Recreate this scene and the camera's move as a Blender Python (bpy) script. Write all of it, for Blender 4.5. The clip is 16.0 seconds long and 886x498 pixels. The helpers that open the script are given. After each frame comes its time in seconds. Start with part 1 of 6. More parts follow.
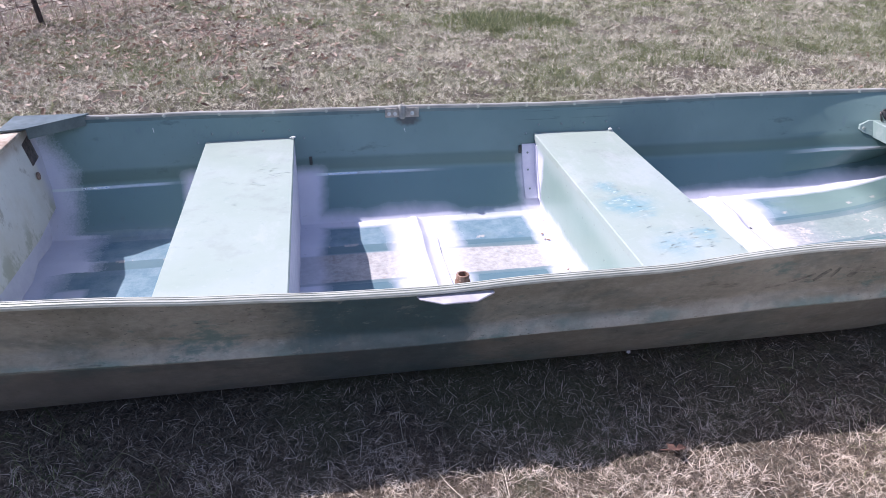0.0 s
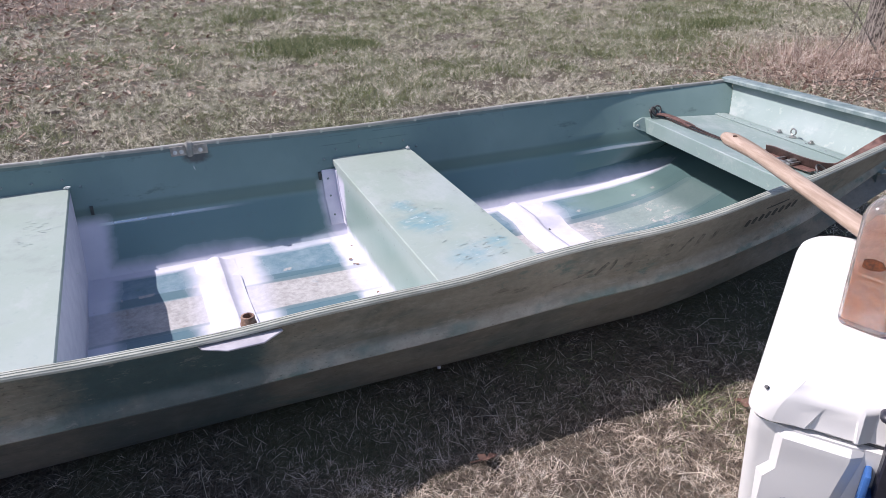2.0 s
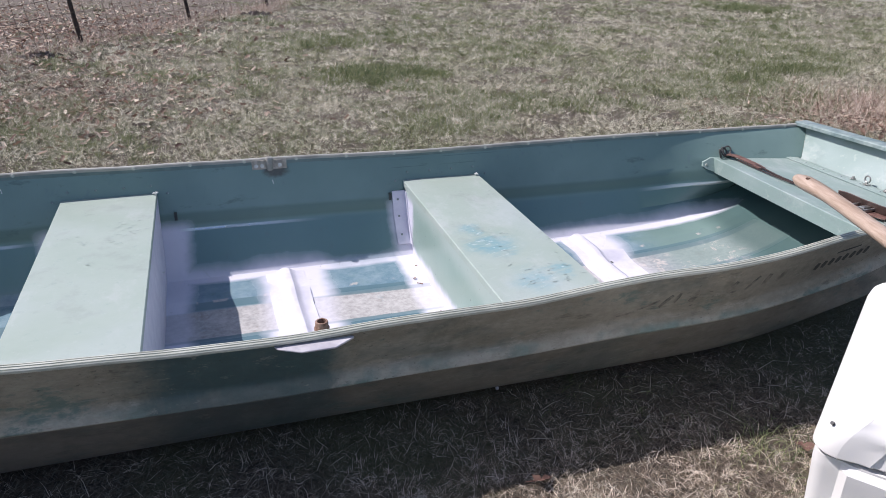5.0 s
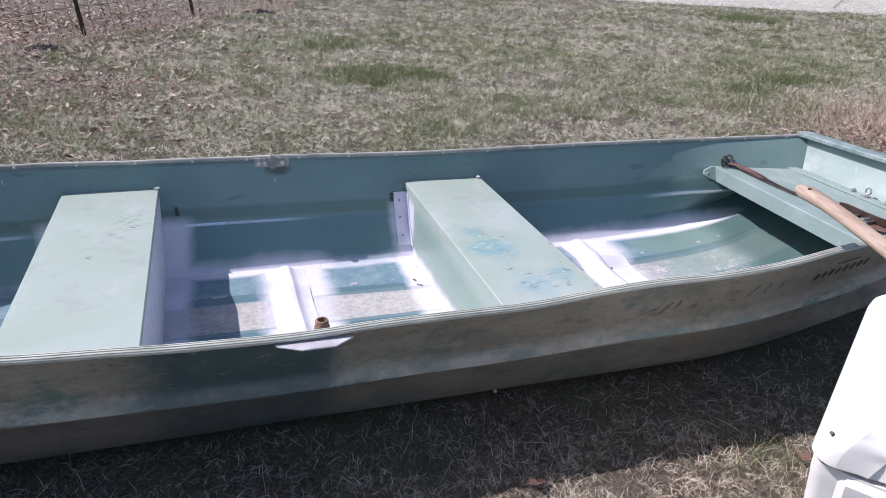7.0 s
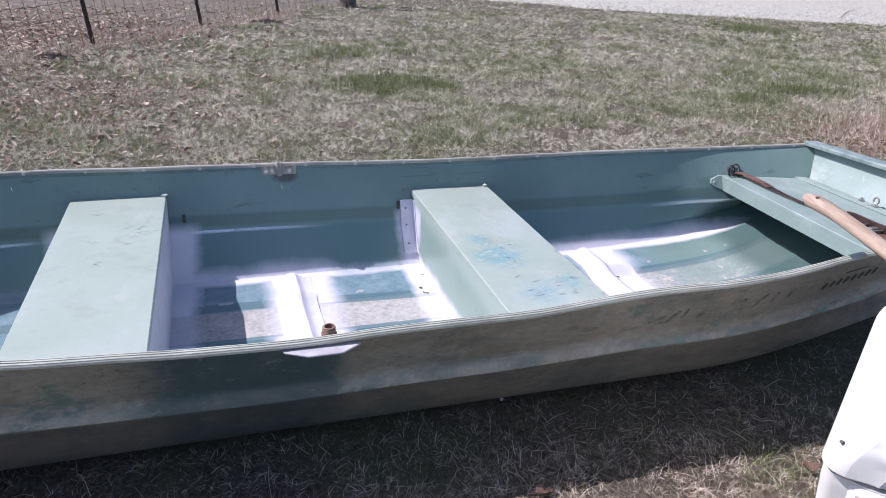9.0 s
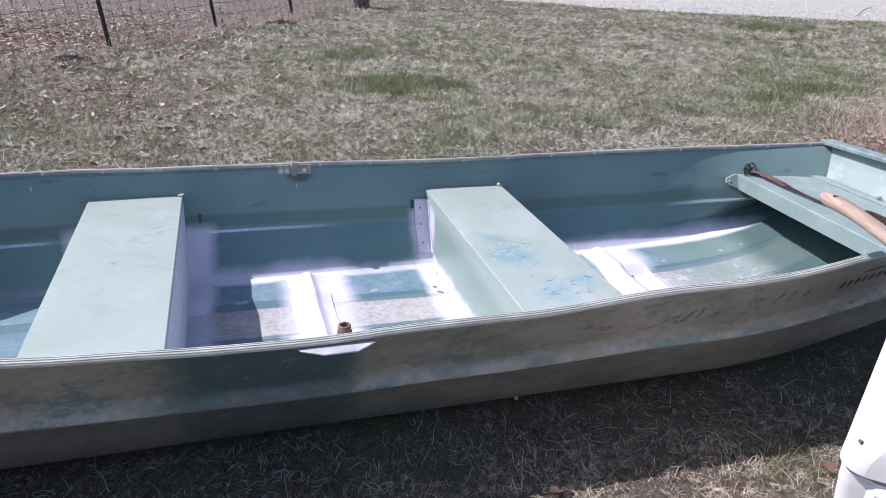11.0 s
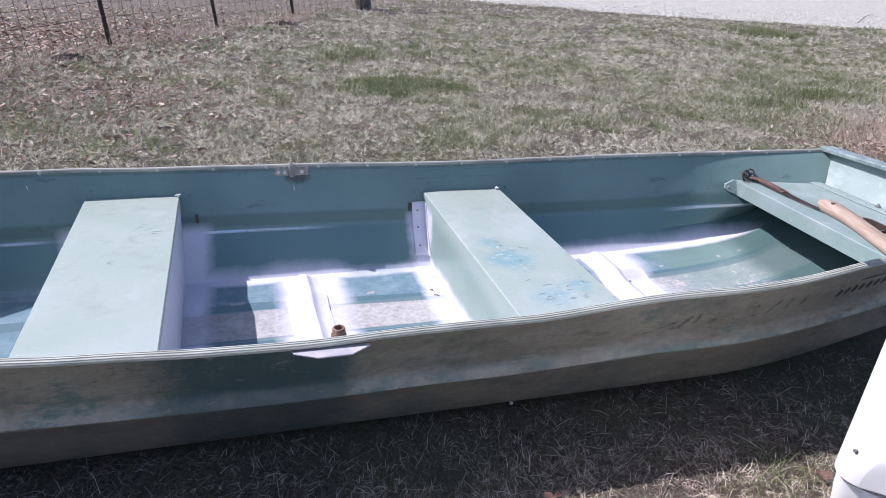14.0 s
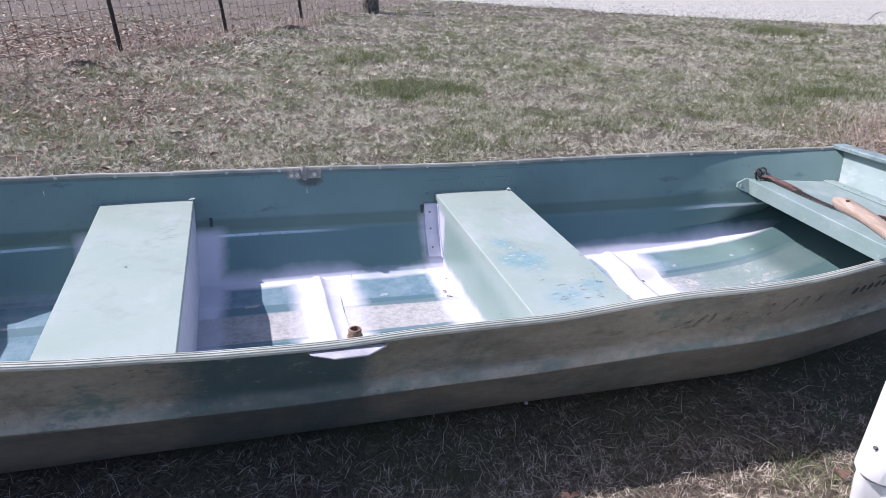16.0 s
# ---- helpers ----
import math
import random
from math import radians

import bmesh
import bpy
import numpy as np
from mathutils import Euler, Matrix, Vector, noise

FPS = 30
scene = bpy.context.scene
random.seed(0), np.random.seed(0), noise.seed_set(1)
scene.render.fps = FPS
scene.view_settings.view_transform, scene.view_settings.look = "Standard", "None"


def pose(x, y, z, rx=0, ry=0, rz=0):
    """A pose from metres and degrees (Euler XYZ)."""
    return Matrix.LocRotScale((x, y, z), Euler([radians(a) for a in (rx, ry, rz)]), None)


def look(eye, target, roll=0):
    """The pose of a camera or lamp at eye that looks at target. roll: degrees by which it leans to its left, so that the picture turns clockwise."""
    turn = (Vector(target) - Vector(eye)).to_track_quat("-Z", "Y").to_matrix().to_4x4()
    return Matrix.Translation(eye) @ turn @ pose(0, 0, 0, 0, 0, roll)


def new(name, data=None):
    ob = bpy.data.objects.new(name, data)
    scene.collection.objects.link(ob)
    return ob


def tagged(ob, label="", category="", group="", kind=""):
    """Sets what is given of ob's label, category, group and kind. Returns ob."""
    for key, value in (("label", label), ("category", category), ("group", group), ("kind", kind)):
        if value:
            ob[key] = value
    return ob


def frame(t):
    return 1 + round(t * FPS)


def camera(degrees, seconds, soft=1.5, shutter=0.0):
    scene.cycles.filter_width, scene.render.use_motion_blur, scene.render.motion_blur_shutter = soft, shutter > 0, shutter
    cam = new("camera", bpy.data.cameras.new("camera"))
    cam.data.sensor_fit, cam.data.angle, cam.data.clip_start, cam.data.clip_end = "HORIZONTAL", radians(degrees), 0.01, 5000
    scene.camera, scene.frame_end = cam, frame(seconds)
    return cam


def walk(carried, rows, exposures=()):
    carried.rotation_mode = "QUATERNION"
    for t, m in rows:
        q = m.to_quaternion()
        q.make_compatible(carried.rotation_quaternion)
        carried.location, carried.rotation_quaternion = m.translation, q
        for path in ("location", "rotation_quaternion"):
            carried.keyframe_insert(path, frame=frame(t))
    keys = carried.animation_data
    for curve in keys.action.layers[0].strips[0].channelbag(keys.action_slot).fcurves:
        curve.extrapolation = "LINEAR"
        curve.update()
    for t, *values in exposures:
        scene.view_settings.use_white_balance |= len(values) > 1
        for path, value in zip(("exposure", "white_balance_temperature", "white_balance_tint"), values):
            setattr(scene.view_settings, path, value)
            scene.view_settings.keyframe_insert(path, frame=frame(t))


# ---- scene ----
cam = camera(62.8, 16.0, soft=0.55)
PATH = [
    (0, (-0.261, -1.926, 1.175), (0.023, -0.182, 0.237), 0.2),
    (0.2, (-0.236, -1.917, 1.179), (0.117, -0.187, 0.240), 0.37),
    (0.5, (-0.207, -1.91, 1.176), (0.234, -0.206, 0.226), 0.2),
    (1, (-0.184, -1.907, 1.179), (0.342, -0.22, 0.241), 0.5),
    (1.2, (-0.170, -1.907, 1.184), (0.361, -0.221, 0.247), 0.35),
    (1.5, (-0.154, -1.911, 1.174), (0.429, -0.236, 0.25), 0.2),
    (2, (-0.118, -1.927, 1.176), (0.571, -0.274, 0.286), -0.7),
    (2.2, (-0.094, -1.930, 1.177), (0.633, -0.291, 0.291), -1.23),
    (2.5, (-0.075, -1.936, 1.169), (0.751, -0.342, 0.287), -0.1),
    (2.8, (-0.059, -1.938, 1.178), (0.815, -0.355, 0.323), -1.3),
    (3, (-0.077, -1.941, 1.182), (0.779, -0.344, 0.337), -1.1),
    (3.5, (-0.124, -1.951, 1.181), (0.596, -0.285, 0.342), -1.5),
    (3.7, (-0.137, -1.954, 1.186), (0.505, -0.251, 0.356), -1.93),
    (4, (-0.164, -1.975, 1.176), (0.416, -0.248, 0.352), -1.1),
    (6.5, (-0.18, -1.966, 1.176), (0.412, -0.233, 0.372), 2.8),
    (7, (-0.184, -1.97, 1.173), (0.387, -0.231, 0.367), 2.4),
    (7.5, (-0.184, -1.969, 1.176), (0.381, -0.228, 0.371), 1.9),
    (8, (-0.183, -1.972, 1.173), (0.388, -0.231, 0.37), 1.8),
    (8.5, (-0.186, -1.971, 1.17), (0.383, -0.222, 0.384), 2.2),
    (11, (-0.195, -1.974, 1.167), (0.331, -0.211, 0.383), 2.0),
    (11.5, (-0.193, -1.975, 1.174), (0.321, -0.207, 0.393), 1.8),
    (12, (-0.186, -1.977, 1.173), (0.335, -0.21, 0.394), 1.7),
    (12.5, (-0.188, -1.976, 1.168), (0.327, -0.211, 0.382), 1.5),
    (13, (-0.186, -1.974, 1.169), (0.33, -0.211, 0.379), 1.8),
    (13.5, (-0.184, -1.968, 1.168), (0.354, -0.212, 0.377), 2.6),
    (14, (-0.185, -1.969, 1.167), (0.343, -0.204, 0.389), 2.6),
    (14.5, (-0.195, -1.968, 1.165), (0.332, -0.204, 0.384), 2.7),
    (15, (-0.196, -1.968, 1.164), (0.315, -0.202, 0.377), 2.2),
    (15.5, (-0.197, -1.968, 1.165), (0.317, -0.198, 0.387), 2.1),
    (16, (-0.199, -1.973, 1.166), (0.305, -0.199, 0.393), 1.8),
]
EXPOSURES = ((0, 0.82, 5960, 26), (1.0, 0.68, 6060, 24), (2.0, 0.46, 6180, 22), (3.0, 0.22, 6290, 19), (4.0, 0.31, 6260, 18), (7.0, 0.46, 6080, 20), (12.0, 0.56, 5930, 22), (16.0, 0.57, 5880, 22))
walk(cam, [(t, look(eye, target, roll)) for t, eye, target, roll in PATH], EXPOSURES)

# ---- light ----
SUN = Vector((0.73, -0.42, -1.0)).normalized()
world = bpy.data.worlds.new("world")
scene.world = world
world.use_nodes = True
sky = world.node_tree.nodes.new("ShaderNodeTexSky")
sky.sky_type, sky.sun_disc = "NISHITA", False
sky.sun_elevation = math.asin(-SUN.z)
sky.sun_rotation = math.atan2(-SUN.x, -SUN.y)
background = world.node_tree.nodes["Background"]
sky.dust_density, sky.ozone_density = 1.4, 0.85
background.inputs["Strength"].default_value = 0.096
world.node_tree.links.new(sky.outputs[0], background.inputs["Color"])
lamp = bpy.data.lights.new("sun", "SUN")
lamp.energy, lamp.angle, lamp.color = 4.1, radians(0.55), (1.0, 0.95, 0.88)
sun = new("sun", lamp)
sun.rotation_mode = "QUATERNION"
sun.rotation_quaternion = SUN.to_track_quat("-Z", "Y")
sun.location = (-6, 4, 8)


# ---- materials ----
class Nodes:
    """A short way to write a procedural material."""

    def __init__(self, name):
        self.m = bpy.data.materials.new(name)
        self.m.use_nodes = True
        self.t = self.m.node_tree
        self.b = self.t.nodes["Principled BSDF"]
        self.out = self.t.nodes["Material Output"]
        tc = self.t.nodes.new("ShaderNodeTexCoord")
        self.o = tc.outputs["Object"]
        sep = self.t.nodes.new("ShaderNodeSeparateXYZ")
        self.t.links.new(self.o, sep.inputs[0])
        self.x, self.y, self.z = sep.outputs

    def put(self, socket, value):
        if isinstance(value, (int, float)):
            socket.default_value = value
        elif isinstance(value, tuple):
            socket.default_value = (*value, 1.0) if len(value) == 3 and len(socket.default_value) == 4 else value
        else:
            self.t.links.new(value, socket)

    def math(self, op, a, b=0.0, c=None):
        n = self.t.nodes.new("ShaderNodeMath")
        n.operation = op
        self.put(n.inputs[0], a), self.put(n.inputs[1], b)
        if c is not None:
            self.put(n.inputs[2], c)
        return n.outputs[0]

    def noise(self, scale, detail=3.0, rough=0.55, vec=None, stretch=None):
        n = self.t.nodes.new("ShaderNodeTexNoise")
        n.inputs["Scale"].default_value, n.inputs["Detail"].default_value, n.inputs["Roughness"].default_value = scale, detail, rough
        v = vec or self.o
        if stretch:
            m = self.t.nodes.new("ShaderNodeMapping")
            m.inputs["Scale"].default_value = stretch[:3]
            if len(stretch) > 3:
                m.vector_type = "TEXTURE"
                m.inputs["Scale"].default_value = [1 / s for s in stretch[:3]]
                m.inputs["Rotation"].default_value = (0, 0, radians(stretch[3]))
            self.t.links.new(v, m.inputs[0])
            v = m.outputs[0]
        self.t.links.new(v, n.inputs["Vector"])
        return n.outputs["Fac"]

    def ramp(self, v, lo, hi, a=0.0, b=1.0):
        n = self.t.nodes.new("ShaderNodeMapRange")
        n.interpolation_type = "SMOOTHSTEP"
        self.put(n.inputs["Value"], v)
        for key, val in (("From Min", lo), ("From Max", hi), ("To Min", a), ("To Max", b)):
            n.inputs[key].default_value = val
        return n.outputs["Result"]

    def mix(self, f, a, b, blend="MIX"):
        n = self.t.nodes.new("ShaderNodeMix")
        n.data_type, n.blend_type = "RGBA", blend
        self.put(n.inputs[0], f), self.put(n.inputs[6], a), self.put(n.inputs[7], b)
        return n.outputs[2]

    def bump(self, height, strength=0.3, dist=0.01):
        n = self.t.nodes.new("ShaderNodeBump")
        n.inputs["Strength"].default_value, n.inputs["Distance"].default_value = strength, dist
        self.t.links.new(height, n.inputs["Height"])
        self.t.links.new(n.outputs[0], self.b.inputs["Normal"])

    def done(self, color, rough=0.5, metal=0.0, **more):
        self.put(self.b.inputs["Base Color"], color)
        self.put(self.b.inputs["Roughness"], rough)
        self.put(self.b.inputs["Metallic"], metal)
        for key, val in more.items():
            self.put(self.b.inputs[key.replace("_", " ")], val)
        return self.m


def near_band(n, v, centre, half, soft):
    """1 within half of centre, falling to 0 over soft."""
    return n.ramp(n.math("ABSOLUTE", n.math("SUBTRACT", v, centre)), half, half + soft, 1.0, 0.0)


def hull_inside():
    n = Nodes("hull_inside_paint")
    wob = n.math("MULTIPLY", n.math("SUBTRACT", n.noise(7.0, 3), 0.5), 0.06)
    wob2 = n.math("MULTIPLY", n.math("SUBTRACT", n.noise(40.0, 3), 0.5), 0.014)
    xw = n.math("ADD", n.x, n.math("ADD", wob, wob2))
    ay = n.math("ADD", n.math("ABSOLUTE", n.y), n.math("MULTIPLY", wob, 0.5))
    rise = n.math("MULTIPLY", n.math("POWER", n.math("MAXIMUM", n.math("SUBTRACT", n.x, 1.08), 0.0), 2.0), 0.1)
    level = n.math("ADD", n.ramp(n.x, -0.4, 1.0, 0.1872, 0.1692), rise)
    zw = n.math("ADD", n.math("SUBTRACT", n.z, rise), n.math("MULTIPLY", wob2, 0.6))
    mist = n.math("ADD", zw, n.math("MULTIPLY", n.math("SUBTRACT", n.noise(6.0, 3, 0.55), 0.5), 0.040))
    mist = n.math("ADD", mist, n.math("MULTIPLY", near_band(n, n.x, 0.33, 0.10, 0.14), 0.024))
    chine = n.math("MULTIPLY", n.ramp(n.math("ADD", ay, n.ramp(n.x, 1.25, 2.1, 0.0, 0.06)), 0.395, 0.43), n.ramp(mist, 0.034, 0.094, 1.0, 0.0))
    chine = n.math("MULTIPLY", chine, n.ramp(n.x, -0.42, -0.34, 0.1, 1.0))
    white = chine
    # overspray at the stern: narrow at the top, widest along the step in the floor
    low = n.ramp(zw, 0.052, 0.044)
    ledge = n.math("MULTIPLY", n.ramp(ay, 0.236, 0.244), low)
    step = n.math("MULTIPLY", near_band(n, ay, 0.262, 0.020, 0.006), low)
    limit = n.math("ADD", n.ramp(n.z, 0.23, 0.37, -1.135, -1.215), n.math("ADD", n.math("MULTIPLY", ledge, 0.068), n.math("MULTIPLY", step, 0.035)))
    rag = n.math("ADD", n.math("MULTIPLY", n.math("SUBTRACT", n.noise(9.0, 4, 0.6), 0.5), 0.09), n.math("MULTIPLY", n.math("SUBTRACT", n.noise(160.0, 3, 0.6), 0.5), 0.05))
    past = n.math("SUBTRACT", n.math("ADD", xw, rag), limit)
    white = n.math("MAXIMUM", white, n.ramp(past, -0.050, 0.048, 1.0, 0.0))
    dab = n.math("MULTIPLY", n.math("MULTIPLY", near_band(n, xw, -1.085, 0.035, 0.03), near_band(n, n.y, 0.085, 0.045, 0.02)), low)
    white = n.math("MAXIMUM", white, n.math("MULTIPLY", dab, 0.7))
    for c, h, s, top in ((0.035, 0.075, 0.075, 0.03), (1.20, 0.055, 0.09, 0.04), (-0.385, 0.052, 0.055, 0.18), (0.49, 0.030, 0.05, 0.19), (0.487, 0.048, 0.045, 0.03), (-0.71, 0.035, 0.05, 0.19)):
        white = n.math("MAXIMUM", white, n.math("MULTIPLY", near_band(n, xw, c, h, s), n.ramp(zw, top, top + 0.05, 1.0, 0.0)))
    paint = n.mix(n.noise(3.0, 4), (0.122, 0.196, 0.186), (0.238, 0.336, 0.306))
    deep = near_band(n, zw, 0.125, 0.055, 0.03)
    paint = n.mix(n.math("MULTIPLY", deep, 0.65), paint, (0.130, 0.235, 0.250))
    paint = n.mix(n.math("MULTIPLY", n.math("MULTIPLY", n.ramp(n.x, 1.2, 1.5), n.ramp(n.y, 0.26, 0.20)), n.ramp(zw, 0.06, 0.10, 1.0, 0.0)), paint, (0.20, 0.29, 0.265))
    paint = n.mix(n.math("MULTIPLY", n.ramp(n.noise(40.0, 3, stretch=(1, 1, 0.25)), 0.62, 0.75), 0.5), paint, (0.16, 0.22, 0.23))
    # shade of the hollow above the far crease, painted as dark green
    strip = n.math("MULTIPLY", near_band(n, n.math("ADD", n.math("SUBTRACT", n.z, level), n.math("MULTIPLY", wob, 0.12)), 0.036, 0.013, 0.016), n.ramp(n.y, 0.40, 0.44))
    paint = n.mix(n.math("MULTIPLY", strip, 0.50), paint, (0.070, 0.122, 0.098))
    bed = n.ramp(zw, 0.060, 0.045)
    paint = n.mix(n.math("MULTIPLY", bed, n.math("MULTIPLY", n.ramp(n.noise(5.0, 4), 0.2, 0.45), n.ramp(n.x, 1.3, 1.5, 1.0, 0.0))), paint, n.mix(n.ramp(n.noise(11.0, 6, 0.75), 0.3, 0.7), (0.125, 0.215, 0.268), (0.245, 0.335, 0.385)))
    inner = n.math("MULTIPLY", n.ramp(n.math("ABSOLUTE", n.math("SUBTRACT", n.y, 0.145)), 0.085, 0.098, 1.0, 0.0), bed)
    inner = n.math("MULTIPLY", inner, n.ramp(n.x, -0.5, -0.4))
    worn = n.math("MULTIPLY", inner, n.ramp(n.noise(9.0, 5, 0.7), 0.24, 0.40))
    worn = n.math("MULTIPLY", worn, n.ramp(n.x, 1.25, 1.50, 1.0, 0.30))
    grit = n.mix(n.ramp(n.noise(55.0, 5, 0.7), 0.28, 0.72), (0.29, 0.282, 0.275), (0.47, 0.46, 0.455))
    grit = n.mix(n.ramp(n.noise(10.0, 6, 0.72), 0.48, 0.70, 0.0, 0.42), grit, (0.60, 0.59, 0.58))
    grit = n.mix(n.ramp(n.noise(8.0, 5, 0.7), 0.58, 0.70, 0.0, 0.35), grit, (0.24, 0.18, 0.14))
    color = n.mix(worn, paint, grit)
    flake = n.math("MULTIPLY", n.math("MULTIPLY", n.ramp(n.noise(26.0, 6, 0.8), 0.53, 0.58), n.ramp(n.noise(5.0, 3), 0.44, 0.54)), n.math("MULTIPLY", near_band(n, n.x, 1.48, 0.16, 0.14), near_band(n, n.y, 0.10, 0.10, 0.06)))
    color = n.mix(n.math("MULTIPLY", flake, bed), color, (0.52, 0.48, 0.45))
    groove = n.math("MULTIPLY", n.math("MAXIMUM", near_band(n, n.math("ADD", n.y, n.ramp(n.x, -0.2, 0.5, 0.0, 0.020)), 0.257, 0.016, 0.005), near_band(n, n.math("ADD", n.y, n.math("MULTIPLY", wob2, 0.5)), 0.026, 0.038, 0.006)), bed)
    color = n.mix(n.math("MULTIPLY", groove, n.ramp(n.x, 1.2, 1.6, 0.88, 0.6)), color, n.mix(n.noise(9.0, 4), (0.075, 0.145, 0.180), (0.125, 0.205, 0.225)))
    edge = n.math("MULTIPLY", n.math("MULTIPLY", near_band(n, n.math("ADD", n.y, n.math("MULTIPLY", wob2, 0.4)), 0.276, 0.003, 0.005), bed), n.ramp(n.noise(30.0, 4, stretch=(1, 0.3, 1)), 0.54, 0.64))
    color = n.mix(n.math("MULTIPLY", edge, 0.8), color, (0.48, 0.45, 0.42))
    # shade under the bow deck painted onto the hull as darker teal
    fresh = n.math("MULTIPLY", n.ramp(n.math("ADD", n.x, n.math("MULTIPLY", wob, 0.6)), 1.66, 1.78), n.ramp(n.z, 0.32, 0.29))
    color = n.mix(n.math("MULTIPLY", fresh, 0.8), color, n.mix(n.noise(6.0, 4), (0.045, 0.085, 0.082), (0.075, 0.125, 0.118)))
    primer = n.mix(n.noise(14.0, 4), (0.63, 0.615, 0.705), (0.73, 0.715, 0.79))
    color = n.mix(n.math("MULTIPLY", white, n.ramp(worn, 0.0, 1.0, 1.0, 0.55)), color, primer)
    specks = n.ramp(n.noise(75.0, 2), 0.70, 0.74)
    color = n.mix(n.math("MULTIPLY", specks, 0.15), color, (0.10, 0.09, 0.08))
    # sky highlight along the wall crease, painted as a pale metallic line
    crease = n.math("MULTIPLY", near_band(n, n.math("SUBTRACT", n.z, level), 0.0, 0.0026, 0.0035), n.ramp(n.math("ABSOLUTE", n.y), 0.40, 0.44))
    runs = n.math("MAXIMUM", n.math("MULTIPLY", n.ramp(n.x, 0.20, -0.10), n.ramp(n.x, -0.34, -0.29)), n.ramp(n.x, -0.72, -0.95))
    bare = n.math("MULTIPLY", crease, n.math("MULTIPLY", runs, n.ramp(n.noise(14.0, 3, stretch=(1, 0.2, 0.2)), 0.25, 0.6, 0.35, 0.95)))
    # wider highlight on the bow ridge, painted the same way
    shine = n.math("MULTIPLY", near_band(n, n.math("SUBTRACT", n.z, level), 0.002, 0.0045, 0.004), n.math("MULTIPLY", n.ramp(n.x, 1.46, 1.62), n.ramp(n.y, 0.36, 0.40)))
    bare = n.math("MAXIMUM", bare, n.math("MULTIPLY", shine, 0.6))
    line = n.math("MAXIMUM", near_band(n, n.z, 0.338, 0.0006, 0.0016), near_band(n, n.z, 0.366, 0.0005, 0.0014))
    line = n.math("MULTIPLY", line, n.math("MULTIPLY", near_band(n, n.x, 0.66, 0.18, 0.06), n.ramp(n.noise(9.0, 3, stretch=(1, 0.2, 3)), 0.42, 0.55)))
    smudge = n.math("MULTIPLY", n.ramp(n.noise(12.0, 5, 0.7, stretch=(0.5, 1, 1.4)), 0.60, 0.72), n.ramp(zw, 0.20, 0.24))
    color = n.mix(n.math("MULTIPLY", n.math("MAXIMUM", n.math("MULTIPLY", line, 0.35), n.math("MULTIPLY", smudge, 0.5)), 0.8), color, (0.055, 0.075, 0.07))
    dx, dz = n.math("SUBTRACT", n.x, 0.020), n.math("MULTIPLY", n.math("SUBTRACT", n.z, 0.366), 1.7)
    spot = n.math("SQRT", n.math("ADD", n.math("MULTIPLY", dx, dx), n.math("MULTIPLY", dz, dz)))
    spot = n.math("ADD", spot, n.math("MULTIPLY", n.math("SUBTRACT", n.noise(28.0, 5, 0.7), 0.5), 0.045))
    spot = n.math("MULTIPLY", n.ramp(spot, 0.030, 0.058, 0.85, 0.0), n.ramp(n.y, 0.40, 0.45))
    color = n.mix(spot, color, n.mix(n.noise(50.0, 4), (0.050, 0.052, 0.048), (0.15, 0.12, 0.09)))
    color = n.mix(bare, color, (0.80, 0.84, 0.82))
    n.bump(n.noise(35.0, 4), 0.10, 0.004)
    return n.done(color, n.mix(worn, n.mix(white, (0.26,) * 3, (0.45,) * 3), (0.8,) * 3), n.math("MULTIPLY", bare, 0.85))


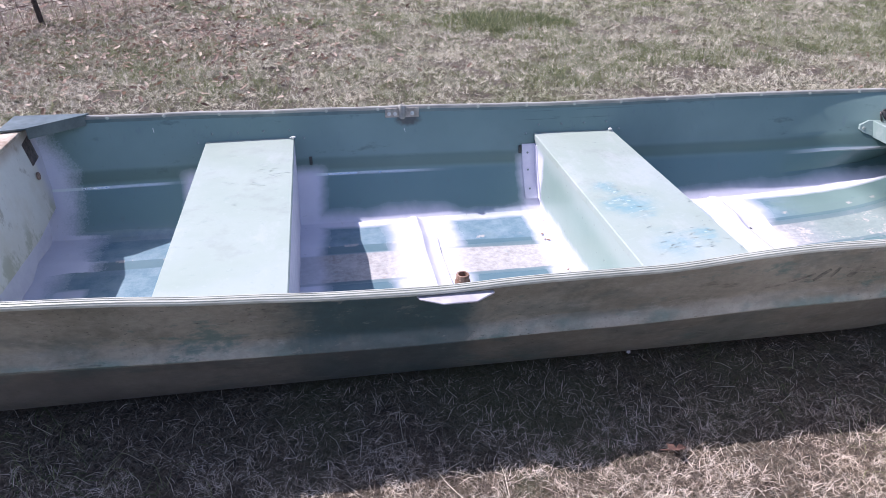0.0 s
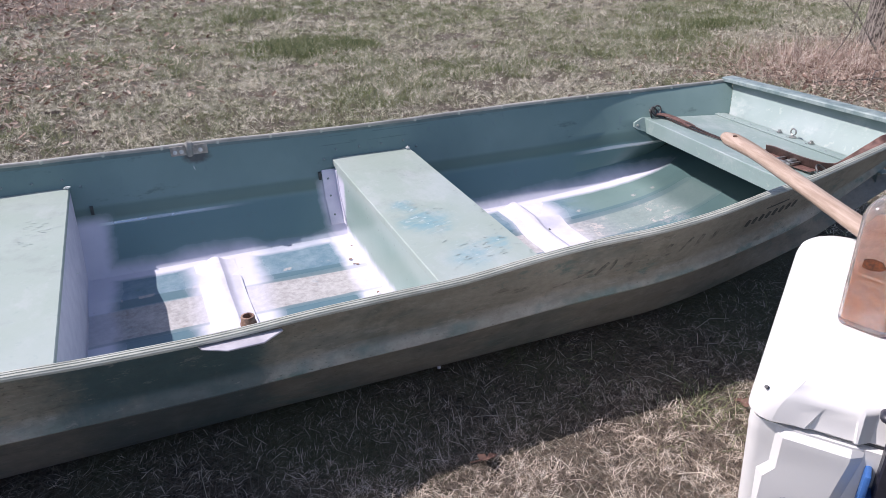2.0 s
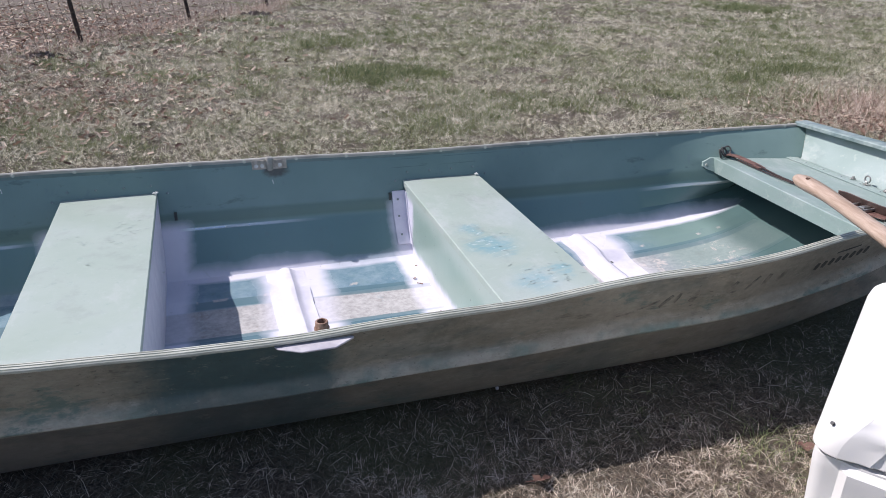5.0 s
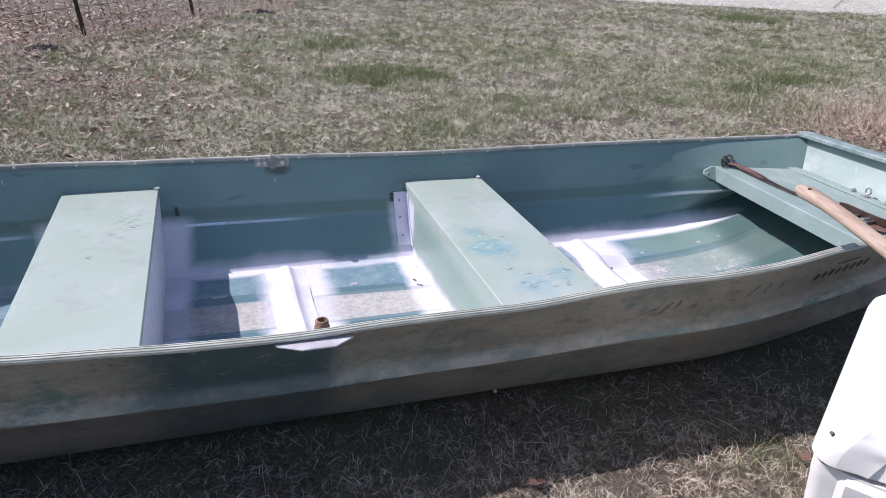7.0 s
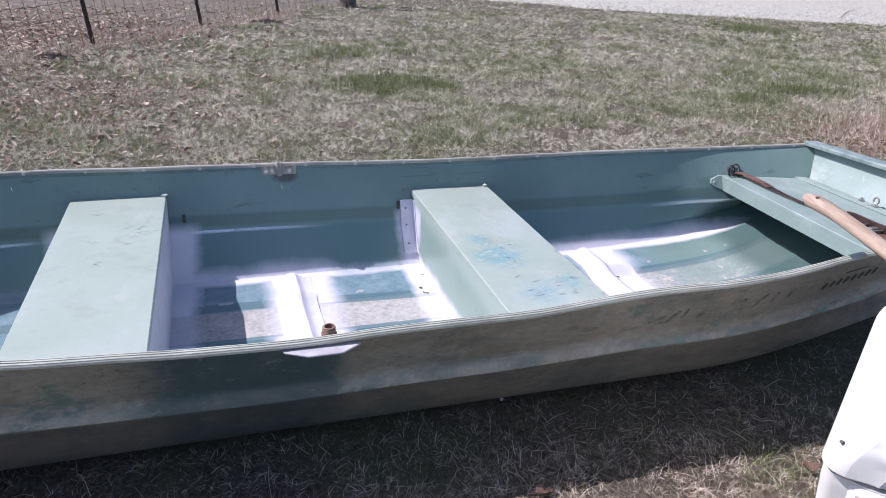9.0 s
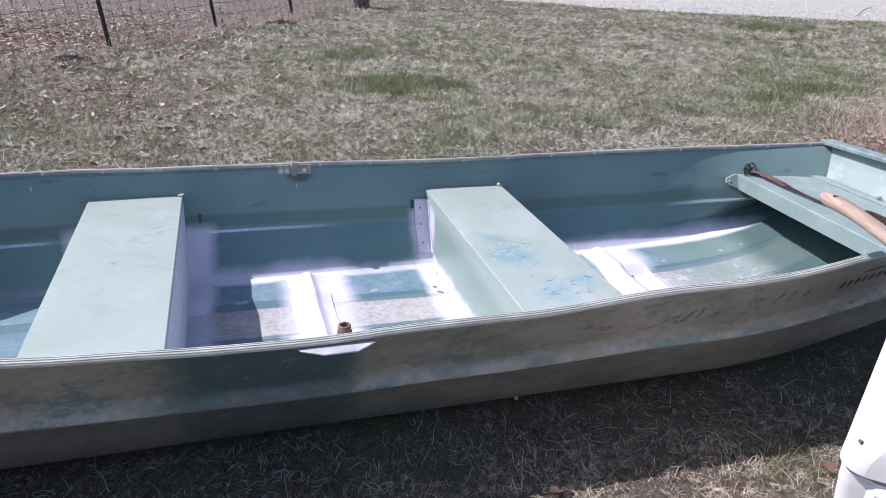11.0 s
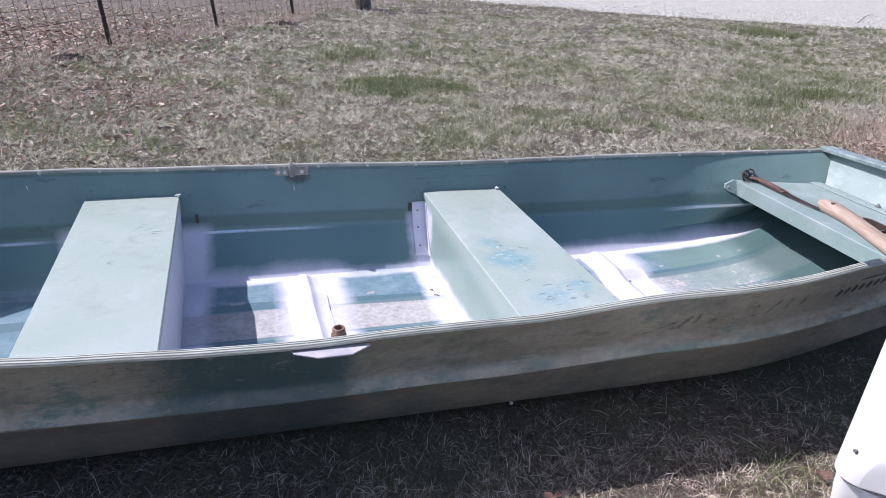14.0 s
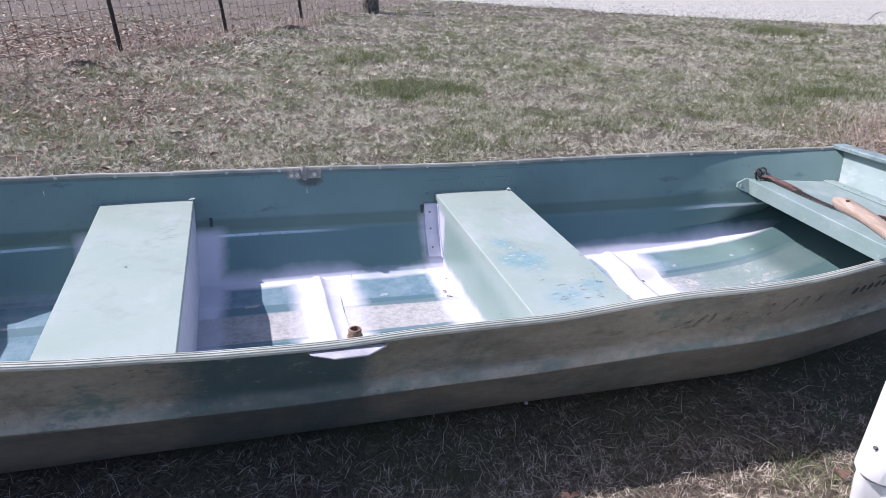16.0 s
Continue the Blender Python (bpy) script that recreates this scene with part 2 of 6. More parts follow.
def hull_outside():
    n = Nodes("hull_outside_paint")
    blot = n.noise(3.2, 6, 0.7, stretch=(0.7, 1, 1.8))
    base = n.mix(n.ramp(blot, 0.32, 0.68), (0.240, 0.224, 0.176), (0.365, 0.344, 0.280))
    base = n.mix(n.math("MULTIPLY", n.ramp(n.noise(11.0, 5, 0.7), 0.5, 0.7), 0.45), base, (0.10, 0.11, 0.085))
    xs = n.math("ADD", n.x, n.math("MULTIPLY", n.math("SUBTRACT", n.noise(5.0, 6, 0.7), 0.5), 0.34))
    patch = n.math("MULTIPLY", near_band(n, xs, -0.17, 0.15, 0.13), n.ramp(n.noise(7.0, 4), 0.22, 0.45, 0.55, 0.95))
    other = n.math("MULTIPLY", n.ramp(n.noise(1.9, 5, 0.65, stretch=(1, 1, 2.0)), 0.54, 0.64), 0.45)
    color = n.mix(n.math("MAXIMUM", patch, other), base, n.mix(n.noise(4.0, 3), (0.034, 0.076, 0.078), (0.066, 0.130, 0.142)))
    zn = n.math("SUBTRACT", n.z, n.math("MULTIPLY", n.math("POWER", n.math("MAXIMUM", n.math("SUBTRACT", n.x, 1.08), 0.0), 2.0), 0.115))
    ledge = n.math("MULTIPLY", n.math("MULTIPLY", n.ramp(zn, 0.199, 0.204), n.ramp(n.math("ADD", zn, n.math("MULTIPLY", n.noise(16.0, 4), 0.02)), 0.232, 0.254, 1.0, 0.0)), n.ramp(n.noise(9.0, 5, 0.65, stretch=(0.7, 1, 0.5)), 0.30, 0.60, 0.34, 0.92))
    ledge = n.math("MULTIPLY", ledge, n.ramp(patch, 0.2, 0.8, 1.0, 0.25))
    color = n.mix(ledge, color, n.mix(n.ramp(n.noise(8.0, 4), 0.4, 0.62), (0.20, 0.285, 0.265), (0.45, 0.445, 0.395)))
    grain = n.noise(70.0, 5, 0.75, stretch=(0.6, 1, 1))
    color = n.mix(n.ramp(grain, 0.38, 0.62, 0.0, 0.35), color, n.mix(0.5, color, (0.05, 0.05, 0.042)))
    chips = n.ramp(n.noise(24.0, 6, 0.8, stretch=(0.5, 1, 1.2)), 0.585, 0.63)
    color = n.mix(n.math("MULTIPLY", chips, 0.35), color, (0.40, 0.385, 0.34))
    teal = n.ramp(n.noise(6.0, 6, 0.75, stretch=(0.7, 1, 1.3)), 0.56, 0.66)
    color = n.mix(n.math("MULTIPLY", teal, 0.75), color, (0.095, 0.180, 0.165))
    streak = n.ramp(n.noise(30.0, 4, 0.6, stretch=(1, 1, 0.12)), 0.56, 0.72)
    color = n.mix(n.math("MULTIPLY", streak, 0.16), color, (0.28, 0.26, 0.23))
    smear = n.ramp(n.noise(18.0, 5, 0.7, stretch=(0.35, 1, 1.6)), 0.60, 0.72)
    color = n.mix(n.math("MULTIPLY", smear, 0.5), color, (0.055, 0.052, 0.045))
    # shade on the down-facing lower strake painted in, stronger towards the stern
    strake_shade = n.math("MULTIPLY", n.ramp(n.math("ADD", zn, n.math("MULTIPLY", n.math("SUBTRACT", n.noise(6.0, 5, 0.7), 0.5), 0.03)), 0.204, 0.194), n.math("ADD", n.ramp(n.noise(5.0, 5, 0.7), 0.32, 0.6, 0.22, 0.46), n.ramp(n.x, 0.2, -0.7, 0.0, 0.32)))
    color = n.mix(strake_shade, color, n.mix(n.noise(22.0, 5, 0.7), (0.075, 0.068, 0.068), (0.150, 0.134, 0.132)))
    fleck = n.math("MULTIPLY", n.ramp(n.noise(120.0, 3, 0.6, stretch=(0.6, 1, 1.3)), 0.64, 0.68), n.ramp(n.noise(4.0, 3), 0.45, 0.6))
    color = n.mix(n.math("MULTIPLY", fleck, 0.55), color, (0.035, 0.036, 0.030))
    rub = n.math("MULTIPLY", n.ramp(n.noise(90.0, 3, 0.6, stretch=(0.15, 1, 1.6)), 0.62, 0.68), n.ramp(n.noise(3.0, 3), 0.48, 0.6))
    color = n.mix(n.math("MULTIPLY", rub, 0.35), color, (0.36, 0.37, 0.33))
    prim = n.math("MULTIPLY", n.ramp(n.math("ADD", n.z, n.math("MULTIPLY", n.noise(8.0, 4), 0.04)), 0.035, 0.065, 1.0, 0.0), 0.7)
    color = n.mix(prim, color, n.mix(n.noise(15.0, 4), (0.16, 0.14, 0.18), (0.36, 0.33, 0.40)))
    n.bump(n.math("ADD", n.noise(20.0, 5, 0.7), n.math("MULTIPLY", n.noise(4.0, 3), 2.0)), 0.20, 0.006)
    return n.done(color, n.ramp(n.noise(9.0, 4), 0.3, 0.7, 0.42, 0.65))


def riser_paint():
    n = Nodes("riser_paint")
    c = n.mix(n.noise(5.0, 5), (0.20, 0.29, 0.245), (0.28, 0.37, 0.325))
    # reflected light near the top edge, put into the colour as paler green
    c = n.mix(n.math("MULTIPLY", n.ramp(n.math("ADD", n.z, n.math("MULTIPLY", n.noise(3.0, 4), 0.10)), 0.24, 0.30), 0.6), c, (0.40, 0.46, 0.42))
    w = n.math("MULTIPLY", n.math("SUBTRACT", n.noise(12.0, 4), 0.5), 0.05)
    foot = n.ramp(n.math("ADD", n.z, w), 0.045, 0.085, 1.0, 0.0)
    end = n.math("MULTIPLY", n.ramp(n.math("ADD", n.y, w), 0.43, 0.47), n.ramp(n.z, 0.26, 0.22))
    c = n.mix(n.math("MAXIMUM", foot, end), c, n.mix(n.noise(14.0, 4), (0.60, 0.585, 0.68), (0.70, 0.685, 0.77)))
    c = n.mix(n.math("MULTIPLY", n.ramp(n.noise(70.0, 2), 0.70, 0.74), 0.6), c, (0.10, 0.10, 0.09))
    n.bump(n.noise(30.0, 4), 0.1, 0.004)
    return n.done(c, 0.35)


def bench_paint(name, scratched, tint=(0.345, 0.390, 0.350)):
    n = Nodes(name)
    c = n.mix(n.noise(4.0, 5, 0.6), (tint[0] * 0.74, tint[1] * 0.84, tint[2] * 0.76), tuple(min(1, v * 1.16) for v in tint))
    c = n.mix(n.math("MULTIPLY", n.ramp(n.noise(45.0, 3, 0.6), 0.60, 0.72), 0.5), c, (0.38, 0.43, 0.39))
    if scratched:
        cloud = None
        for cx, cy, r in ((0.60, -0.09, 0.11), (0.625, -0.35, 0.10), (0.56, 0.03, 0.06), (0.72, -0.30, 0.05)):
            dx, dy = n.math("SUBTRACT", n.x, cx), n.math("SUBTRACT", n.y, cy)
            d = n.math("SQRT", n.math("ADD", n.math("MULTIPLY", dx, dx), n.math("MULTIPLY", dy, dy)))
            d = n.math("ADD", d, n.math("MULTIPLY", n.math("SUBTRACT", n.noise(9.0, 5, 0.7), 0.5), 0.16))
            one = n.ramp(d, r * 0.2, r, 1.0, 0.0)
            cloud = one if cloud is None else n.math("MAXIMUM", cloud, one)
        cloud = n.math("MULTIPLY", cloud, n.ramp(n.noise(26.0, 5, 0.7, stretch=(0.45, 1.6, 1, 15)), 0.32, 0.62, 0.2, 1.0))
        c = n.mix(n.math("MULTIPLY", cloud, 0.9), c, n.mix(n.noise(20.0, 4), (0.105, 0.255, 0.285), (0.235, 0.375, 0.395)))
        light = n.math("MULTIPLY", n.ramp(n.noise(60.0, 4, 0.55, stretch=(0.5, 1.7, 1.3, 20)), 0.62, 0.68), n.math("ADD", n.math("MULTIPLY", cloud, 0.8), 0.1))
        c = n.mix(n.math("MULTIPLY", light, 0.8), c, (0.56, 0.62, 0.60))
    c = n.mix(n.ramp(n.noise(8.0, 6, 0.7), 0.52, 0.72, 0.0, 0.42), c, tuple(v * 0.62 for v in tint))
    c = n.mix(n.ramp(n.noise(5.0, 6, 0.72, stretch=(1.4, 0.7, 1)), 0.50, 0.66, 0.0, 0.45), c, (0.44, 0.47, 0.455))
    c = n.mix(n.ramp(n.noise(34.0, 5, 0.7), 0.60, 0.70, 0.0, 0.35), c, (0.20, 0.29, 0.265))
    c = n.mix(n.ramp(n.noise(2.2, 4, 0.6), 0.42, 0.66, 0.0, 0.30), c, (0.40, 0.45, 0.46))
    n.bump(n.noise(60.0, 3), 0.06, 0.003)
    return n.done(c, 0.42)


def plain(name, a, b, scale=20.0, rough=0.5, metal=0.0, bump=0.1, stretch=None):
    n = Nodes(name)
    n.bump(n.noise(scale * 2, 4, stretch=stretch), bump, 0.004)
    c = n.mix(n.ramp(n.noise(scale, 5, 0.65, stretch=stretch), 0.3, 0.7), a, b)
    return n.done(c, n.ramp(n.noise(scale * 1.7, 3), 0.3, 0.7, max(0.02, rough - 0.08), min(1, rough + 0.08)), metal)


def transom_paint():
    n = Nodes("transom_paint")
    c = n.mix(n.noise(5.0, 5), (0.62, 0.60, 0.54), (0.78, 0.76, 0.70))
    c = n.mix(n.math("MULTIPLY", n.ramp(n.noise(8.0, 5, 0.65), 0.60, 0.70), 0.7), c, (0.30, 0.26, 0.19))
    c = n.mix(n.math("MULTIPLY", n.ramp(n.noise(3.5, 4, 0.6), 0.45, 0.62), 0.45), c, (0.56, 0.50, 0.38))
    c = n.mix(n.math("MULTIPLY", n.math("MULTIPLY", n.ramp(n.noise(9.0, 5, 0.7, stretch=(1, 1, 0.6)), 0.50, 0.60), n.ramp(n.z, 0.22, 0.15)), 0.6), c, (0.33, 0.33, 0.21))
    side = n.ramp(n.math("ADD", n.math("ABSOLUTE", n.y), n.math("MULTIPLY", n.math("SUBTRACT", n.noise(9.0, 4), 0.5), 0.10)), 0.47, 0.54)
    c = n.mix(n.math("MULTIPLY", side, 0.85), c, (0.50, 0.49, 0.58))
    top = n.ramp(n.math("ADD", n.z, n.math("MULTIPLY", n.noise(12.0, 4), 0.05)), 0.38, 0.43)
    c = n.mix(n.math("MULTIPLY", top, 0.7), c, (0.34, 0.24, 0.16))
    n.bump(n.noise(30.0, 5), 0.35, 0.006)
    return n.done(c, 0.6)


def grass_mat(name, shades, rough=0.65, greens=None, through_light=0.3, dark_spots=0.0):
    """Blades: each takes its own shade; with greens, patches of the lawn turn green, bleached or leafy; the last number
    is the share of dark brown spots.
    """
    n = Nodes(name)
    g = n.t.nodes.new("ShaderNodeNewGeometry")

    def palette(rows):
        ramp = n.t.nodes.new("ShaderNodeValToRGB")
        els = ramp.color_ramp.elements
        for i, (p, c) in enumerate(rows):
            e = els[i] if i < 2 else els.new(p)
            e.position, e.color = p, (*c, 1)
        n.t.links.new(g.outputs["Random Per Island"], ramp.inputs[0])
        return ramp.outputs[0]

    c = palette(shades)
    if greens:
        big, mid, small = n.noise(0.55, 4, 0.6), n.noise(2.6, 5, 0.65), n.noise(11.0, 5, 0.7)
        blend = n.math("ADD", n.math("MULTIPLY", big, 0.45), n.math("ADD", n.math("MULTIPLY", mid, 0.35), n.math("MULTIPLY", small, 0.20)))
        c = n.mix(n.ramp(blend, 0.475, 0.545, 0.10, 0.78), c, palette(greens))
        pale = n.math("ADD", n.math("MULTIPLY", n.noise(1.7, 5, 0.65), 0.6), n.math("MULTIPLY", n.noise(8.0, 4, 0.7), 0.4))
        c = n.mix(n.ramp(pale, 0.51, 0.42, 0.0, 0.50), c, (0.64, 0.595, 0.49))
        d = n.t.nodes.new("ShaderNodeVectorMath")
        d.operation = "DISTANCE"
        n.t.links.new(n.o, d.inputs[0])
        d.inputs[1].default_value = (-2.4, 4.1, 0)
        litter = n.ramp(n.math("ADD", d.outputs["Value"], n.math("MULTIPLY", n.noise(1.8, 5, 0.7), 2.6)), 2.3, 3.5, 0.75, 0.0)
        behind = n.math("SUBTRACT", n.math("MULTIPLY_ADD", n.x, -1.62, n.y), 8.6)
        litter = n.math("MAXIMUM", litter, n.ramp(n.math("ADD", behind, n.noise(1.2, 3)), -0.1, 0.9, 0.0, 0.85))
        c = n.mix(n.math("MULTIPLY", litter, n.ramp(n.noise(7.0, 5, 0.7), 0.36, 0.58)), c, (0.200, 0.130, 0.100))
        near = n.ramp(n.y, 6.5, 3.0)
        # sunlit tufts and the shadows between them, painted as random clumps
        clump = n.math("ADD", n.math("MULTIPLY", n.noise(30.0, 3, 0.6), near), n.math("MULTIPLY", n.noise(13.0, 4, 0.65), n.ramp(n.y, 3.0, 6.5)))
        c = n.mix(n.ramp(clump, 0.495, 0.425, 0.0, 0.80), c, (0.90, 0.85, 0.72))
        c = n.mix(n.ramp(clump, 0.505, 0.570, 0.0, 0.92), c, (0.058, 0.052, 0.030))
        c = n.mix(n.ramp(small, 0.56, 0.68, 0.0, 0.55), c, (0.085, 0.072, 0.046))
    if dark_spots:
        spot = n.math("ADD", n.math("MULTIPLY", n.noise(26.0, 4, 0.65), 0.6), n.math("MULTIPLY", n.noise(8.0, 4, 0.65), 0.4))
        c = n.mix(n.ramp(spot, 0.50, 0.57, 0.0, dark_spots), c, (0.072, 0.050, 0.040))
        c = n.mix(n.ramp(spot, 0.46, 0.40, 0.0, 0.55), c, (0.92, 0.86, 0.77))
    n.done(c, rough)
    if through_light:
        t = n.t.nodes.new("ShaderNodeBsdfTranslucent")
        n.put(t.inputs["Color"], c)
        m = n.t.nodes.new("ShaderNodeMixShader")
        n.put(m.inputs[0], through_light)
        n.t.links.new(n.b.outputs[0], m.inputs[1]), n.t.links.new(t.outputs[0], m.inputs[2])
        n.t.links.new(m.outputs[0], n.out.inputs["Surface"])
    return n.m


def ground_mat():
    n = Nodes("thatch_ground")
    fine = n.noise(90.0, 5, 0.75)
    mid = n.noise(16.0, 5, 0.7)
    c = n.mix(n.ramp(fine, 0.35, 0.65), (0.020, 0.015, 0.010), (0.148, 0.108, 0.077))
    c = n.mix(n.ramp(mid, 0.35, 0.7, 0.0, 0.5), c, (0.118, 0.102, 0.068))
    fibres = None
    for turn, size in ((25, 260.0), (-50, 300.0), (80, 240.0)):
        f = n.ramp(n.noise(size, 2, 0.5, stretch=(0.10, 1, 1, turn)), 0.58, 0.66)
        fibres = f if fibres is None else n.math("MAXIMUM", fibres, f)
    c = n.mix(n.math("MULTIPLY", fibres, 0.28), c, n.mix(n.noise(30.0, 3), (0.30, 0.27, 0.20), (0.66, 0.62, 0.54)))
    wide = n.noise(0.9, 5, 0.6)
    c = n.mix(n.ramp(wide, 0.50, 0.64, 0.0, 0.5), c, (0.11, 0.13, 0.055))
    d = n.t.nodes.new("ShaderNodeVectorMath")
    d.operation = "DISTANCE"
    n.t.links.new(n.o, d.inputs[0])
    d.inputs[1].default_value = (5.2, 1.6, 0)
    leafy = n.ramp(n.math("ADD", d.outputs["Value"], n.noise(1.5, 3)), 1.5, 3.0, 1.0, 0.0)
    behind = n.math("SUBTRACT", n.math("MULTIPLY_ADD", n.x, -1.62, n.y), 8.6)
    leafy = n.math("MAXIMUM", leafy, n.ramp(n.math("ADD", behind, n.noise(1.2, 3)), -0.3, 0.9))
    c = n.mix(n.math("MULTIPLY", leafy, n.ramp(mid, 0.3, 0.6, 0.4, 1.0)), c, n.mix(n.ramp(n.noise(45.0, 4, 0.8), 0.4, 0.62), (0.070, 0.054, 0.042), (0.30, 0.245, 0.195)))
    h = n.math("ADD", fine, n.math("MULTIPLY", mid, 1.5))
    n.bump(h, 0.9, 0.02)
    return n.done(c, 0.9)


def gravel_mat():
    n = Nodes("gravel")
    v = n.t.nodes.new("ShaderNodeTexVoronoi")
    v.inputs["Scale"].default_value = 32.0
    n.t.links.new(n.o, v.inputs["Vector"])
    c = n.mix(n.noise(30.0, 4, 0.7), (0.41, 0.395, 0.33), (0.70, 0.68, 0.585))
    c = n.mix(n.ramp(v.outputs["Distance"], 0.35, 0.75), c, (0.22, 0.21, 0.20))
    c = n.mix(n.ramp(n.noise(1.1, 4), 0.45, 0.7, 0.0, 0.5), c, (0.48, 0.445, 0.385))
    c = n.mix(n.ramp(n.noise(9.0, 6, 0.75), 0.52, 0.64, 0.0, 0.35), c, (0.22, 0.20, 0.165))
    n.bump(v.outputs["Distance"], 0.8, 0.02)
    return n.done(c, 0.9)


def bark_mat():
    n = Nodes("bark")
    bend = n.math("MULTIPLY", n.math("SUBTRACT", n.noise(7.0, 3), 0.5), 0.5)
    plates = n.math("ADD", n.math("MULTIPLY", n.noise(62.0, 5, 0.65, stretch=(1.0, 1.0, 0.22)), 0.7), n.math("MULTIPLY", n.noise(85.0, 4, 0.7, stretch=(1.0, 1.0, 0.7)), 0.3))
    plates = n.math("ADD", plates, n.math("MULTIPLY", bend, 0.10))
    c = n.mix(n.ramp(plates, 0.44, 0.54), (0.055, 0.045, 0.037), (0.315, 0.275, 0.235))
    c = n.mix(n.math("MULTIPLY", n.ramp(n.noise(3.0, 4), 0.5, 0.7), 0.4), c, (0.17, 0.165, 0.12))
    c = n.mix(n.math("MULTIPLY", n.ramp(n.noise(60.0, 3), 0.58, 0.70), 0.4), c, (0.40, 0.37, 0.33))
    n.bump(plates, 1.0, 0.05)
    return n.done(c, 0.9)


def frosted_glass():
    n = Nodes("dusty_glass")
    dust = n.ramp(n.noise(14.0, 6, 0.75), 0.35, 0.75, 0.06, 0.34)
    n.done((0.96, 0.92, 0.88), n.ramp(n.noise(30.0, 3), 0.3, 0.7, 0.06, 0.20), 0.0, Transmission_Weight=1.0, IOR=1.30)
    d = n.t.nodes.new("ShaderNodeBsdfDiffuse")
    n.put(d.inputs["Color"], (0.70, 0.62, 0.57))
    m = n.t.nodes.new("ShaderNodeMixShader")
    n.put(m.inputs[0], dust)
    n.t.links.new(n.b.outputs[0], m.inputs[1]), n.t.links.new(d.outputs[0], m.inputs[2])
    n.t.links.new(m.outputs[0], n.out.inputs["Surface"])
    return n.m


def hazy_liquid():
    n = Nodes("hazy_amber")
    blot = n.ramp(n.noise(12.0, 4, 0.6), 0.3, 0.7)
    low = n.ramp(n.math("ADD", n.z, n.math("MULTIPLY", blot, 0.05)), 0.03, 0.15)
    n.done(n.mix(low, (0.72, 0.42, 0.23), n.mix(blot, (0.62, 0.43, 0.33), (0.70, 0.55, 0.48))), 0.4)
    t = n.t.nodes.new("ShaderNodeBsdfTranslucent")
    n.put(t.inputs["Color"], n.mix(n.ramp(n.z, 0.02, 0.16), (1.0, 0.44, 0.13), (0.90, 0.60, 0.46)))
    m = n.t.nodes.new("ShaderNodeMixShader")
    n.put(m.inputs[0], 0.64)
    n.t.links.new(n.b.outputs[0], m.inputs[1]), n.t.links.new(t.outputs[0], m.inputs[2])
    n.t.links.new(m.outputs[0], n.out.inputs["Surface"])
    return n.m


def cooler_plastic():
    n = Nodes("cooler_plastic")
    c = n.mix(n.noise(6.0, 4), (0.68, 0.668, 0.640), (0.74, 0.728, 0.700))
    c = n.mix(n.math("MULTIPLY", n.ramp(n.noise(35.0, 4, 0.7), 0.66, 0.74), 0.35), c, (0.50, 0.45, 0.38))
    n.bump(n.noise(380.0, 2), 0.12, 0.001)
    return n.done(c, 0.48)


INSIDE, OUTSIDE, RISER = hull_inside(), hull_outside(), riser_paint()
FLECK = plain("white_sealant", (0.62, 0.62, 0.58), (0.78, 0.78, 0.74), 60, 0.6)
BENCH_PLAIN = bench_paint("faded_bench_paint", False)
BENCH_WORN = bench_paint("scratched_bench_paint", True)
DECK = bench_paint("deck_paint", False, (0.245, 0.308, 0.295))
ALU = plain("gunwale_aluminium", (0.33, 0.345, 0.29), (0.53, 0.545, 0.475), 25, 0.50, 0.08, 0.15, (0.3, 1, 1))
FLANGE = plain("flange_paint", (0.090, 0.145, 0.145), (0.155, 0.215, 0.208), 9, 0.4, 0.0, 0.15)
ALU_WORN = plain("weathered_gunwale", (0.24, 0.24, 0.215), (0.44, 0.42, 0.375), 14, 0.5, 0.15, 0.2, (0.4, 1, 1))
PRIMER = plain("white_primer", (0.62, 0.605, 0.695), (0.72, 0.705, 0.78), 16, 0.5, 0.0, 0.15)
PLATE = plain("dull_plate", (0.36, 0.345, 0.385), (0.60, 0.58, 0.60), 9, 0.5, 0.1, 0.2)
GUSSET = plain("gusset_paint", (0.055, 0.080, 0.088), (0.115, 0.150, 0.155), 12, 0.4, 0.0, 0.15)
TRANSOM = transom_paint()
STEEL = plain("dull_steel", (0.30, 0.29, 0.27), (0.52, 0.51, 0.49), 60, 0.38, 0.8, 0.2)
RUST = plain("rusty_steel", (0.16, 0.08, 0.05), (0.36, 0.25, 0.19), 70, 0.75, 0.2, 0.5)
RIVET = plain("rivet_metal", (0.17, 0.22, 0.22), (0.32, 0.36, 0.35), 50, 0.45, 0.15, 0.1)
DARK = plain("dark_paint_mark", (0.035, 0.04, 0.038), (0.075, 0.08, 0.072), 30, 0.6)
FADED_MARK = plain("faded_paint_mark", (0.070, 0.078, 0.066), (0.30, 0.275, 0.23), 38, 0.65)
LEATHER = plain("strap_leather", (0.10, 0.052, 0.042), (0.23, 0.13, 0.105), 45, 0.55, 0.0, 0.3)
LEATHER_DARK = plain("dark_strap_leather", (0.030, 0.018, 0.016), (0.07, 0.04, 0.032), 45, 0.5, 0.0, 0.3)
WOOD = plain("axe_wood", (0.30, 0.215, 0.155), (0.46, 0.355, 0.28), 16, 0.5, 0.0, 0.25, (6, 6, 0.5))
WOOD_SPLIT = plain("split_wood", (0.10, 0.055, 0.036), (0.28, 0.175, 0.125), 18, 0.7, 0.0, 0.6, (6, 6, 0.6))
FORGED = plain("pitted_axe_steel", (0.09, 0.075, 0.065), (0.33, 0.29, 0.25), 55, 0.7, 0.25, 0.8)
